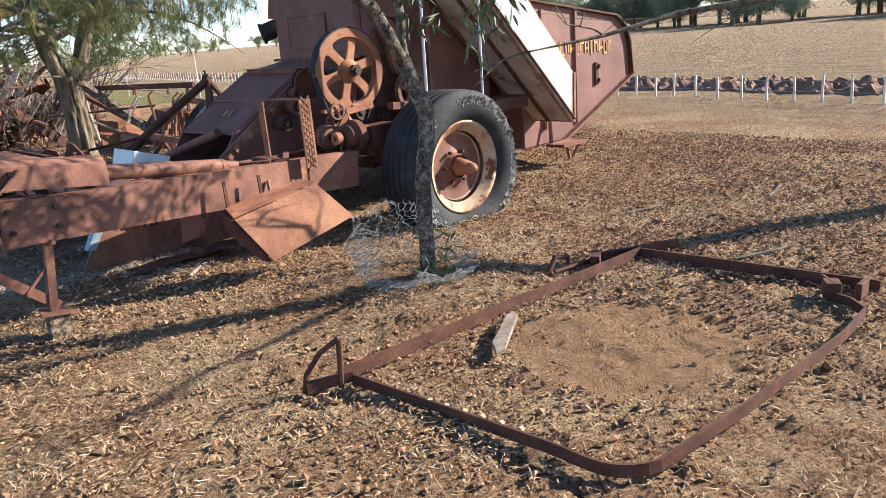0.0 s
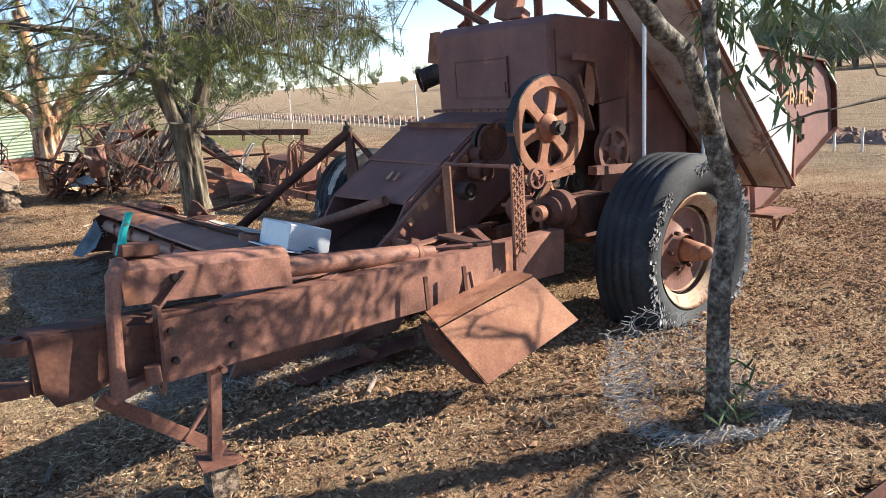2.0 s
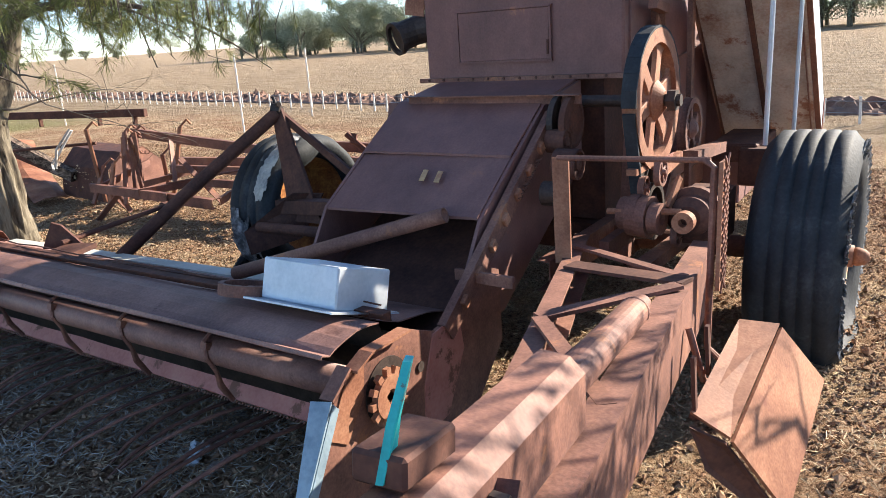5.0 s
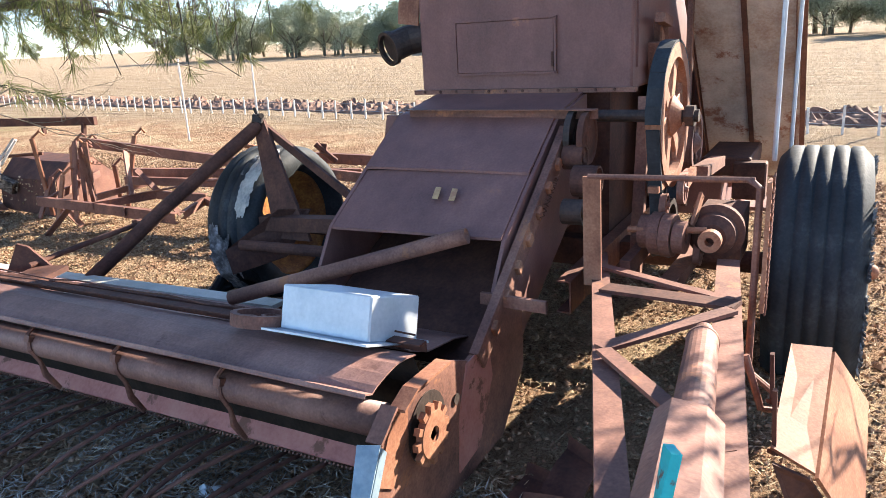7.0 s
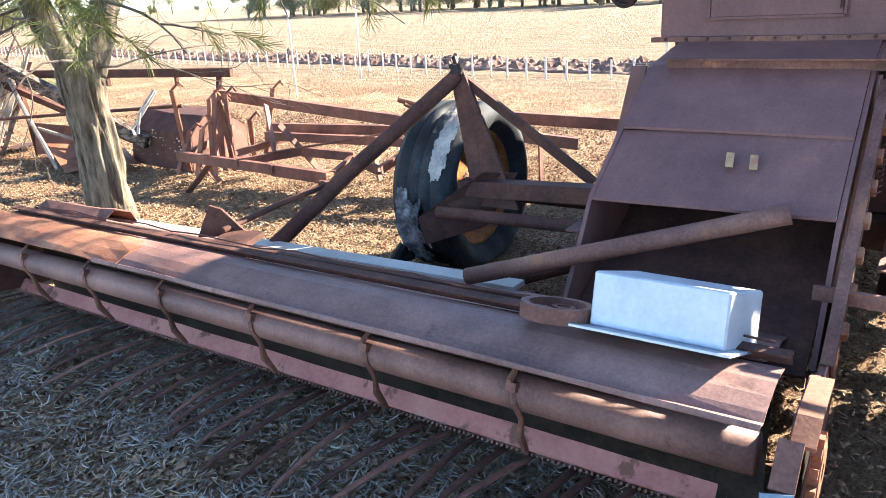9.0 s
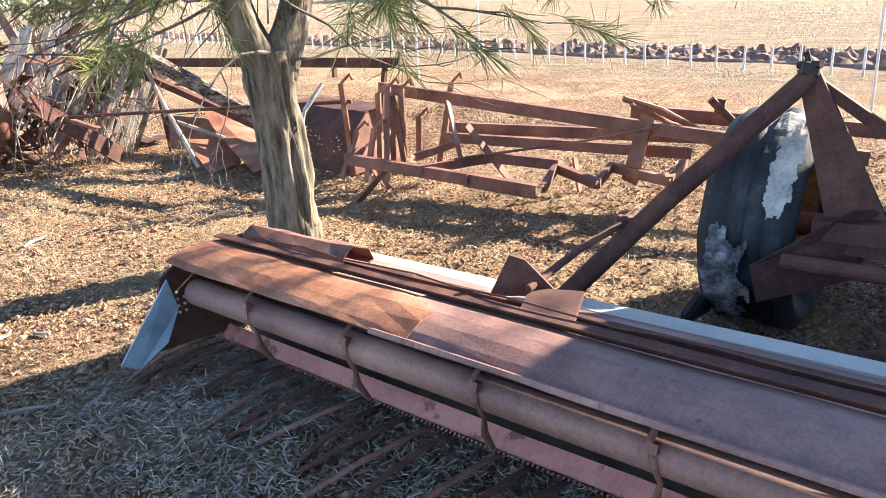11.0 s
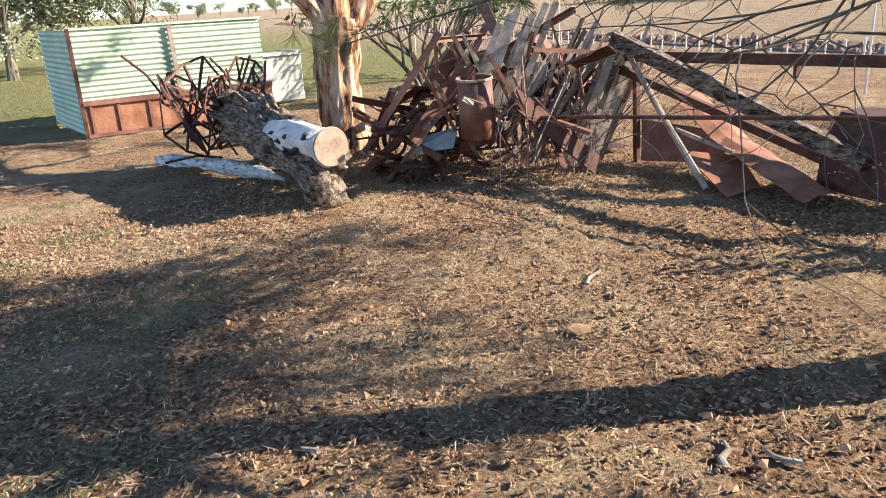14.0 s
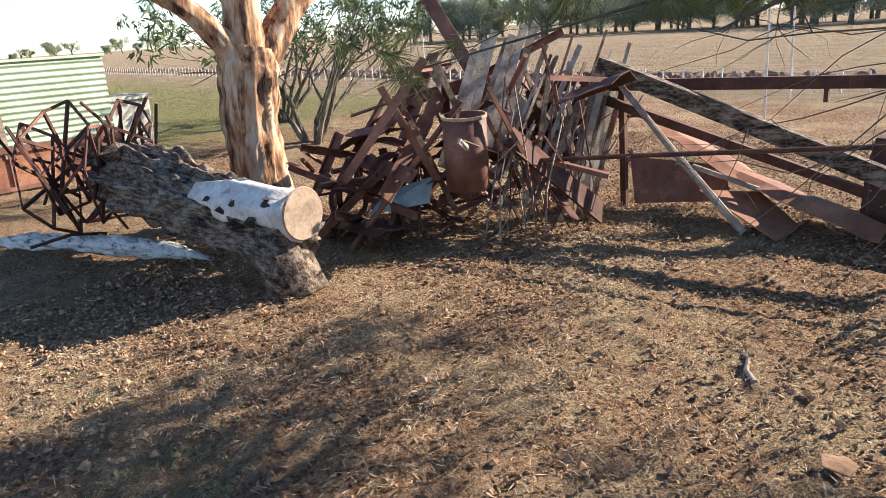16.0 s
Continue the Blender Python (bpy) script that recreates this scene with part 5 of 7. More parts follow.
def build_sheoak():
    t = thing("sheoak_tree", "she-oak tree with furrowed grey trunk and drooping needle foliage", "tree", at=(3.5, 10.8, 0))
    rnd = random.Random(21)
    V = Vector
    trunk = [V((3.52, 10.8, -0.05)), V((3.51, 10.8, 0.1)), V((3.5, 10.8, 0.4)), V((3.49, 10.81, 0.8)), V((3.47, 10.82, 1.15)), V((3.47, 10.82, 1.35))]
    part("trunk", tube(*dense(trunk, [0.22, 0.18, 0.15, 0.145, 0.155, 0.155], 10), 64, True, 0.1, ridge=0.22), BARK_DARK, t, "deeply furrowed grey bark", smooth=True)
    limbs = Buf()
    tips = []

    def clear(p):
        dx, dy = p.x - 0.1, p.y - 9.6
        return not (p.x < 0.75 and p.z < 2.6) and p.z > (1.85 if p.y > 11.0 and p.x < 3.6 else 1.45) and not (p.x < 1.5 and p.y < 8.5 and p.z < 2.0) and not (3.0 < p.x < 7 and p.y < 7.6)
    big = [((3.22, 10.95, 2.05), (-0.15, 0.15, 1), 1.5, 0.08), ((3.86, 10.72, 2.05), (0.25, -0.1, 1), 1.5, 0.08), ((3.1, 10.6, 1.95), (-0.9, -0.1, 0.15), 1.3, 0.04), ((3.0, 11.1, 2.3), (-0.6, 0.8, 0.4), 1.6, 0.045), ((3.3, 10.7, 2.4), (-0.4, -0.9, 0.4), 1.5, 0.045), ((3.2, 10.9, 2.7), (-0.8, 0.1, 0.5), 1.5, 0.045), ((3.9, 10.7, 2.6), (0.3, -0.9, 0.5), 1.5, 0.045), ((3.3, 10.9, 2.1), (-0.7, 0.5, 0.5), 1.6, 0.06), ((3.45, 10.8, 1.9), (-0.9, -0.45, 0.35), 1.5, 0.05),
           ((3.8, 10.75, 2.0), (0.5, -0.8, 0.35), 1.5, 0.05), ((3.85, 10.8, 2.2), (0.8, 0.4, 0.5), 1.4, 0.05), ((3.4, 10.9, 1.7), (-0.3, 1, 0.3), 1.7, 0.05), ((3.4, 10.75, 1.75), (-0.2, -1, 0.3), 1.4, 0.045), ((3.35, 10.9, 1.65), (-0.85, 0.7, 0.22), 1.7, 0.045),
           ((3.4, 10.9, 2.2), (0, 0.2, 1), 1.5, 0.07), ((3.45, 10.85, 1.85), (0.55, 0.9, 0.2), 1.6, 0.045)]
    for p, q, r0, r1 in (((3.46, 10.83, 1.2), (3.22, 10.95, 2.1), 0.12, 0.08), ((3.5, 10.8, 1.2), (3.86, 10.72, 2.1), 0.12, 0.08)):
        part("limb", tube(*dense([V(p), (V(p) + V(q)) / 2 + V((0.02, 0.02, -0.05)), V(q)], [r0, (r0 + r1) / 2, r1], 8), 32, True, 0.1, ridge=0.2), BARK_DARK, t, smooth=True)
    for p, d, ln, r in big:
        grow(limbs, tips, V(p), V(d).normalized(), ln, r, 3, rnd, 0.16, 0.3, 3, 0.85, clear)
    # drooping dead twigs round the fork
    dead, none = Buf(), []
    for p, d, ln in (((3.5, 10.7, 1.3), (0.5, -0.6, 0.05), 0.9), ((3.4, 10.7, 1.35), (-0.8, -0.3, 0.2), 0.8), ((3.3, 10.85, 1.7), (-0.9, 0.6, -0.1), 1.6), ((3.2, 11.0, 1.8), (-0.5, 1.0, -0.2), 1.9), ((3.4, 10.7, 1.75), (0.3, -1, -0.1), 1.2), ((3.3, 11.0, 1.75), (-0.75, 0.9, -0.22), 2.1), ((3.25, 11.1, 1.9), (-0.85, 1.2, -0.25), 2.2), ((3.4, 10.9, 1.75), (-0.2, 1.1, -0.12), 1.9)):
        grow(dead, none, V(p), V(d).normalized(), ln, 0.011, 2, rnd, 0.1, 0.62, 3, 0.9)
    tips = [q for q in tips if not (q[0].y > 11.0 and q[0].x < 3.6 and q[0].z < 1.95) and not (q[0].y > 12.0 and q[0].z < 2.1) and not (q[0].x > 3.5 and q[0].z < 2.05 and q[0].y < 10.6) and not (q[0].x < 1.3 and q[0].z < 2.3)]
    # hanging sprays on the near side
    for c, m in ( ((2.6, 9.6, 1.95), 12), ((3.1, 9.1, 1.9), 14), ((2.4, 10.6, 1.95), 6), ((4.2, 8.9, 1.72), 18), ((3.6, 9.1, 1.75), 18), ((4.9, 9.1, 1.75), 14), ((3.2, 8.6, 1.85), 14), ((5.0, 9.9, 1.8), 8), ((4.5, 8.4, 1.85), 12), ((3.5, 8.2, 1.86), 16), ((3.9, 8.5, 1.82), 16), ((3.4, 8.9, 1.84), 14), ((3.8, 7.9, 1.92), 12), ((4.4, 8.0, 1.9), 12), ((3.0, 9.0, 1.88), 10), ((4.3, 9.2, 1.8), 12)):
        for _ in range(m):
            q = V(c) + V((rnd.gauss(0, 0.2), rnd.gauss(0, 0.2), rnd.gauss(0.1, 0.12)))
            limbs.tube([q + V((rnd.gauss(0, 0.1), rnd.gauss(0, 0.1), 0.5)), q + V((0, 0, 0.2)), q], [0.005, 0.004, 0.002], 4)
            tips.append((q, V((rnd.gauss(0, 0.4), rnd.gauss(0, 0.4), -0.7)).normalized()))
    for _ in range(95):
        a, r0 = rnd.uniform(0, 6.28), rnd.uniform(0.7, 2.7)
        c = V((3.5 + r0 * math.cos(a), 10.8 + r0 * math.sin(a), rnd.uniform(1.78, 2.7)))
        if c.x < 1.25 or (c.y > 10.9 and c.z < 2.2) or (c.x > 3.7 and c.y < 10.2 and c.z < 2.2) or (c.y < 8.7 and c.z < 2.0):
            continue
        s0 = c + V((3.5 - c.x, 10.8 - c.y, 0)) * 0.35 + V((0, 0, 0.35))
        limbs.tube([s0, (s0 + c) / 2 + V((rnd.gauss(0, 0.06), rnd.gauss(0, 0.06), 0.1)), c], [0.012, 0.008, 0.004], 5)
        for _ in range(9):
            q = c + V((rnd.gauss(0, 0.16), rnd.gauss(0, 0.16), rnd.gauss(0, 0.1)))
            limbs.tube([c + V((0, 0, 0.03)), q], [0.003, 0.0015], 4)
            tips.append((q, V((rnd.gauss(0, 0.5), rnd.gauss(0, 0.5), -0.5)).normalized()))
    for c, m in (((1.55, 13.7, 1.42), 9), ((2.5, 13.2, 1.62), 8), ((3.3, 13.3, 1.62), 8), ((4.0, 12.9, 1.6), 8), ((1.9, 13.3, 1.66), 7)):
        dead.tube([V((3.3, 11.2, 1.95)), V((3.3, 11.2, 2.1)).lerp(V(c), 0.6), V(c)], [0.012, 0.008, 0.003], 5)
        for _ in range(m):
            tips.append((V(c) + V((rnd.gauss(0, 0.13), rnd.gauss(0, 0.13), rnd.gauss(0.03, 0.06))), V((rnd.gauss(0, 0.5), rnd.gauss(0, 0.5), -0.5)).normalized()))
    # wide back limbs, added mostly out of view so shade falls on open dirt
    for _ in range(40):
        c = V((rnd.uniform(3.9, 6.8), rnd.uniform(10.0, 12.4), rnd.uniform(2.25, 3.3)))
        s0 = V((3.7 + rnd.uniform(-0.2, 0.5), 10.8 + rnd.uniform(0, 0.3), 2.1 + rnd.uniform(0, 0.5)))
        limbs.tube([s0, s0.lerp(c, 0.5) + V((rnd.gauss(0, 0.12), rnd.gauss(0, 0.12), 0.15)), c], [0.026, 0.017, 0.006], 5)
        for _ in range(9):
            q = c + V((rnd.gauss(0, 0.22), rnd.gauss(0, 0.22), rnd.gauss(0, 0.12)))
            limbs.tube([c, q], [0.005, 0.002], 4)
            tips.append((q, V((rnd.gauss(0, 0.5), rnd.gauss(0, 0.5), -0.4)).normalized()))
    # added unseen limbs above the header, placed to throw dappled shade on it
    for _ in range(6):
        d0 = rnd.uniform(4.0, 5.6)
        c = V((2.1 + 0.887 * d0, rnd.uniform(7.9, 10.2) - 0.462 * d0, 0.62 + 0.477 * d0))
        s0 = V((3.9 + rnd.uniform(-0.2, 0.2), 10.5 + rnd.uniform(-0.3, 0.3), 2.6 + rnd.uniform(0, 0.6)))
        limbs.tube([s0, s0.lerp(c, 0.5) + V((rnd.gauss(0, 0.12), rnd.gauss(0, 0.12), 0.3)), c], [0.024, 0.015, 0.005], 5)
        for _ in range(9):
            q = c + V((rnd.gauss(0, 0.26), rnd.gauss(0, 0.2), rnd.gauss(0, 0.1)))
            limbs.tube([c, q], [0.005, 0.002], 4)
            tips.append((q, V((rnd.gauss(0, 0.5), rnd.gauss(0, 0.5), -0.2)).normalized()))
    # a fan of bare branches towards the scrap heap
    for k in range(11):
        a = V((3.5 + rnd.uniform(-0.1, 0.3), 11.3 + rnd.uniform(-0.1, 0.3), 2.0 + rnd.uniform(-0.1, 0.3)))
        e = V((2.7 + 0.22 * k + rnd.uniform(-0.15, 0.15), 13.1 + rnd.uniform(-0.3, 0.6), rnd.uniform(1.45, 1.75)))
        m = a.lerp(e, 0.55) + V((rnd.gauss(0, 0.1), rnd.gauss(0, 0.1), 0.1))
        dead.tube([a, m, e], [0.016, 0.011, 0.004], 5)
        for f in (0.45, 0.65, 0.8, 0.92):
            q = a.lerp(e, f) + V((0, 0, 0.06))
            grow(dead, none, q, V((rnd.gauss(0, 0.6), rnd.gauss(0.4, 0.5), rnd.gauss(-0.05, 0.3))).normalized(), rnd.uniform(0.25, 0.5), 0.006, 1, rnd, 0.0, 0.4, 2, 0.8)
        for _ in range(3 if k % 2 else 5):
            tips.append((e + V((rnd.gauss(0, 0.16), rnd.gauss(0, 0.16), rnd.gauss(0.12, 0.06))), V((rnd.gauss(0, 0.5), rnd.gauss(0, 0.5), -0.6)).normalized()))
    needles(tips, rnd, 50, 0.13, 0.0014, 0.1, 0.97).part("crown", NEEDLE, t, "drooping green needle foliage")
    limbs.part("branchwork", BARK_TWIG, t, "grey branches", True)
    dead.part("dead_branchwork", BARK_TWIG, t, "bare dead twigs")


def build_gum():
    t = thing("gum_tree", "gum tree with peeling orange and grey bark, forking low", "tree", at=(2.6, 16.4, 0))
    V, rnd = Vector, random.Random(4)
    part("trunk", tube(*dense([V((2.62, 16.4, -0.05)), V((2.6, 16.4, 0.15)), V((2.58, 16.4, 0.5)), V((2.56, 16.4, 0.9)), V((2.6, 16.4, 1.3)), V((2.64, 16.4, 1.5))], [0.36, 0.28, 0.235, 0.225, 0.25, 0.2], 8), 56, True, 0.15, ridge=0.16), BARK_GUM, t, smooth=True)
    for pts, r in (([V((2.55, 16.4, 1.25)), V((2.42, 16.42, 1.55)), V((2.2, 16.45, 1.78)), V((1.9, 16.5, 2.0)), V((1.3, 16.6, 2.5))], [0.14, 0.11, 0.09, 0.085, 0.06]),
                   ([V((2.58, 16.4, 1.2)), V((2.6, 16.4, 1.6)), V((2.62, 16.4, 2.1)), V((2.5, 16.5, 3.4))], [0.19, 0.16, 0.14, 0.09]),
                   ([V((2.68, 16.4, 1.25)), V((2.86, 16.38, 1.55)), V((3.05, 16.35, 1.8)), V((3.4, 16.3, 2.1)), V((4.2, 16.2, 2.8))], [0.16, 0.14, 0.13, 0.12, 0.07])):
        part("limb", tube(*dense(pts, r, 6), 28, True, 0.15, ridge=0.14), BARK_GUM, t, smooth=True)
    buf, tips = Buf(), []
    for p, d, ln, r in (((3.4, 16.3, 2.1), (0.4, 0.5, 0.4), 1.6, 0.05), ((2.55, 16.45, 2.9), (0.3, 0.6, 0.6), 1.8, 0.06), ((1.9, 16.5, 2.0), (-0.6, 0.6, 0.8), 1.6, 0.05), ((3.9, 16.2, 2.5), (0.8, 0.2, 0.2), 1.5, 0.05), ((2.6, 16.45, 3.2), (-0.4, -0.2, 0.8), 1.8, 0.06)):
        grow(buf, tips, V(p), V(d).normalized(), ln, r, 2, rnd, 0.04, 0.3, 3)
    buf.part("branchwork", BARK_GUM, t, smooth=True)
    leaf_cards(tips, rnd, 26, 0.12, 0.012, 0.9).part("crown", LEAF, t, "hanging grey-green leaves")
    t.location += V((0.65, 0.98, 0))


def build_small_gum():
    t = thing("young_gum_tree", "slender young gum tree with mottled grey trunk, forking above the wheel", "tree", at=(2.97, 3.35, 0.1))
    V, rnd = Vector, random.Random(8)
    part("trunk", tube([V((2.97, 3.35, 0.02)), V((2.98, 3.35, 0.2)), V((2.99, 3.36, 0.45)), V((3.0, 3.36, 0.68)), V((3.06, 3.36, 0.92)), V((3.08, 3.36, 1.08)), V((3.0, 3.36, 1.25)), V((2.93, 3.36, 1.4))], [0.06, 0.05, 0.047, 0.048, 0.047, 0.05, 0.045, 0.043], 16, True, 0.25), BARK_SMALL, t, smooth=True)
    part("limb", tube([V((2.93, 3.36, 1.38)), V((2.84, 3.36, 1.55)), V((2.74, 3.36, 1.7)), V((2.57, 3.36, 1.79)), V((2.42, 3.36, 1.92)), V((2.2, 3.3, 2.3))], [0.04, 0.037, 0.037, 0.036, 0.035, 0.028], 12, True, 0.2), BARK_SMALL, t, smooth=True)
    part("limb", tube([V((2.95, 3.36, 1.36)), V((2.93, 3.36, 1.5)), V((2.94, 3.36, 1.65)), V((2.9, 3.36, 1.8)), V((2.9, 3.36, 1.95)), V((3.0, 3.4, 2.4))], [0.034, 0.028, 0.027, 0.03, 0.027, 0.02], 12, True, 0.2), BARK_SMALL, t, smooth=True)
    buf, tips = Buf(), []
    for p, d, ln, r in (((2.2, 3.3, 2.3), (-0.4, -0.1, 0.9), 1.2, 0.025), ((3.0, 3.4, 2.4), (0.3, 0.2, 0.9), 1.1, 0.018), ((2.9, 3.36, 1.95), (0.9, 0.1, 0.35), 0.8, 0.012), ((2.5, 3.33, 1.88), (0.2, 0.4, 0.8), 0.8, 0.015)):
        grow(buf, tips, V(p), V(d).normalized(), ln, r, 2, rnd, 0.05, 0.3, 3)
    buf.part("branchwork", BARK_SMALL, t)
    # hanging sprays beside the fork
    sp = [(V((3.12 + rnd.uniform(-0.1, 0.2), 3.36 + rnd.uniform(-0.1, 0.1), rnd.uniform(1.62, 2.0))), V((0, 0, -1))) for _ in range(11)]
    twig = Buf()
    for p, _ in sp:
        twig.tube([V((2.95, 3.38, 2.1)), (V((2.98, 3.38, 2.18)) + p) / 2 + V((0, 0, 0.15)), p], [0.004, 0.003, 0.002], 4)
    # extra leaf clusters added above view to dapple the tongue with shade
    for _ in range(46):
        c = V((rnd.uniform(2.5, 5.2), rnd.uniform(2.7, 4.1), rnd.uniform(2.25, 3.4)))
        twig.tube([V((2.95, 3.4, 2.3 + rnd.uniform(0, 0.4))), V((2.95, 3.4, 2.6)).lerp(c, 0.6) + V((0, 0, 0.2)), c], [0.012, 0.008, 0.003], 5)
        for _ in range(4):
            tips.append((c + V((rnd.gauss(0, 0.14), rnd.gauss(0, 0.14), rnd.gauss(0, 0.1))), V((0, 0, -1))))
    twig.part("twig", BARK_SMALL, t)
    leaf_cards(tips + sp, rnd, 9, 0.13, 0.011, 1.0).part("crown", LEAF, t, "narrow hanging green leaves")
    low = [(V((3.0 + rnd.uniform(-0.05, 0.1), 3.33 + rnd.uniform(-0.06, 0.03), 0.16 + rnd.uniform(0, 0.16))), V((0, 0, -1))) for _ in range(5)]
    leaf_cards(low, rnd, 8, 0.12, 0.008, 0.5).part("shoot", LEAF, t, "green shoots at the foot")


def build_dead_branch_tree():
    t = thing("bare_tree", "leafless dark branched tree beside the harvester", "tree", at=(6.9, 1.2, 0))
    V, rnd = Vector, random.Random(14)
    part("trunk", tube([V((6.9, 1.2, -0.05)), V((6.9, 1.25, 0.8)), V((6.8, 1.3, 1.7)), V((6.75, 1.4, 2.6)), V((6.6, 1.5, 3.6))], [0.14, 0.11, 0.1, 0.08, 0.05], 12, True, 0.2), BARK_DARK, t, smooth=True)
    buf, none = Buf(), []
    main = [V((6.8, 1.3, 1.75)), V((6.3, 1.85, 1.72)), V((5.8, 2.4, 1.6)), V((5.3, 2.95, 1.53)), V((4.8, 3.25, 1.42)), V((4.2, 3.45, 1.36))]
    buf.tube(main, [0.036, 0.032, 0.027, 0.021, 0.014, 0.005], 7)
    for q in main[2:]:
        for _ in range(1):
            grow(buf, none, q, V((-0.75 + rnd.gauss(0, 0.3), 0.45 + rnd.gauss(0, 0.25), rnd.gauss(0, 0.35))).normalized(), rnd.uniform(0.35, 0.75), 0.009, 1, rnd, 0.0, 0.4, 2, 0.7)
    for p, d, ln, r in (((6.75, 1.4, 2.4), (-0.9, 0.3, 0.4), 1.6, 0.035), ((6.7, 1.4, 2.8), (0.4, -0.5, 0.7), 1.5, 0.04), ((6.6, 1.5, 3.4), (-0.3, 0.2, 0.9), 1.3, 0.04), ((6.75, 1.4, 2.2), (-0.8, -0.4, 0.3), 1.6, 0.03)):
        grow(buf, none, V(p), V(d).normalized(), ln, r, 3, rnd, 0.02, 0.4, 2, 0.8)
    buf.part("branchwork", BARK_DARK, t, "dark bare branches")


build_sheoak()
build_gum()
build_small_gum()
build_dead_branch_tree()


# ---- far trees, fence and earth bank ----
def far_tree_proto(seed, h, name, leaf):
    rnd = random.Random(seed)
    V = Vector
    t = thing(name, "grey-green gum tree in the distance across the stubble field", "tree", "trees along the far field")
    part("trunk", tube([V((0, 0, -0.2)), V((0.1, 0, h * 0.2)), V((rnd.uniform(-0.3, 0.3), 0.1, h * 0.45))], [0.2, 0.15, 0.1], 8), BARK_DARK, t)
    lim, tips = Buf(), []
    for k in range(5):
        a = rnd.uniform(0, 6.28)
        grow(lim, tips, V((0.05, 0, h * rnd.uniform(0.1, 0.4))), V((math.cos(a) * 0.8, math.sin(a) * 0.8, 0.8)).normalized(), h * 0.36, 0.09, 2, rnd, 0.0, 0.25, 3, 0.8)
    lim.part("branchwork", BARK_DARK, t)
    cr = Buf()
    for p, d in tips:
        for _ in range(70):
            q = p + V((rnd.gauss(0, 0.32), rnd.gauss(0, 0.3), rnd.gauss(0, 0.22)))
            a = V((rnd.gauss(0, 1), rnd.gauss(0, 1), rnd.gauss(0, 1))).normalized()
            cr.blade(q, a, a.orthogonal().normalized(), rnd.uniform(0.08, 0.2), rnd.uniform(0.018, 0.042))
    for _ in range(900):
        a, r0 = rnd.uniform(0, 6.28), rnd.gauss(0, h * 0.17)
        q = V((r0 * math.cos(a), r0 * math.sin(a), h * rnd.uniform(0.12, 0.5)))
        a = V((rnd.gauss(0, 1), rnd.gauss(0, 1), rnd.gauss(0, 1))).normalized()
        cr.blade(q, a, a.orthogonal().normalized(), rnd.uniform(0.08, 0.2), rnd.uniform(0.018, 0.042))
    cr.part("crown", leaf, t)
    return t


protos = [far_tree_proto(31 + i, h, "gum_tree_far", LEAF_FAR_HAZE) for i, h in enumerate((5.5, 4.6, 6.4, 4.0))]
rnd = random.Random(77)
spots = []
for i in range(120):
    y = -36 + i * 1.0 + rnd.uniform(-1.5, 1.5)
    spots.append((62 + 0.1 * y + rnd.uniform(0, 16), y, rnd.uniform(0.7, 1.3)))
for i in range(18):
    spots.append((rnd.uniform(70, 260), 150 + rnd.uniform(0, 180), rnd.uniform(0.8, 1.3)))
for i in range(26):
    spots.append((-60 + i * 9 + rnd.uniform(-4, 4), 300 + rnd.uniform(-25, 25), rnd.uniform(0.8, 1.4)))
for x, y, s in ((1.2, 36, 0.9), (2.9, 37.5, 1.0), (5.3, 38, 0.85), (-1.5, 40, 1.1), (-5, 44, 1.1), (0.2, 47, 1.0)):
    spots.append((x, y, s))
for k, (x, y, s) in enumerate(spots):
    m = Matrix.LocRotScale((x, y, 0), Euler((0, 0, rnd.uniform(0, 6.28))), (s, s, s))
    if k < len(protos):
        protos[k].matrix_basis = m
    else:
        o = copy_thing(protos[k % len(protos)], pose(x, y, 0, 0, 0, rnd.uniform(0, 360)))
        o.scale = (s, s, s)


def fence_x(y):
    return 11.7 + 0.18 * y


def build_fence():
    f = thing("stake_fence", "low fence of thin pale stakes strung on wire along the field", "fence", at=(12.5, 5, 0))
    rnd = random.Random(3)
    for i in range(170):
        y = -12 + i * 0.47 + rnd.uniform(-0.03, 0.03)
        x = fence_x(y)
        h = rnd.uniform(0.36, 0.46)
        lean = rnd.gauss(0, 0.015)
        part("stake", beam((x, y, -0.03), (x + lean, y + lean, h), 0.035, 0.02, (1, 0, 0)), POST, f)
    for z in (0.16, 0.33):
        b = Buf()
        b.tube([Vector((fence_x(y), y, z + 0.01 * math.sin(y))) for y in np.arange(-12, 68, 2.0)], [0.004] * 40, 4)
        b.part("wire", WIRE, f)
    for x, y in ((9.7, 1.3), (10.2, 8.5), (10.72, 15.7), (11.3, 23.0), (12.0, 30.5), (13.3, 16.2)):
        g = thing("fence_post", "tall thin pale steel fence post in dirt", "post", "tall fence posts", at=(x, y, 0))
        part("post", tube([Vector((x, y, -0.05)), Vector((x + 0.02, y + 0.02, 1.55))], 0.017, 8), POST, g)


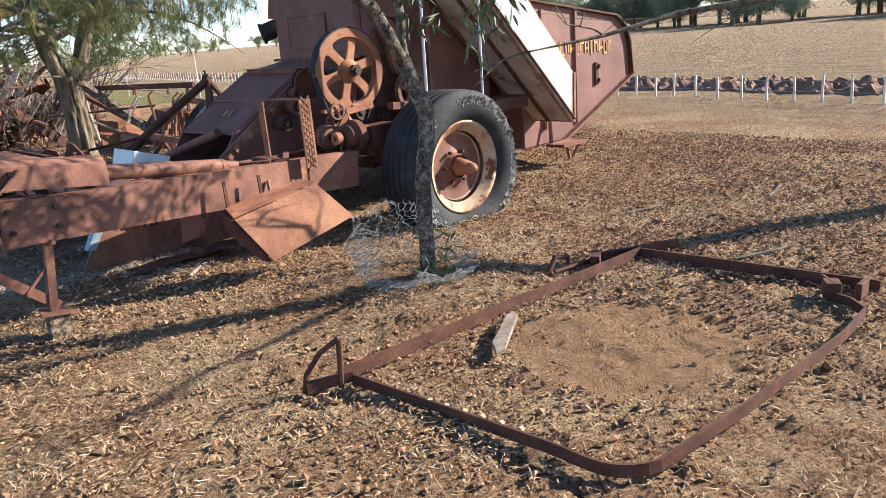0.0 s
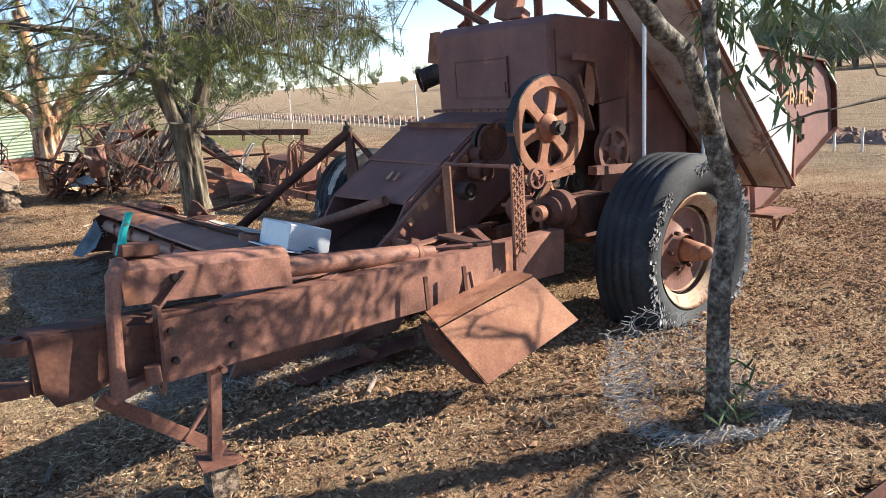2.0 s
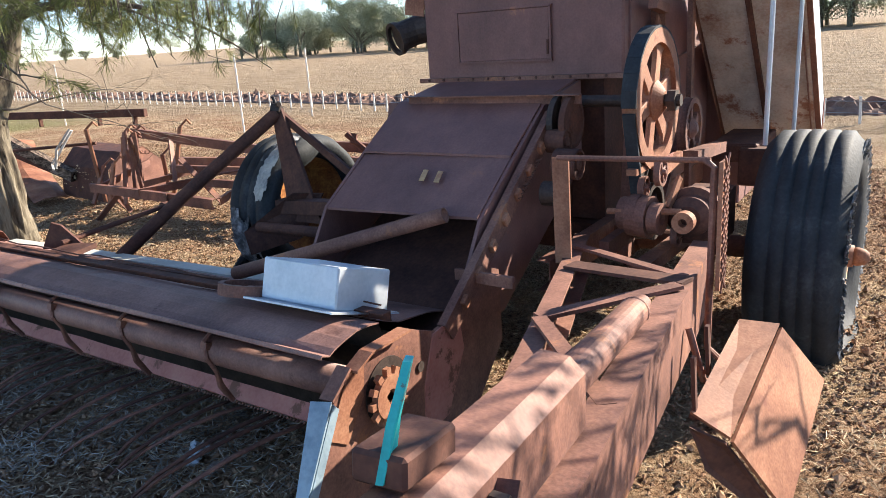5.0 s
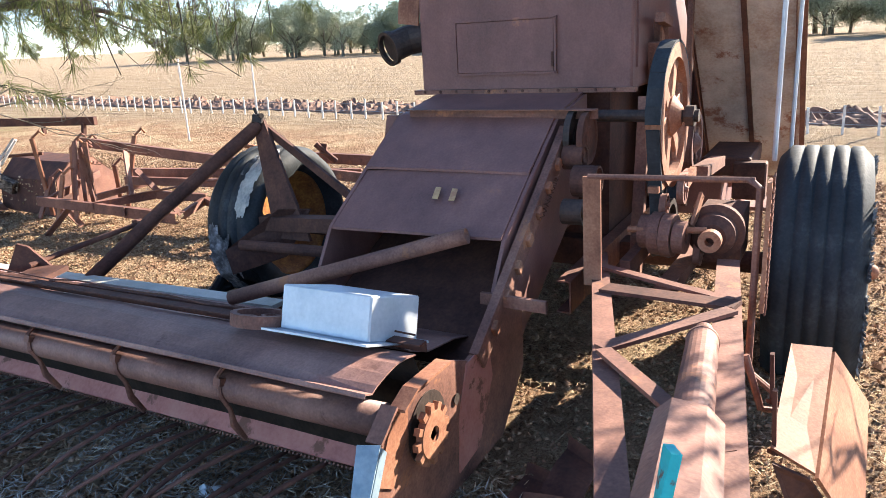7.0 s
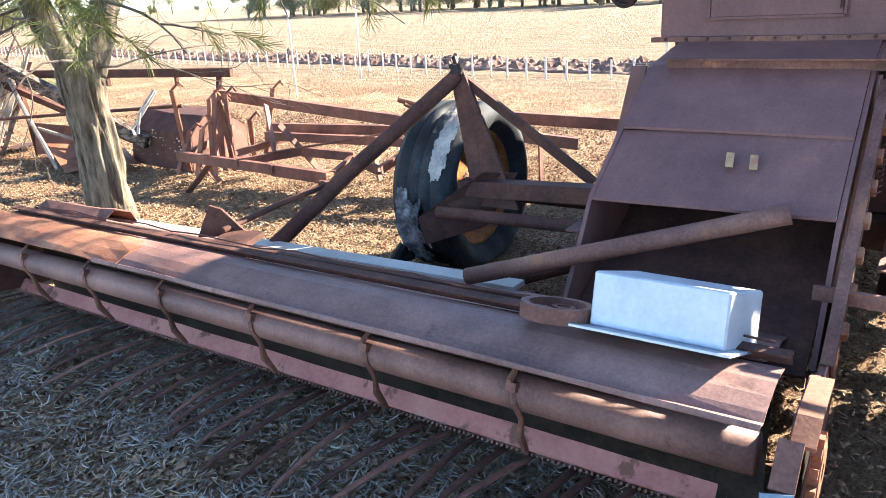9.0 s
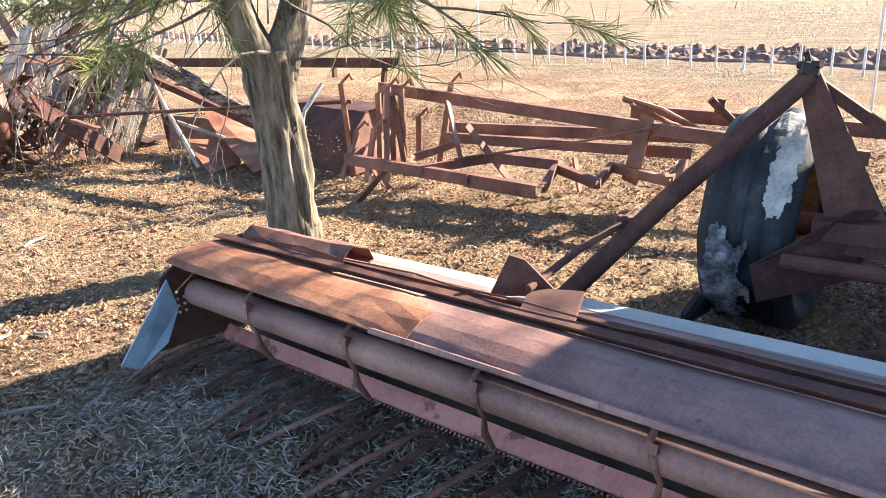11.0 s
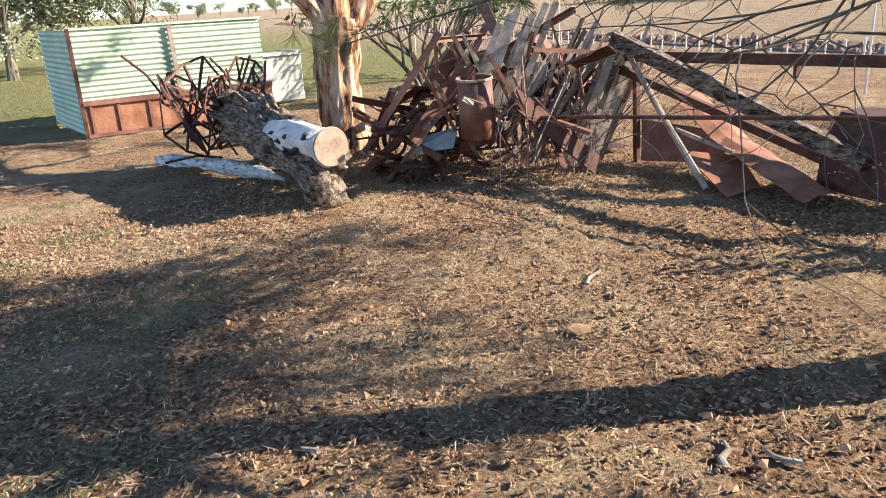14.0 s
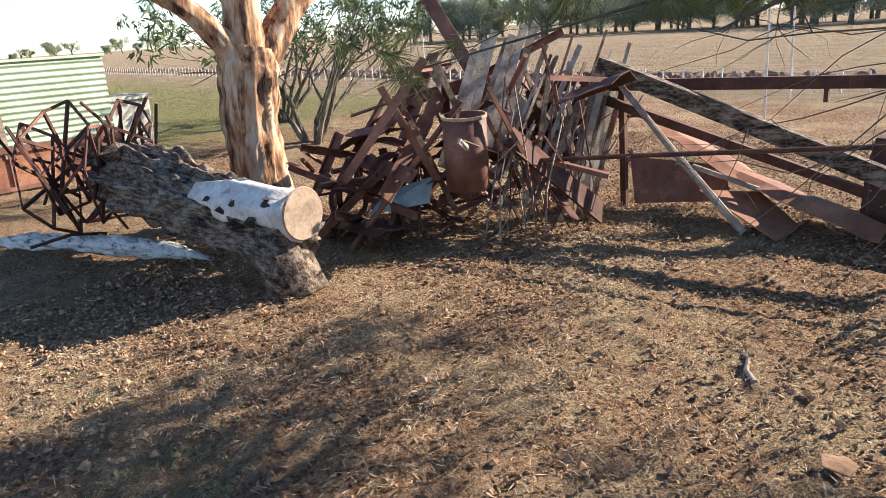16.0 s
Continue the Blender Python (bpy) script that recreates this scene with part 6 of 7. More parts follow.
def build_bank():
    rnd = random.Random(6)
    v, f = [], []
    ys, n = np.arange(-30, 85, 0.09), 17
    for y in ys:
        for j in range(n):
            u = j / (n - 1)
            x = fence_x(y) + 0.9 + u * 1.6
            h = 0.22 * math.sin(math.pi * u) ** 0.8
            q = Vector((x * 2.2, y * 2.2, 0))
            h *= 0.62 + 0.6 * noise.noise(q) + 0.7 * noise.noise(q * 2.7) + 0.4 * noise.noise(q * 6)
            v.append((x + 0.05 * noise.noise(q * 3), y, max(h, 0) - (0.06 if j in (0, n - 1) else 0)))
    for i in range(len(ys) - 1):
        for j in range(n - 1):
            a = i * n + j
            f.append((a, a + 1, a + n + 1, a + n))
    me = bpy.data.meshes.new("earth_bank")
    me.from_pydata(v, [], f)
    me.materials.append(EARTH_DARK)
    tagged(new("earth_bank", me), "low bank of dark turned earth along the paddock", "earth bank", kind="structure")


build_fence()
build_bank()


# ---- cultivator frame ----
cu = thing("cultivator_frame", "rusted old cultivator frame of stepped steel bars on straw", "cultivator", at=(5.3, 10.2, 0))
for p, q, w, h in (((4.75, 11.55, 0.33), (4.74, 10.26, 0.3), 0.05, 0.09), ((4.76, 10.3, 0.29), (4.86, 9.75, 0.24), 0.06, 0.1), ((5.56, 11.85, 0.8), (5.62, 9.3, 0.6), 0.05, 0.1), ((5.62, 9.3, 0.6), (5.66, 7.8, 0.5), 0.05, 0.09),
                   ((4.72, 10.7, 0.33), (5.2, 10.35, 0.36), 0.04, 0.07), ((5.2, 10.35, 0.36), (5.35, 9.85, 0.32), 0.05, 0.08), ((4.9, 9.72, 0.26), (5.33, 9.86, 0.3), 0.04, 0.07), ((5.33, 9.86, 0.3), (5.17, 9.43, 0.26), 0.05, 0.07), ((5.17, 9.43, 0.26), (5.6, 9.53, 0.28), 0.04, 0.07), ((5.6, 9.53, 0.28), (5.45, 9.0, 0.26), 0.05, 0.07), ((5.45, 9.0, 0.26), (6.0, 9.1, 0.28), 0.04, 0.07),
                   ((5.3, 10.9, 0.46), (5.85, 9.0, 0.38), 0.05, 0.08), ((5.5, 11.0, 0.5), (6.2, 8.6, 0.45), 0.05, 0.09), ((6.1, 9.6, 0.62), (6.3, 7.7, 0.55), 0.05, 0.1), ((4.75, 11.5, 0.3), (5.6, 11.7, 0.45), 0.04, 0.07), ((5.0, 11.0, 0.34), (5.9, 10.8, 0.42), 0.04, 0.06)):
    part("frame_bar", channel(p, q, w, h, 0.009), RUST, cu)
up = part("upright", plate([(5.62, 9.18, 0.78), (5.66, 9.3, 0.76), (5.58, 9.42, 0.2), (5.52, 9.28, 0.18)], 0.02), RUST, cu)
part("lever", join(tube([(5.4, 9.35, 0.84), (5.6, 9.15, 0.74), (5.95, 8.8, 0.45)], 0.024, 8), tube([(5.42, 9.3, 0.8), (5.7, 9.1, 0.62), (5.8, 8.7, 0.42)], 0.018, 8)), RUST_BRIGHT, cu)
part("pivot", join(tube([(5.9, 8.9, 0.78), (6.0, 8.75, 0.6)], 0.03, 8), box((5.95, 8.85, 0.72), (0.06, 0.06, 0.1), 10, 20, 30)), RUST_DARK, cu)
part("draw_rod", tube([(4.95, 10.55, 0.38), (5.4, 9.7, 0.5), (5.6, 9.15, 0.62)], 0.011, 6), RUST, cu)
rnd = random.Random(12)
for i in range(11):
    x, y = 4.95 + rnd.uniform(-0.1, 0.75), 11.15 + rnd.uniform(-0.15, 0.75)
    top = 0.5 + rnd.uniform(0, 0.45)
    part("shank", join(beam((x, y, top), (x + rnd.uniform(-0.22, 0.1), y + rnd.uniform(-0.12, 0.12), 0.12), 0.02, 0.06, (0, 1, 0)), tube([(x, y, top), (x + 0.06, y - 0.05, top + 0.07), (x + 0.14, y, top + 0.02)], 0.014, 6)), RUST if i % 3 else RUST_BRIGHT, cu, bevel=0.003)
for i, (a, b) in enumerate((((4.85, 11.4, 0.3), (5.0, 11.3, 0.02)), ((4.78, 11.1, 0.3), (4.6, 11.3, 0.02)), ((5.2, 10.6, 0.6), (5.45, 10.35, 0.1)), ((5.35, 10.9, 0.75), (5.1, 10.6, 0.35)), ((5.7, 9.9, 0.3), (5.7, 9.85, 0.02)), ((6.2, 8.4, 0.4), (6.22, 8.4, 0.0)))):
    part("foot", beam(a, b, 0.06, 0.016, (0, 1, 0)), RUST, cu)
part("coil_spring", tube([(5.2 + 0.02 * math.cos(i), 11.55 - i * 0.01, 0.65 + 0.02 * math.sin(i)) for i in range(46)], 0.004, 4), RUST_DARK, cu)
part("loop_hook", tube([(4.6, 11.9, 0.55), (4.62, 11.85, 0.75), (4.75, 11.75, 0.95), (4.8, 11.8, 0.93), (4.72, 11.95, 0.72), (4.65, 12.05, 0.58), (4.6, 11.95, 0.53)], 0.014, 6), WOOD_PALE, cu)
# rusty perforated drum bin behind it
bin_ = thing("perforated_bin", "dark rusted perforated sheet bin tipped on its side", "bin", at=(5.3, 12.6, 0))
part("shell", strip_sheet([(-0.35, 0.05), (-0.3, 0.42), (-0.1, 0.6), (0.2, 0.62), (0.45, 0.4)], (5.25, 11.9, 0), (5.4, 13.1, 0), 0.01, 8, 0.02), RUST_DARK, bin_)
part("end_sheet", plate([(4.92, 11.9, 0.05), (4.97, 11.9, 0.42), (5.15, 11.9, 0.6), (5.45, 11.9, 0.62), (5.7, 11.9, 0.4), (5.7, 11.9, 0.05)], 0.01, (0, 1, 0)), RUST, bin_)
dots = Buf()
for i in range(60):
    dots.rock((5.0 + rnd.uniform(-0.1, 0.02), 11.95 + rnd.uniform(0, 1.1), 0.15 + rnd.uniform(0, 0.3)), rnd.uniform(0.008, 0.018), rnd)
tagged(dots.part("holes", STRAW, bin_), kind="stuff")
bin_.location.x += 0.25

# ---- scrap heap ----
heap = thing("scrap_heap", "tangled heap of rusty farm scrap and grey timber", "scrap heap", at=(4.4, 15.0, 0))
rnd = random.Random(42)
part("rail_beam", beam((5.64, 11.65, 1.02), (5.0, 15.7, 1.02), 0.05, 0.09), RUST_DARK, heap, "long dark steel rail")
for y in (12.4, 13.4):
    part("rail_hanger", beam((5.53 - (y - 12.4) * 0.16, y, 1.0), (5.53 - (y - 12.4) * 0.16, y, 0.88), 0.03, 0.04), RUST_DARK, heap)
part("rail_leg", beam((5.6, 11.8, 1.0), (5.55, 11.95, 0.0), 0.04, 0.04, (0, 1, 0)), RUST_DARK, heap)
part("rail_leg", beam((5.15, 14.9, 1.0), (5.2, 14.9, 0.0), 0.05, 0.05, (0, 1, 0)), RUST_DARK, heap)
part("timber_beam", beam((4.95, 15.0, 1.2), (5.25, 12.7, 0.3), 0.1, 0.13), BARK_LOG, heap, "heavy dark weathered timber beam")
part("angle_beam", channel((5.0, 15.1, 0.95), (5.5, 12.9, 0.15), 0.07, 0.07, 0.008, (0, 0, 1), "L"), RUST_DARK, heap)
part("leaning_pole", tube([(5.0, 14.85, 1.05), (4.86, 14.3, 0.55), (4.74, 13.7, 0.02)], [0.022, 0.026, 0.028], 8, True, 0.2), WOOD_GREY, heap, "pale leaning pole")
part("short_pole", tube([(4.86, 14.15, 0.45), (5.15, 13.75, 0.25)], 0.02, 8), WOOD_GREY, heap)
part("long_rod", tube([(3.98, 15.0, 0.58), (4.18, 14.28, 0.63), (4.62, 12.7, 0.72), (4.93, 11.6, 0.78)], 0.017, 8), RUST_DARK, heap, "long rusty rod")
part("rod_knot", join(*[beam((4.18, 14.28, 0.63), (4.18 + 0.05 * math.cos(a), 14.3, 0.63 + 0.05 * math.sin(a)), 0.012, 0.012) for a in (0.3, 1.2, 2.1, 3.2, 4.1, 5.2)]), RUST, heap)
part("rust_sheet", strip_sheet([(-0.22, 0.0), (-0.08, 0.03), (0.08, 0.02), (0.22, -0.02)], (5.75, 14.8, 0.62), (5.4, 13.95, 0.3), 0.006, 8, 0.03), RUST_BRIGHT, heap, "long curling sheet of orange-rusted steel")
part("rust_sheet", strip_sheet([(-0.22, 0.0), (-0.08, 0.04), (0.08, 0.03), (0.22, -0.02)], (5.4, 13.97, 0.3), (5.0, 12.85, 0.06), 0.006, 10, 0.03), RUST_BRIGHT, heap, "long curling sheet of orange-rusted steel")
part("rust_sheet", plate([(4.88, 14.1, 0.27), (5.3, 13.8, 0.2), (5.05, 13.42, 0.04), (4.68, 13.45, 0.01)], 0.008), RUST_BRIGHT, heap, "flat orange-rusted sheet")
part("dark_sheet", plate([(5.1, 14.75, 0.05), (5.5, 14.1, 0.05), (5.6, 14.2, 0.32), (5.2, 14.85, 0.42)], 0.01), RUST, heap)
part("slant_plate", plate([(3.7, 15.0, 0.75), (3.85, 15.05, 0.85), (4.5, 14.7, 0.2), (4.4, 14.65, 0.05)], 0.02), RUST_DARK, heap, "dark slanting steel plate")
# two slatted timber panels leaning over, and loose boards between them
for i in range(9):
    f = Vector((4.2 + 0.075 * i, 14.9 + 0.012 * i + rnd.uniform(-0.015, 0.015), 0.07 + rnd.uniform(0, 0.05)))
    top = f + Vector((0.62 + rnd.uniform(-0.04, 0.04), 0.03 + rnd.uniform(-0.03, 0.03), 1.05 + rnd.uniform(-0.12, 0.06)))
    part("slat", beam(f, top, 0.045, 0.022, (-0.5, -0.8, 0.3)), WOOD_PALE_SLAT if i % 4 else WOOD_SLAT, heap)
part("slat_batten", beam((4.35, 14.95, 0.36), (5.02, 15.05, 0.33), 0.03, 0.05), WOOD_SLAT, heap)
part("slat_batten", beam((4.7, 14.97, 0.92), (5.34, 15.07, 0.88), 0.03, 0.05), WOOD_SLAT, heap)
for i in range(7):
    f = Vector((3.55 + 0.075 * i, 15.5 - 0.03 * i, 0.62 + rnd.uniform(-0.08, 0.05)))
    top = f + Vector((0.5 + rnd.uniform(-0.05, 0.05), 0.0, 0.86 + rnd.uniform(-0.1, 0.1)))
    part("slat", beam(f, top, 0.06, 0.022, (-0.5, -0.8, 0.3)), WOOD_PALE_SLAT if i % 3 else WOOD_GREY, heap)
for i in range(52):
    x0, y0 = 4.0 + rnd.uniform(-0.35, 0.95), 15.15 + rnd.uniform(-0.2, 0.6)
    a = rnd.choice((-0.45, 0.5, 0.6))
    part("slat", beam((x0, y0, 0.15 + rnd.uniform(0, 0.4)), (x0 + a + rnd.uniform(-0.15, 0.15), y0 + rnd.uniform(-0.2, 0.1), rnd.uniform(0.75, 1.5)), rnd.uniform(0.015, 0.045), 0.018, (-0.5, -0.8, 0.3)), (WOOD_SLAT, WOOD_PALE_SLAT, RUST)[i % 3], heap)
# bars, rods and bent sheet in the tangle
for i in range(215):
    c = Vector((rnd.uniform(3.0, 5.3), rnd.uniform(14.3, 16.6), 0))
    if c.x > 4.4 and c.y > 16.0 or c.x < 4.05 and c.y < 15.5 or c.x > 4.15 and c.y < 15.2:
        continue
    top = 1.6 - 0.55 * abs(c.x - 4.1) - 0.35 * abs(c.y - 15.4)
    z = rnd.uniform(0.06, max(top, 0.25))
    d = Vector((rnd.gauss(0, 1), rnd.gauss(0, 0.8), rnd.gauss(0, 0.9))).normalized() * rnd.uniform(0.18, 0.6)
    a, b = c + Vector((0, 0, z)) - d, c + Vector((0, 0, z)) + d
    a.z, b.z = max(a.z, 0.01), max(b.z, 0.01)
    k = i % 6
    if k < 2:
        part("scrap_bar", channel(a, b, rnd.uniform(0.03, 0.06), rnd.uniform(0.03, 0.07), 0.007, (0, 0, 1), "L"), RUST if k else RUST_DARK, heap)
    elif k < 4:
        m = (a + b) / 2 + Vector((rnd.gauss(0, 0.06), rnd.gauss(0, 0.06), rnd.gauss(0, 0.06)))
        m.z = max(m.z, 0.01)
        part("scrap_rod", tube([a, m, b], rnd.uniform(0.008, 0.022), 6), RUST if k == 2 else RUST_DARK, heap)
    elif k == 4:
        part("scrap_strip", beam(a, b, rnd.uniform(0.06, 0.14), 0.006, (rnd.gauss(0, 1), rnd.gauss(0, 1), 1)), RUST, heap)
    else:
        part("scrap_sheet", strip_sheet([(-0.16, 0), (-0.05, rnd.uniform(-0.06, 0.06)), (0.08, rnd.uniform(-0.05, 0.08)), (0.18, 0)], c + Vector((0, -0.2, z)), c + Vector((rnd.uniform(-0.2, 0.2), 0.25, z * rnd.uniform(0.5, 1))), 0.006, 4, 0.03), RUST_DARK, heap)
for i in range(7):
    c = (3.05 + 0.17 * i + rnd.uniform(-0.1, 0.1), 16.05 + rnd.uniform(-0.25, 0.2), 0.28 + rnd.uniform(0, 0.25))
    r = rnd.uniform(0.13, 0.26)
    part("scrap_wheel", lathe([(-0.018, r - 0.03), (-0.018, r), (0.018, r), (0.018, r - 0.03)], c, (rnd.gauss(0, 0.5), rnd.gauss(0.8, 0.3), rnd.gauss(0, 0.4)), 20), RUST_DARK, heap)
part("white_panel", plate([(4.25, 15.55, 0.65), (4.5, 15.4, 0.6), (4.55, 15.35, 0.85), (4.42, 15.42, 1.02), (4.3, 15.5, 1.0)], 0.02), WHITE_METAL, heap, "white enamel panel")
part("white_panel", plate([(3.15, 15.9, 0.25), (3.5, 15.6, 0.3), (3.55, 15.58, 0.5), (3.3, 15.85, 0.4)], 0.015), BLUE_STEEL, heap)
part("leaning_rod", tube([(3.56, 15.28, 1.06), (3.26, 15.6, 0.54), (2.94, 15.92, 0.01)], 0.02, 8), RUST, heap, "long rusty rod leaning out of the heap")
for i in range(30):
    c = Vector((rnd.uniform(3.5, 4.7), rnd.uniform(14.7, 15.4), 0.05))
    part("scrap_stalk", tube([c, c + Vector((rnd.gauss(0, 0.15), rnd.gauss(0, 0.1), rnd.uniform(0.25, 0.6))), c + Vector((rnd.gauss(0, 0.3), rnd.gauss(0, 0.2), rnd.uniform(0.6, 1.2)))], 0.006, 4), WOOD_GREY if i % 2 else RUST, heap)
drum = thing("rusty_drum", "rusty pink-brown steel drum hanging in the scrap heap", "drum", at=(3.5, 15.2, 0.4))
part("drum_wall", pipe((3.52, 15.22, 0.45), (3.49, 15.2, 0.97), 0.155, 0.008, 28), RUST, drum, smooth=True)
part("drum_floor", lathe([(0, 0.001), (0, 0.15), (0.01, 0.15), (0.01, 0.001)], (3.52, 15.22, 0.46), (-0.06, -0.04, 1), 24, False), RUST_DARK, drum)
part("drum_rim", lathe([(-0.01, 0.15), (-0.01, 0.163), (0.01, 0.163), (0.01, 0.15)], (3.49, 15.2, 0.965), (-0.06, -0.04, 1), 24), CREAM, drum)
part("drum_spigot", tube([(3.52, 15.22, 0.455), (3.522, 15.222, 0.38)], 0.07, 12), RUST_DARK, drum)

# ---- spiked reel, logs, stock tank ----
reel = thing("spiked_reel", "tangle of rusty spoked reels standing on shaded dirt", "reel", at=(1.7, 17.3, 0))
rnd = random.Random(9)
for i in range(8):
    c = Vector((1.35 + i * 0.12, 17.15 + rnd.uniform(-0.25, 0.25), 0.5 + rnd.uniform(-0.1, 0.3)))
    ax = Vector((rnd.gauss(0.6, 0.4), rnd.gauss(-0.8, 0.3), rnd.gauss(0, 0.4))).normalized()
    d, s, u = axes_for(ax)
    n = 8
    pts = []
    for k in range(n):
        a = 2 * math.pi * k / n + i
        q = c + (s * math.cos(a) + u * math.sin(a)) * rnd.uniform(0.3, 0.52)
        q.z = max(q.z, 0.01)
        pts.append(q)
        part("reel_spoke", beam(c, q, 0.02, 0.026), RUST_DARK, reel)
    for k in range(n):
        part("reel_bar", beam(pts[k], pts[(k + 1) % n], 0.014, 0.022), RUST_DARK if k % 3 else RUST, reel)
for i in range(16):
    a = Vector((rnd.uniform(1.0, 2.3), 17.2 + rnd.uniform(-0.4, 0.4), rnd.uniform(0.02, 0.9)))
    b = a + Vector((rnd.gauss(0, 0.3), rnd.gauss(0, 0.3), rnd.gauss(0.1, 0.3)))
    b.z = max(b.z, 0.02)
    part("reel_prong", tube([a, (a + b) / 2 + Vector((0.02, 0, 0.04)), b], 0.013, 6), RUST_DARK, reel)

log = thing("fallen_log", "thick fallen log, bark grey, top stripped white, sawn end", "log", at=(2.0, 16.4, 0))
V = Vector
body = tube(*dense([V((2.17, 15.42, 0.4)), V((2.15, 15.6, 0.4)), V((2.12, 16.0, 0.44)), V((2.12, 16.6, 0.5)), V((2.14, 17.3, 0.58)), V((2.18, 18.0, 0.6))], [0.17, 0.2, 0.23, 0.25, 0.26, 0.23], 16), 90, True, 0.15, ridge=0.3)
part("log_trunk", body, BARK_LOG, log, smooth=True)
part("log_stub", tube([V((2.12, 15.43, 0.02)), V((2.11, 15.5, 0.2)), V((2.1, 15.65, 0.4))], [0.2, 0.17, 0.2], 18, True, 0.4), BARK_LOG, log, smooth=True)
part("bare_wood", tube([V((2.15, 15.36, 0.545)), V((2.12, 15.6, 0.545)), V((2.06, 15.9, 0.56)), V((2.0, 16.25, 0.585))], [0.16, 0.155, 0.165, 0.1], 36, True, 0.22), WOOD_PALE, log, "stripped bleached white wood", smooth=True)
part("sawn_end", lathe([(-0.004, 0.001), (-0.004, 0.158), (0.006, 0.165), (0.006, 0.001)], (2.156, 15.352, 0.545), (-0.12, 1, 0), 28, False), LOG_END, log, "sawn end grain")
for i in range(14):
    a, y = rnd.uniform(2.2, 3.9), rnd.uniform(15.45, 16.1)
    c = V((2.145 - (y - 15.4) * 0.16 + 0.176 * math.cos(a), y, 0.548 + 0.176 * math.sin(a)))
    k = Buf()
    k.rock(c, rnd.uniform(0.028, 0.05), rnd)
    k.part("dark_knot", GREASE_SHADE, log)
for i in range(5):
    k = Buf()
    k.rock((1.95 + rnd.uniform(0, 0.3), 17.4 + i * 0.22, 0.78 + rnd.uniform(-0.05, 0.06)), 0.12, rnd)
    k.part("burl", BARK_LOG, log)
wl_ = thing("bleached_log", "bleached white driftwood-like log lying in shade", "log", at=(1.5, 17.0, 0))
part("wood", tube(*dense([V((1.12, 17.95, 0.1)), V((1.25, 17.6, 0.12)), V((1.42, 17.2, 0.12)), V((1.6, 16.75, 0.12)), V((1.78, 16.3, 0.1)), V((1.9, 16.0, 0.05))], [0.03, 0.06, 0.055, 0.068, 0.055, 0.012], 10), 40, True, 0.5, ridge=0.35), WOOD_BLEACHED, wl_, smooth=True)

wl_.location += V((0.3, 0.56, 0))
reel.location += V((0.25, 0.7, 0.12))
tank = thing("corrugated_pen", "pale green corrugated iron pen with a rusty lower panel", "pen", at=(2.5, 21.8, 0))


def corrugated(p0, p1, z0, z1, pitch=0.076, depth=0.012, thick=0.003):
    """Sheet with level ribs between two plan points."""
    p0, p1 = Vector((*p0, 0)), Vector((*p1, 0))
    d = (p1 - p0).normalized()
    nrm = Vector((d.y, -d.x, 0))
    n = int((z1 - z0) / pitch * 6)
    bm = bmesh.new()
    rows = []
    for i in range(n + 1):
        z = z0 + (z1 - z0) * i / n
        o = nrm * depth * math.sin(2 * math.pi * (z - z0) / pitch)
        rows.append([bm.verts.new(p + o + nrm * s + Vector((0, 0, z))) for s in (0, -thick) for p in (p0, p1)])
    for a, b in zip(rows, rows[1:]):
        bm.faces.new((a[0], a[1], b[1], b[0]))
        bm.faces.new((a[2], b[2], b[3], a[3]))
        bm.faces.new((a[0], b[0], b[2], a[2]))
        bm.faces.new((a[1], a[3], b[3], b[1]))
    return bm


part("iron_sheet", corrugated((1.15, 21.5), (2.55, 21.55), 0.5, 1.5), CORRUGATED, tank)
part("iron_sheet", corrugated((2.5, 21.56), (3.9, 21.62), 0.45, 1.5), CORRUGATED, tank)
part("iron_sheet", corrugated((0.98, 23.6), (1.13, 21.52), 0.05, 1.5), CORRUGATED, tank)
part("iron_sheet", corrugated((3.9, 21.64), (3.8, 23.6), 0.05, 1.45), CORRUGATED, tank)
part("iron_sheet", corrugated((3.8, 23.62), (0.98, 23.62), 0.05, 1.45), CORRUGATED, tank)
part("corner_post", beam((1.14, 21.5, 0), (1.14, 21.5, 1.52), 0.05, 0.05, (0, 1, 0)), RUST_DARK, tank)
part("mid_post", beam((2.53, 21.5, 0.4), (2.5, 21.5, 1.5), 0.06, 0.03, (0, 1, 0)), WOOD_GREY, tank)
part("top_rail", beam((1.12, 21.5, 1.51), (3.92, 21.6, 1.51), 0.04, 0.03), CORRUGATED, tank)
part("rust_panel", box((2.55, 21.52, 0.27), (2.8, 0.03, 0.5)), RUST_BRIGHT, tank, "orange-rusted steel lower panel")
for x in (1.25, 1.62, 2.05, 2.55, 3.2, 3.85):
    part("panel_rib", box((x, 21.495, 0.27), (0.04, 0.03, 0.5)), RUST, tank)
part("panel_rail", box((2.55, 21.49, 0.5), (2.8, 0.05, 0.07)), RUST, tank)
part("panel_rail", box((2.55, 21.49, 0.04), (2.8, 0.05, 0.05)), RUST, tank)
blk = thing("concrete_trough", "pale concrete trough standing on grass", "trough", at=(4.7, 23.2, 0))
part("trough_body", box((4.7, 23.2, 0.42), (0.75, 0.6, 0.84)), CONCRETE, blk, bevel=0.03)
part("trough_lip", join(box((4.7, 22.9, 0.86), (0.8, 0.08, 0.06)), box((4.7, 23.5, 0.86), (0.8, 0.08, 0.06)), box((4.34, 23.2, 0.86), (0.08, 0.52, 0.06)), box((5.06, 23.2, 0.86), (0.08, 0.52, 0.06))), CONCRETE, blk)


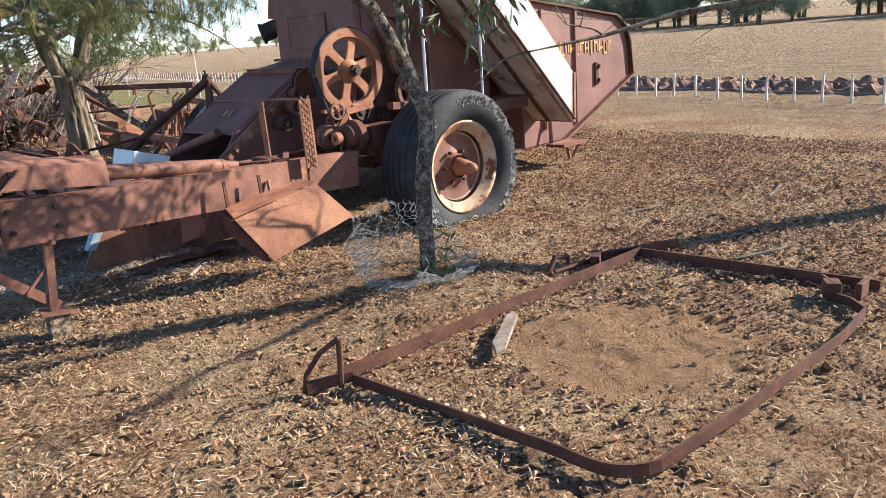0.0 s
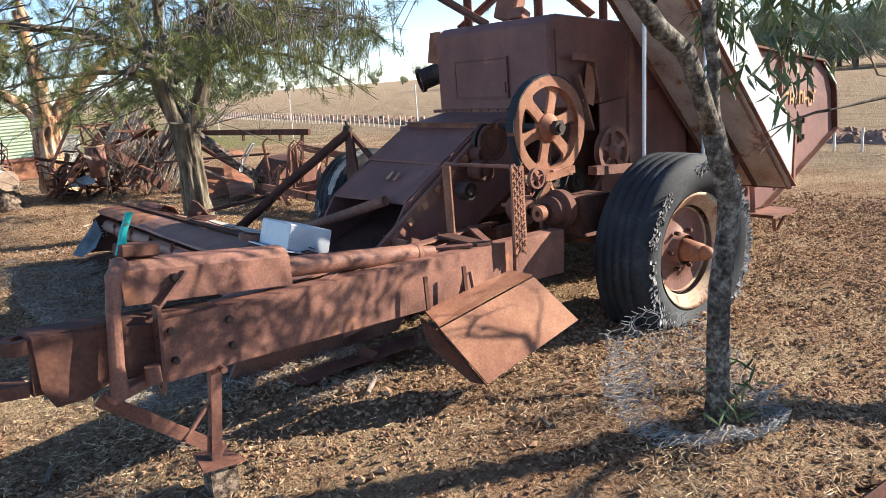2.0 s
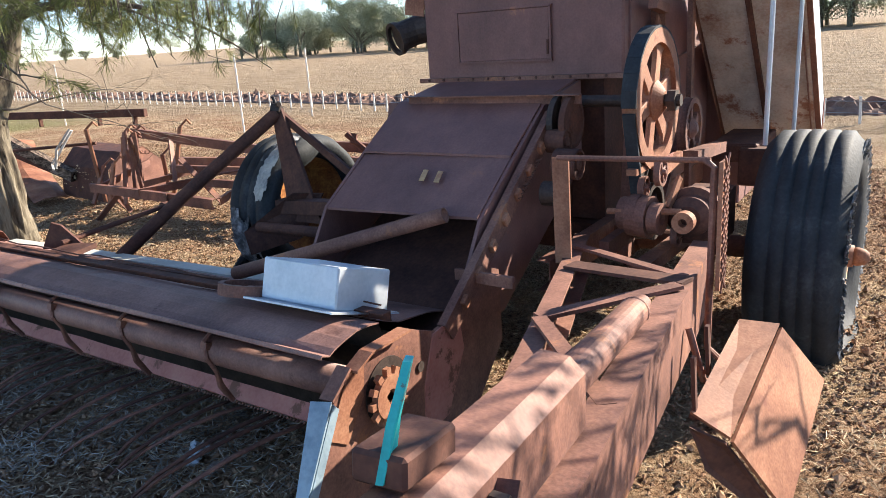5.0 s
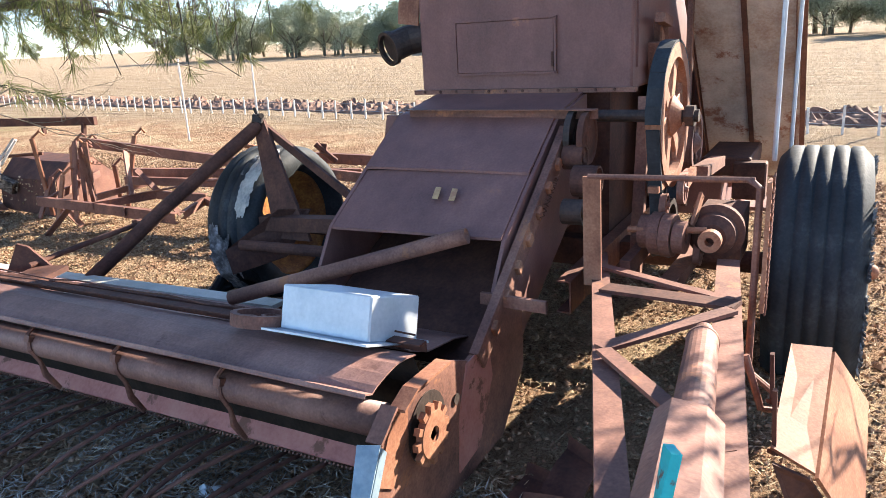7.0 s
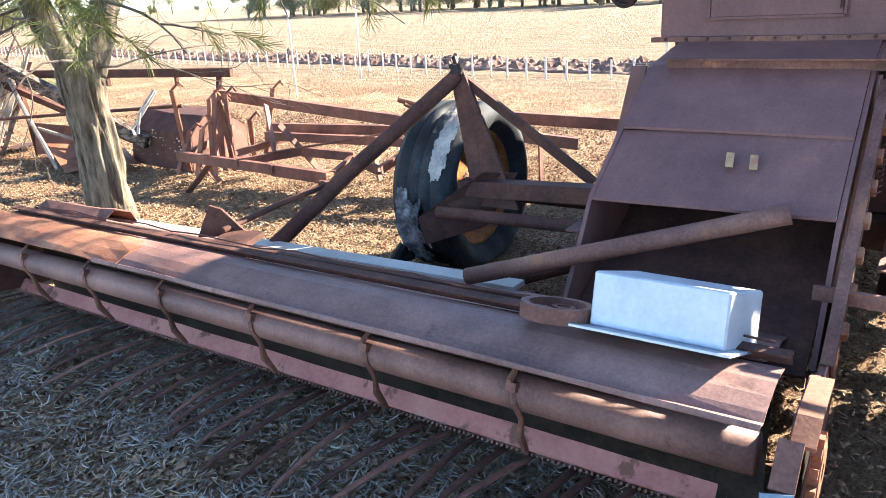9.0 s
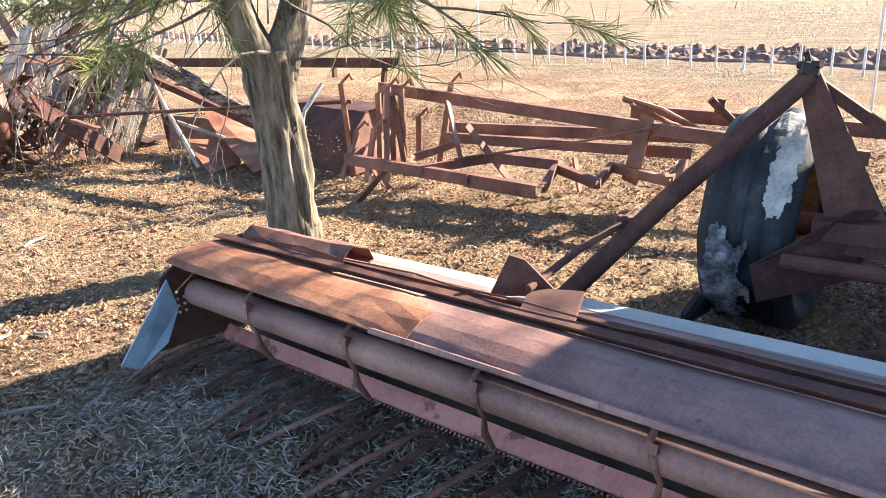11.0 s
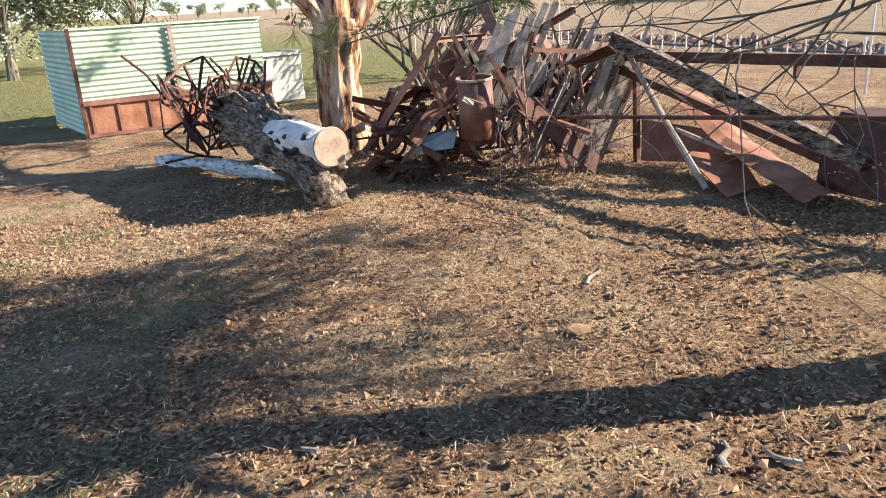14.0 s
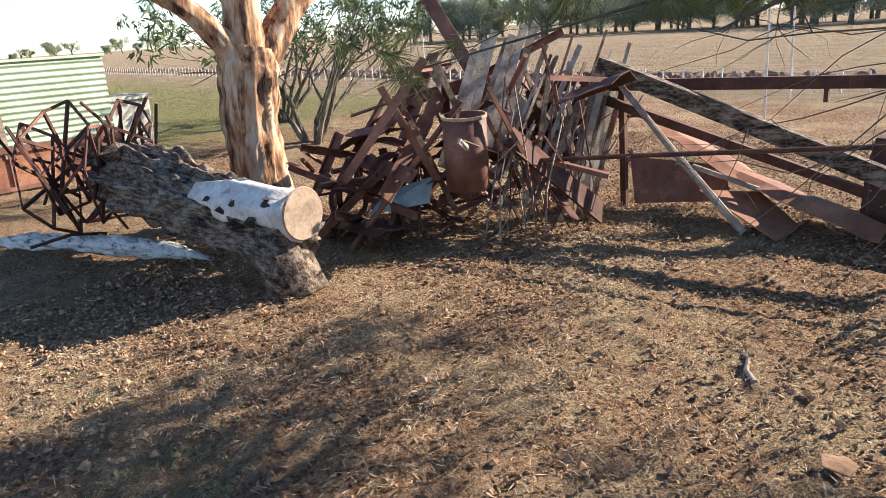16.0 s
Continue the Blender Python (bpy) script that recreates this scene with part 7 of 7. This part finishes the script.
def shrub(x, y, h, seed, label, leafy=True):
    t = thing("shrub", label, "shrub", at=(x, y, 0))
    rnd = random.Random(seed)
    b, tips = Buf(), []
    for k in range(6):
        a = rnd.uniform(0, 6.28)
        grow(b, tips, Vector((x + 0.12 * math.cos(a), y + 0.12 * math.sin(a), -0.03)), Vector((math.cos(a) * 0.5, math.sin(a) * 0.5, 1)).normalized(), h * 0.6, 0.05, 2, rnd, -0.02, 0.3, 3, 0.7)
    b.part("branchwork", BARK_DARK, t, "dark bare stems")
    if leafy:
        leaf_cards([q for q in tips if q[0].z > h * 0.5], rnd, 16, 0.14, 0.016, 0.5).part("crown", LEAF, t, "yellow-green leaves")


shrub(6.6, 21.0, 2.6, 51, "multi-stemmed young gum shrub with dark stems")
shrub(8.3, 24.0, 3.0, 52, "multi-stemmed young gum shrub with dark stems")

# ---- flat iron frame on the ground ----
fr = thing("iron_frame", "bent flat iron frame lying on trampled dirt", "iron frame", at=(3.0, 1.9, 0))
for a, b in (((1.78, 2.70), (4.14, 2.55)), ((4.14, 2.55), (4.25, 1.15))):
    part("flat_bar", beam((*a, 0.04), (*b, 0.045), 0.012, 0.07), RUST_DARK, fr)
rc = []
for k in range(7):
    a = math.pi + k * math.pi / 12
    rc.append((2.1 + 0.2 * math.cos(a), 1.38 + 0.2 * math.sin(a)))
near = [(1.80, 2.62), (1.84, 2.2), (1.9, 1.55)] + rc + [(2.6, 1.13), (3.5, 1.08), (3.85, 1.1), (3.95, 1.2), (4.0, 1.35)]
for a, b in zip(near, near[1:]):
    part("flat_bar", beam((*a, 0.042), (*b, 0.042), 0.012, 0.052), RUST_DARK, fr)
for i in range(6):
    part("bar_hole", lathe([(-0.009, 0.001), (-0.009, 0.011), (0.009, 0.011), (0.009, 0.001)], (1.85 + 0.012 * i, 2.15 - i * 0.09, 0.06), (1, 0.1, 0), 10, False), STRAW, fr)
part("handle", join(tube([(1.74, 2.63, 0.02), (1.75, 2.62, 0.26)], 0.014, 8), tube([(1.75, 2.62, 0.26), (1.68, 2.68, 0.2), (1.62, 2.72, 0.1), (1.6, 2.72, 0.02)], 0.013, 8), beam((1.6, 2.7, 0.05), (1.8, 2.62, 0.06), 0.03, 0.05)), RUST_DARK, fr)
part("hinge", join(box((4.02, 1.32, 0.07), (0.1, 0.08, 0.09), 0, 0, 30), tube([(3.98, 1.28, 0.1), (4.1, 1.4, 0.1)], 0.018, 8), box((4.12, 1.2, 0.06), (0.12, 0.03, 0.09))), RUST_DARK, fr, bevel=0.004)
part("lug", join(tube([(3.55, 2.85, 0.02), (3.62, 2.85, 0.1), (3.72, 2.83, 0.08), (3.7, 2.8, 0.02)], 0.018, 8), box((3.85, 2.7, 0.05), (0.14, 0.06, 0.08), 0, 0, 30), tube([(3.55, 2.8, 0.03), (3.9, 2.72, 0.04)], 0.014, 6)), RUST_DARK, fr)
part("far_bar", beam((3.9, 2.74, 0.045), (4.45, 2.45, 0.05), 0.03, 0.05), RUST_DARK, fr)
pl = thing("split_plank", "short pale split plank lying on dirt", "plank", at=(2.6, 2.4, 0.02))
part("wood", plate([(2.4, 2.27, 0.03), (2.46, 2.26, 0.03), (2.62, 2.36, 0.034), (2.8, 2.47, 0.04), (2.83, 2.53, 0.042), (2.76, 2.52, 0.04), (2.6, 2.43, 0.035), (2.47, 2.36, 0.032)], 0.022, (0, 0, 1)), WOOD_GREY, pl, bevel=0.004)


# ---- chicken wire round the young tree ----
def build_wire():
    t = thing("chicken_wire", "crumpled galvanised chicken wire round the young tree", "wire netting", at=(3.0, 3.4, 0.1))
    b = Buf()
    cell, n, rows = 0.042, 66, 15

    def at(i, j):
        u = 2 * math.pi * i / n
        h = j * cell * 0.86
        e = Vector((math.cos(u), math.sin(u), 0))
        back = max(0, math.cos(u - 1.5)) ** 0.7
        lobe = max(0, math.cos(u - 2.3)) ** 3
        r = 0.24 + 0.12 * lobe + 0.05 * back + 0.07 * noise.noise(e * 2.3 + Vector((0, 0, j * 0.3))) + 0.05 * noise.noise(e * 6 + Vector((0, 0, j * 0.5)))
        r += 0.1 * (1 - back) * j / rows
        x, y = 3.0 + r * e.x, 3.42 + r * e.y
        k = 0.1 + 0.72 * back + 0.25 * noise.noise(e * 2.0 + Vector((0, 0, 9)))
        fold = 0.05 * noise.noise(Vector((x * 11, y * 11, j * 0.4)))
        return Vector((x + fold, y - fold, gz(x, y) + 0.012 + max(0, h * max(k, 0.06) + fold * 0.7)))
    for j in range(rows):
        for i in range(n):
            o = 0.5 * (j % 2)
            a, c = at(i + o, j + 0.17), at(i + o, j + 0.83)
            b.tube([a, c], [0.0018, 0.0018], 3)
            if j + 1 < rows:
                for s in (-0.5, 0.5):
                    b.tube([c, at(i + o + s, j + 1.17)], [0.0014, 0.0014], 3)
    b.part("netting", WIRE, t)


build_wire()


# ---- loose litter on the ground ----
def build_litter():
    rnd = random.Random(100)
    straw, clod, grey = Buf(), Buf(), Buf()
    up = Vector((0, 0, 1))

    def density(x, y):
        n = noise.noise(Vector((x * 0.8, y * 0.8, 5))) + 0.5 * noise.noise(Vector((x * 2.6, y * 2.6, 8)))
        d = 0.35 + 0.6 * n
        d += 0.9 * math.exp(-((x - 1.92) ** 2 + ((y - 2.1) * 0.6) ** 2) / 0.06) + 0.8 * math.exp(-((x - 3.9) ** 2 + (y - 2.35) ** 2) / 0.12)
        d += 0.9 * math.exp(-((x - 2.97) ** 2 + (y - 3.35) ** 2) / 0.3) + 0.5 * math.exp(-((x - 3.5) ** 2 + (y - 10.8) ** 2) / 0.5)
        if 0.8 < x < 2.6 and 5.3 < y < 10.6:
            d += 0.5
        if 3.8 < x < 7 and 7.5 < y < 12.5:
            d += 0.35
        if y > 12 or x < 1.6:
            d += 0.15
        return d
    made = 0
    while made < 190000:
        x, y = rnd.uniform(-2.6, 9.5), rnd.uniform(-0.5, 19.5)
        if x > 6 and rnd.random() < 0.55 or y > 16 and rnd.random() < 0.5:
            continue
        if rnd.random() > density(x, y) or (x - 2.95) ** 2 + (y - 1.9) ** 2 < 0.28 and rnd.random() < 0.85:
            continue
        made += 1
        a = rnd.uniform(0, 6.28)
        tilt = rnd.gauss(0, 0.16)
        d = Vector((math.cos(a), math.sin(a), tilt)).normalized()
        ln = rnd.uniform(0.012, 0.06) * (1.4 if rnd.random() < 0.12 else 1)
        z = gz(x, y) + 0.012 + abs(tilt) * ln * 0.5 + rnd.uniform(0, 0.012)
        straw.blade(Vector((x, y, z)), d, d.cross(up).normalized(), ln, rnd.uniform(0.0012, 0.0032), Vector((0, 0, rnd.uniform(-0.008, 0.012))))
    for _ in range(30000):
        x, y = rnd.uniform(1.1, 2.4), rnd.uniform(5.0, 10.3)
        if rnd.random() > 0.4 + 0.25 * (x - 1.4) + 0.9 * noise.noise(Vector((x * 2.2, y * 2.2, 15))):
            continue
        a, tilt = rnd.uniform(0, 6.28), rnd.gauss(0, 0.3)
        d = Vector((math.cos(a), math.sin(a), tilt)).normalized()
        ln = rnd.uniform(0.015, 0.075)
        grey.blade(Vector((x, y, gz(x, y) + 0.014 + abs(tilt) * ln * 0.5 + rnd.uniform(0, 0.02))), d, d.cross(up).normalized(), ln, rnd.uniform(0.001, 0.0034), Vector((0, 0, rnd.uniform(-0.02, 0.02))))
    tagged(grey.part("grey_straw_litter", STRAW_GREY), "thick greyish weathered straw in front of the header", "straw", kind="stuff")
    for _ in range(210000):
        x, y = rnd.uniform(-2.2, 9.0), rnd.uniform(-0.6, 17)
        if rnd.random() > 0.45 + 0.8 * noise.noise(Vector((x * 0.7, y * 0.7, 31))) + (0.35 if x > 3 and y < 5 else 0):
            continue
        if (x - 2.95) ** 2 + (y - 1.9) ** 2 < 0.3 and rnd.random() < 0.93:
            continue
        r = rnd.uniform(0.005, 0.017) * (1.8 if rnd.random() < 0.06 else 1)
        clod.rock((x, y, gz(x, y) + 0.008 + r * 0.3), r, rnd)
    tagged(straw.part("straw_litter", STRAW), "dry straw stalks scattered over the dirt", "straw", kind="stuff")
    tagged(clod.part("dirt_clods", CLOD), "small dry clods and droppings on the dirt", "clods", kind="stuff")
    grass = Buf()
    for _ in range(26000):
        x, y = rnd.uniform(-1.8, 1.6), rnd.uniform(11.6, 17.5)
        if noise.noise(Vector((x * 1.3, y * 1.3, 44))) + 0.5 * noise.noise(Vector((x * 4, y * 4, 3))) < 0.12 + 0.3 * max(0, x):
            continue
        a = rnd.uniform(0, 6.28)
        d = Vector((math.cos(a) * 0.6, math.sin(a) * 0.6, 1)).normalized()
        grass.blade(Vector((x, y, gz(x, y))), d, d.cross(Vector((rnd.gauss(0, 1), rnd.gauss(0, 1), 0.1))).normalized(), rnd.uniform(0.02, 0.055), rnd.uniform(0.0014, 0.003), Vector((math.cos(a), math.sin(a), 0)) * 0.01)
    tagged(grass.part("grass_tufts", LEAF), "short green grass coming through the straw", "grass", kind="stuff")
    # sticks
    for x, y, ln, a, s in ((1.32, 10.9, 0.3, 2.3, 1), (1.75, 11.25, 0.22, 0.6, 2), (1.9, 11.1, 0.16, 1.9, 3), (1.4, 10.35, 0.34, -0.4, 4), (1.75, 10.2, 0.2, 0.7, 5), (2.7, 12.9, 0.3, 0.4, 6), (0.2, 11.9, 0.16, -1.1, 7), (0.55, 12.2, 0.12, 2.0, 8), (2.2, 5.0, 0.25, 0.9, 9), (1.95, 6.4, 0.16, 0.3, 10), (5.3, 3.2, 0.4, -0.3, 11), (6.4, 2.6, 0.5, 0.2, 12), (5.6, 1.9, 0.4, 0.5, 13), (2.5, 3.95, 0.14, 1.2, 14), (0.6, 5.3, 0.2, 1.3, 15), (4.6, 1.9, 0.5, -0.4, 16), (4.8, 2.3, 0.6, -0.35, 17), (1.5, 5.45, 0.3, 1.5, 18)):
        r2 = random.Random(s)
        g = thing("stick", "dry broken grey stick lying on dirt", "stick", "sticks on the ground", at=(x, y, gz(x, y)))
        pts = [Vector((x + math.cos(a) * ln * (f - 0.5) + r2.gauss(0, 0.015), y + math.sin(a) * ln * (f - 0.5) + r2.gauss(0, 0.015), 0)) for f in (0, 0.35, 0.7, 1)]
        for p in pts:
            p.z = gz(p.x, p.y) + 0.016
        part("wood", tube(pts, [0.012, 0.014, 0.011, 0.005], 7, True, 0.3), (BARK_TWIG if s > 10 else WOOD_GREY), g)
    rg = thing("pale_rag", "scrap of pale crumpled cloth on shaded ground", "rag", at=(1.95, 6.55, 0.03))
    k = Buf()
    for _ in range(5):
        k.rock((1.95 + rnd.uniform(-0.06, 0.06), 6.55 + rnd.uniform(-0.06, 0.06), gz(1.95, 6.55) + 0.03), 0.035, rnd)
    k.part("cloth", WHITE_METAL, rg)
    lf = thing("fallen_leaf", "flat pale tan piece of bark lying on dirt", "bark", at=(1.98, 12.3, 0.02))
    part("bark_piece", plate([(2.02, 12.3, 0.02), (2.1, 12.29, 0.022), (2.14, 12.34, 0.02), (2.1, 12.41, 0.025), (2.03, 12.39, 0.022)], 0.006, (0, 0, 1)), CLOD, lf)


build_litter()
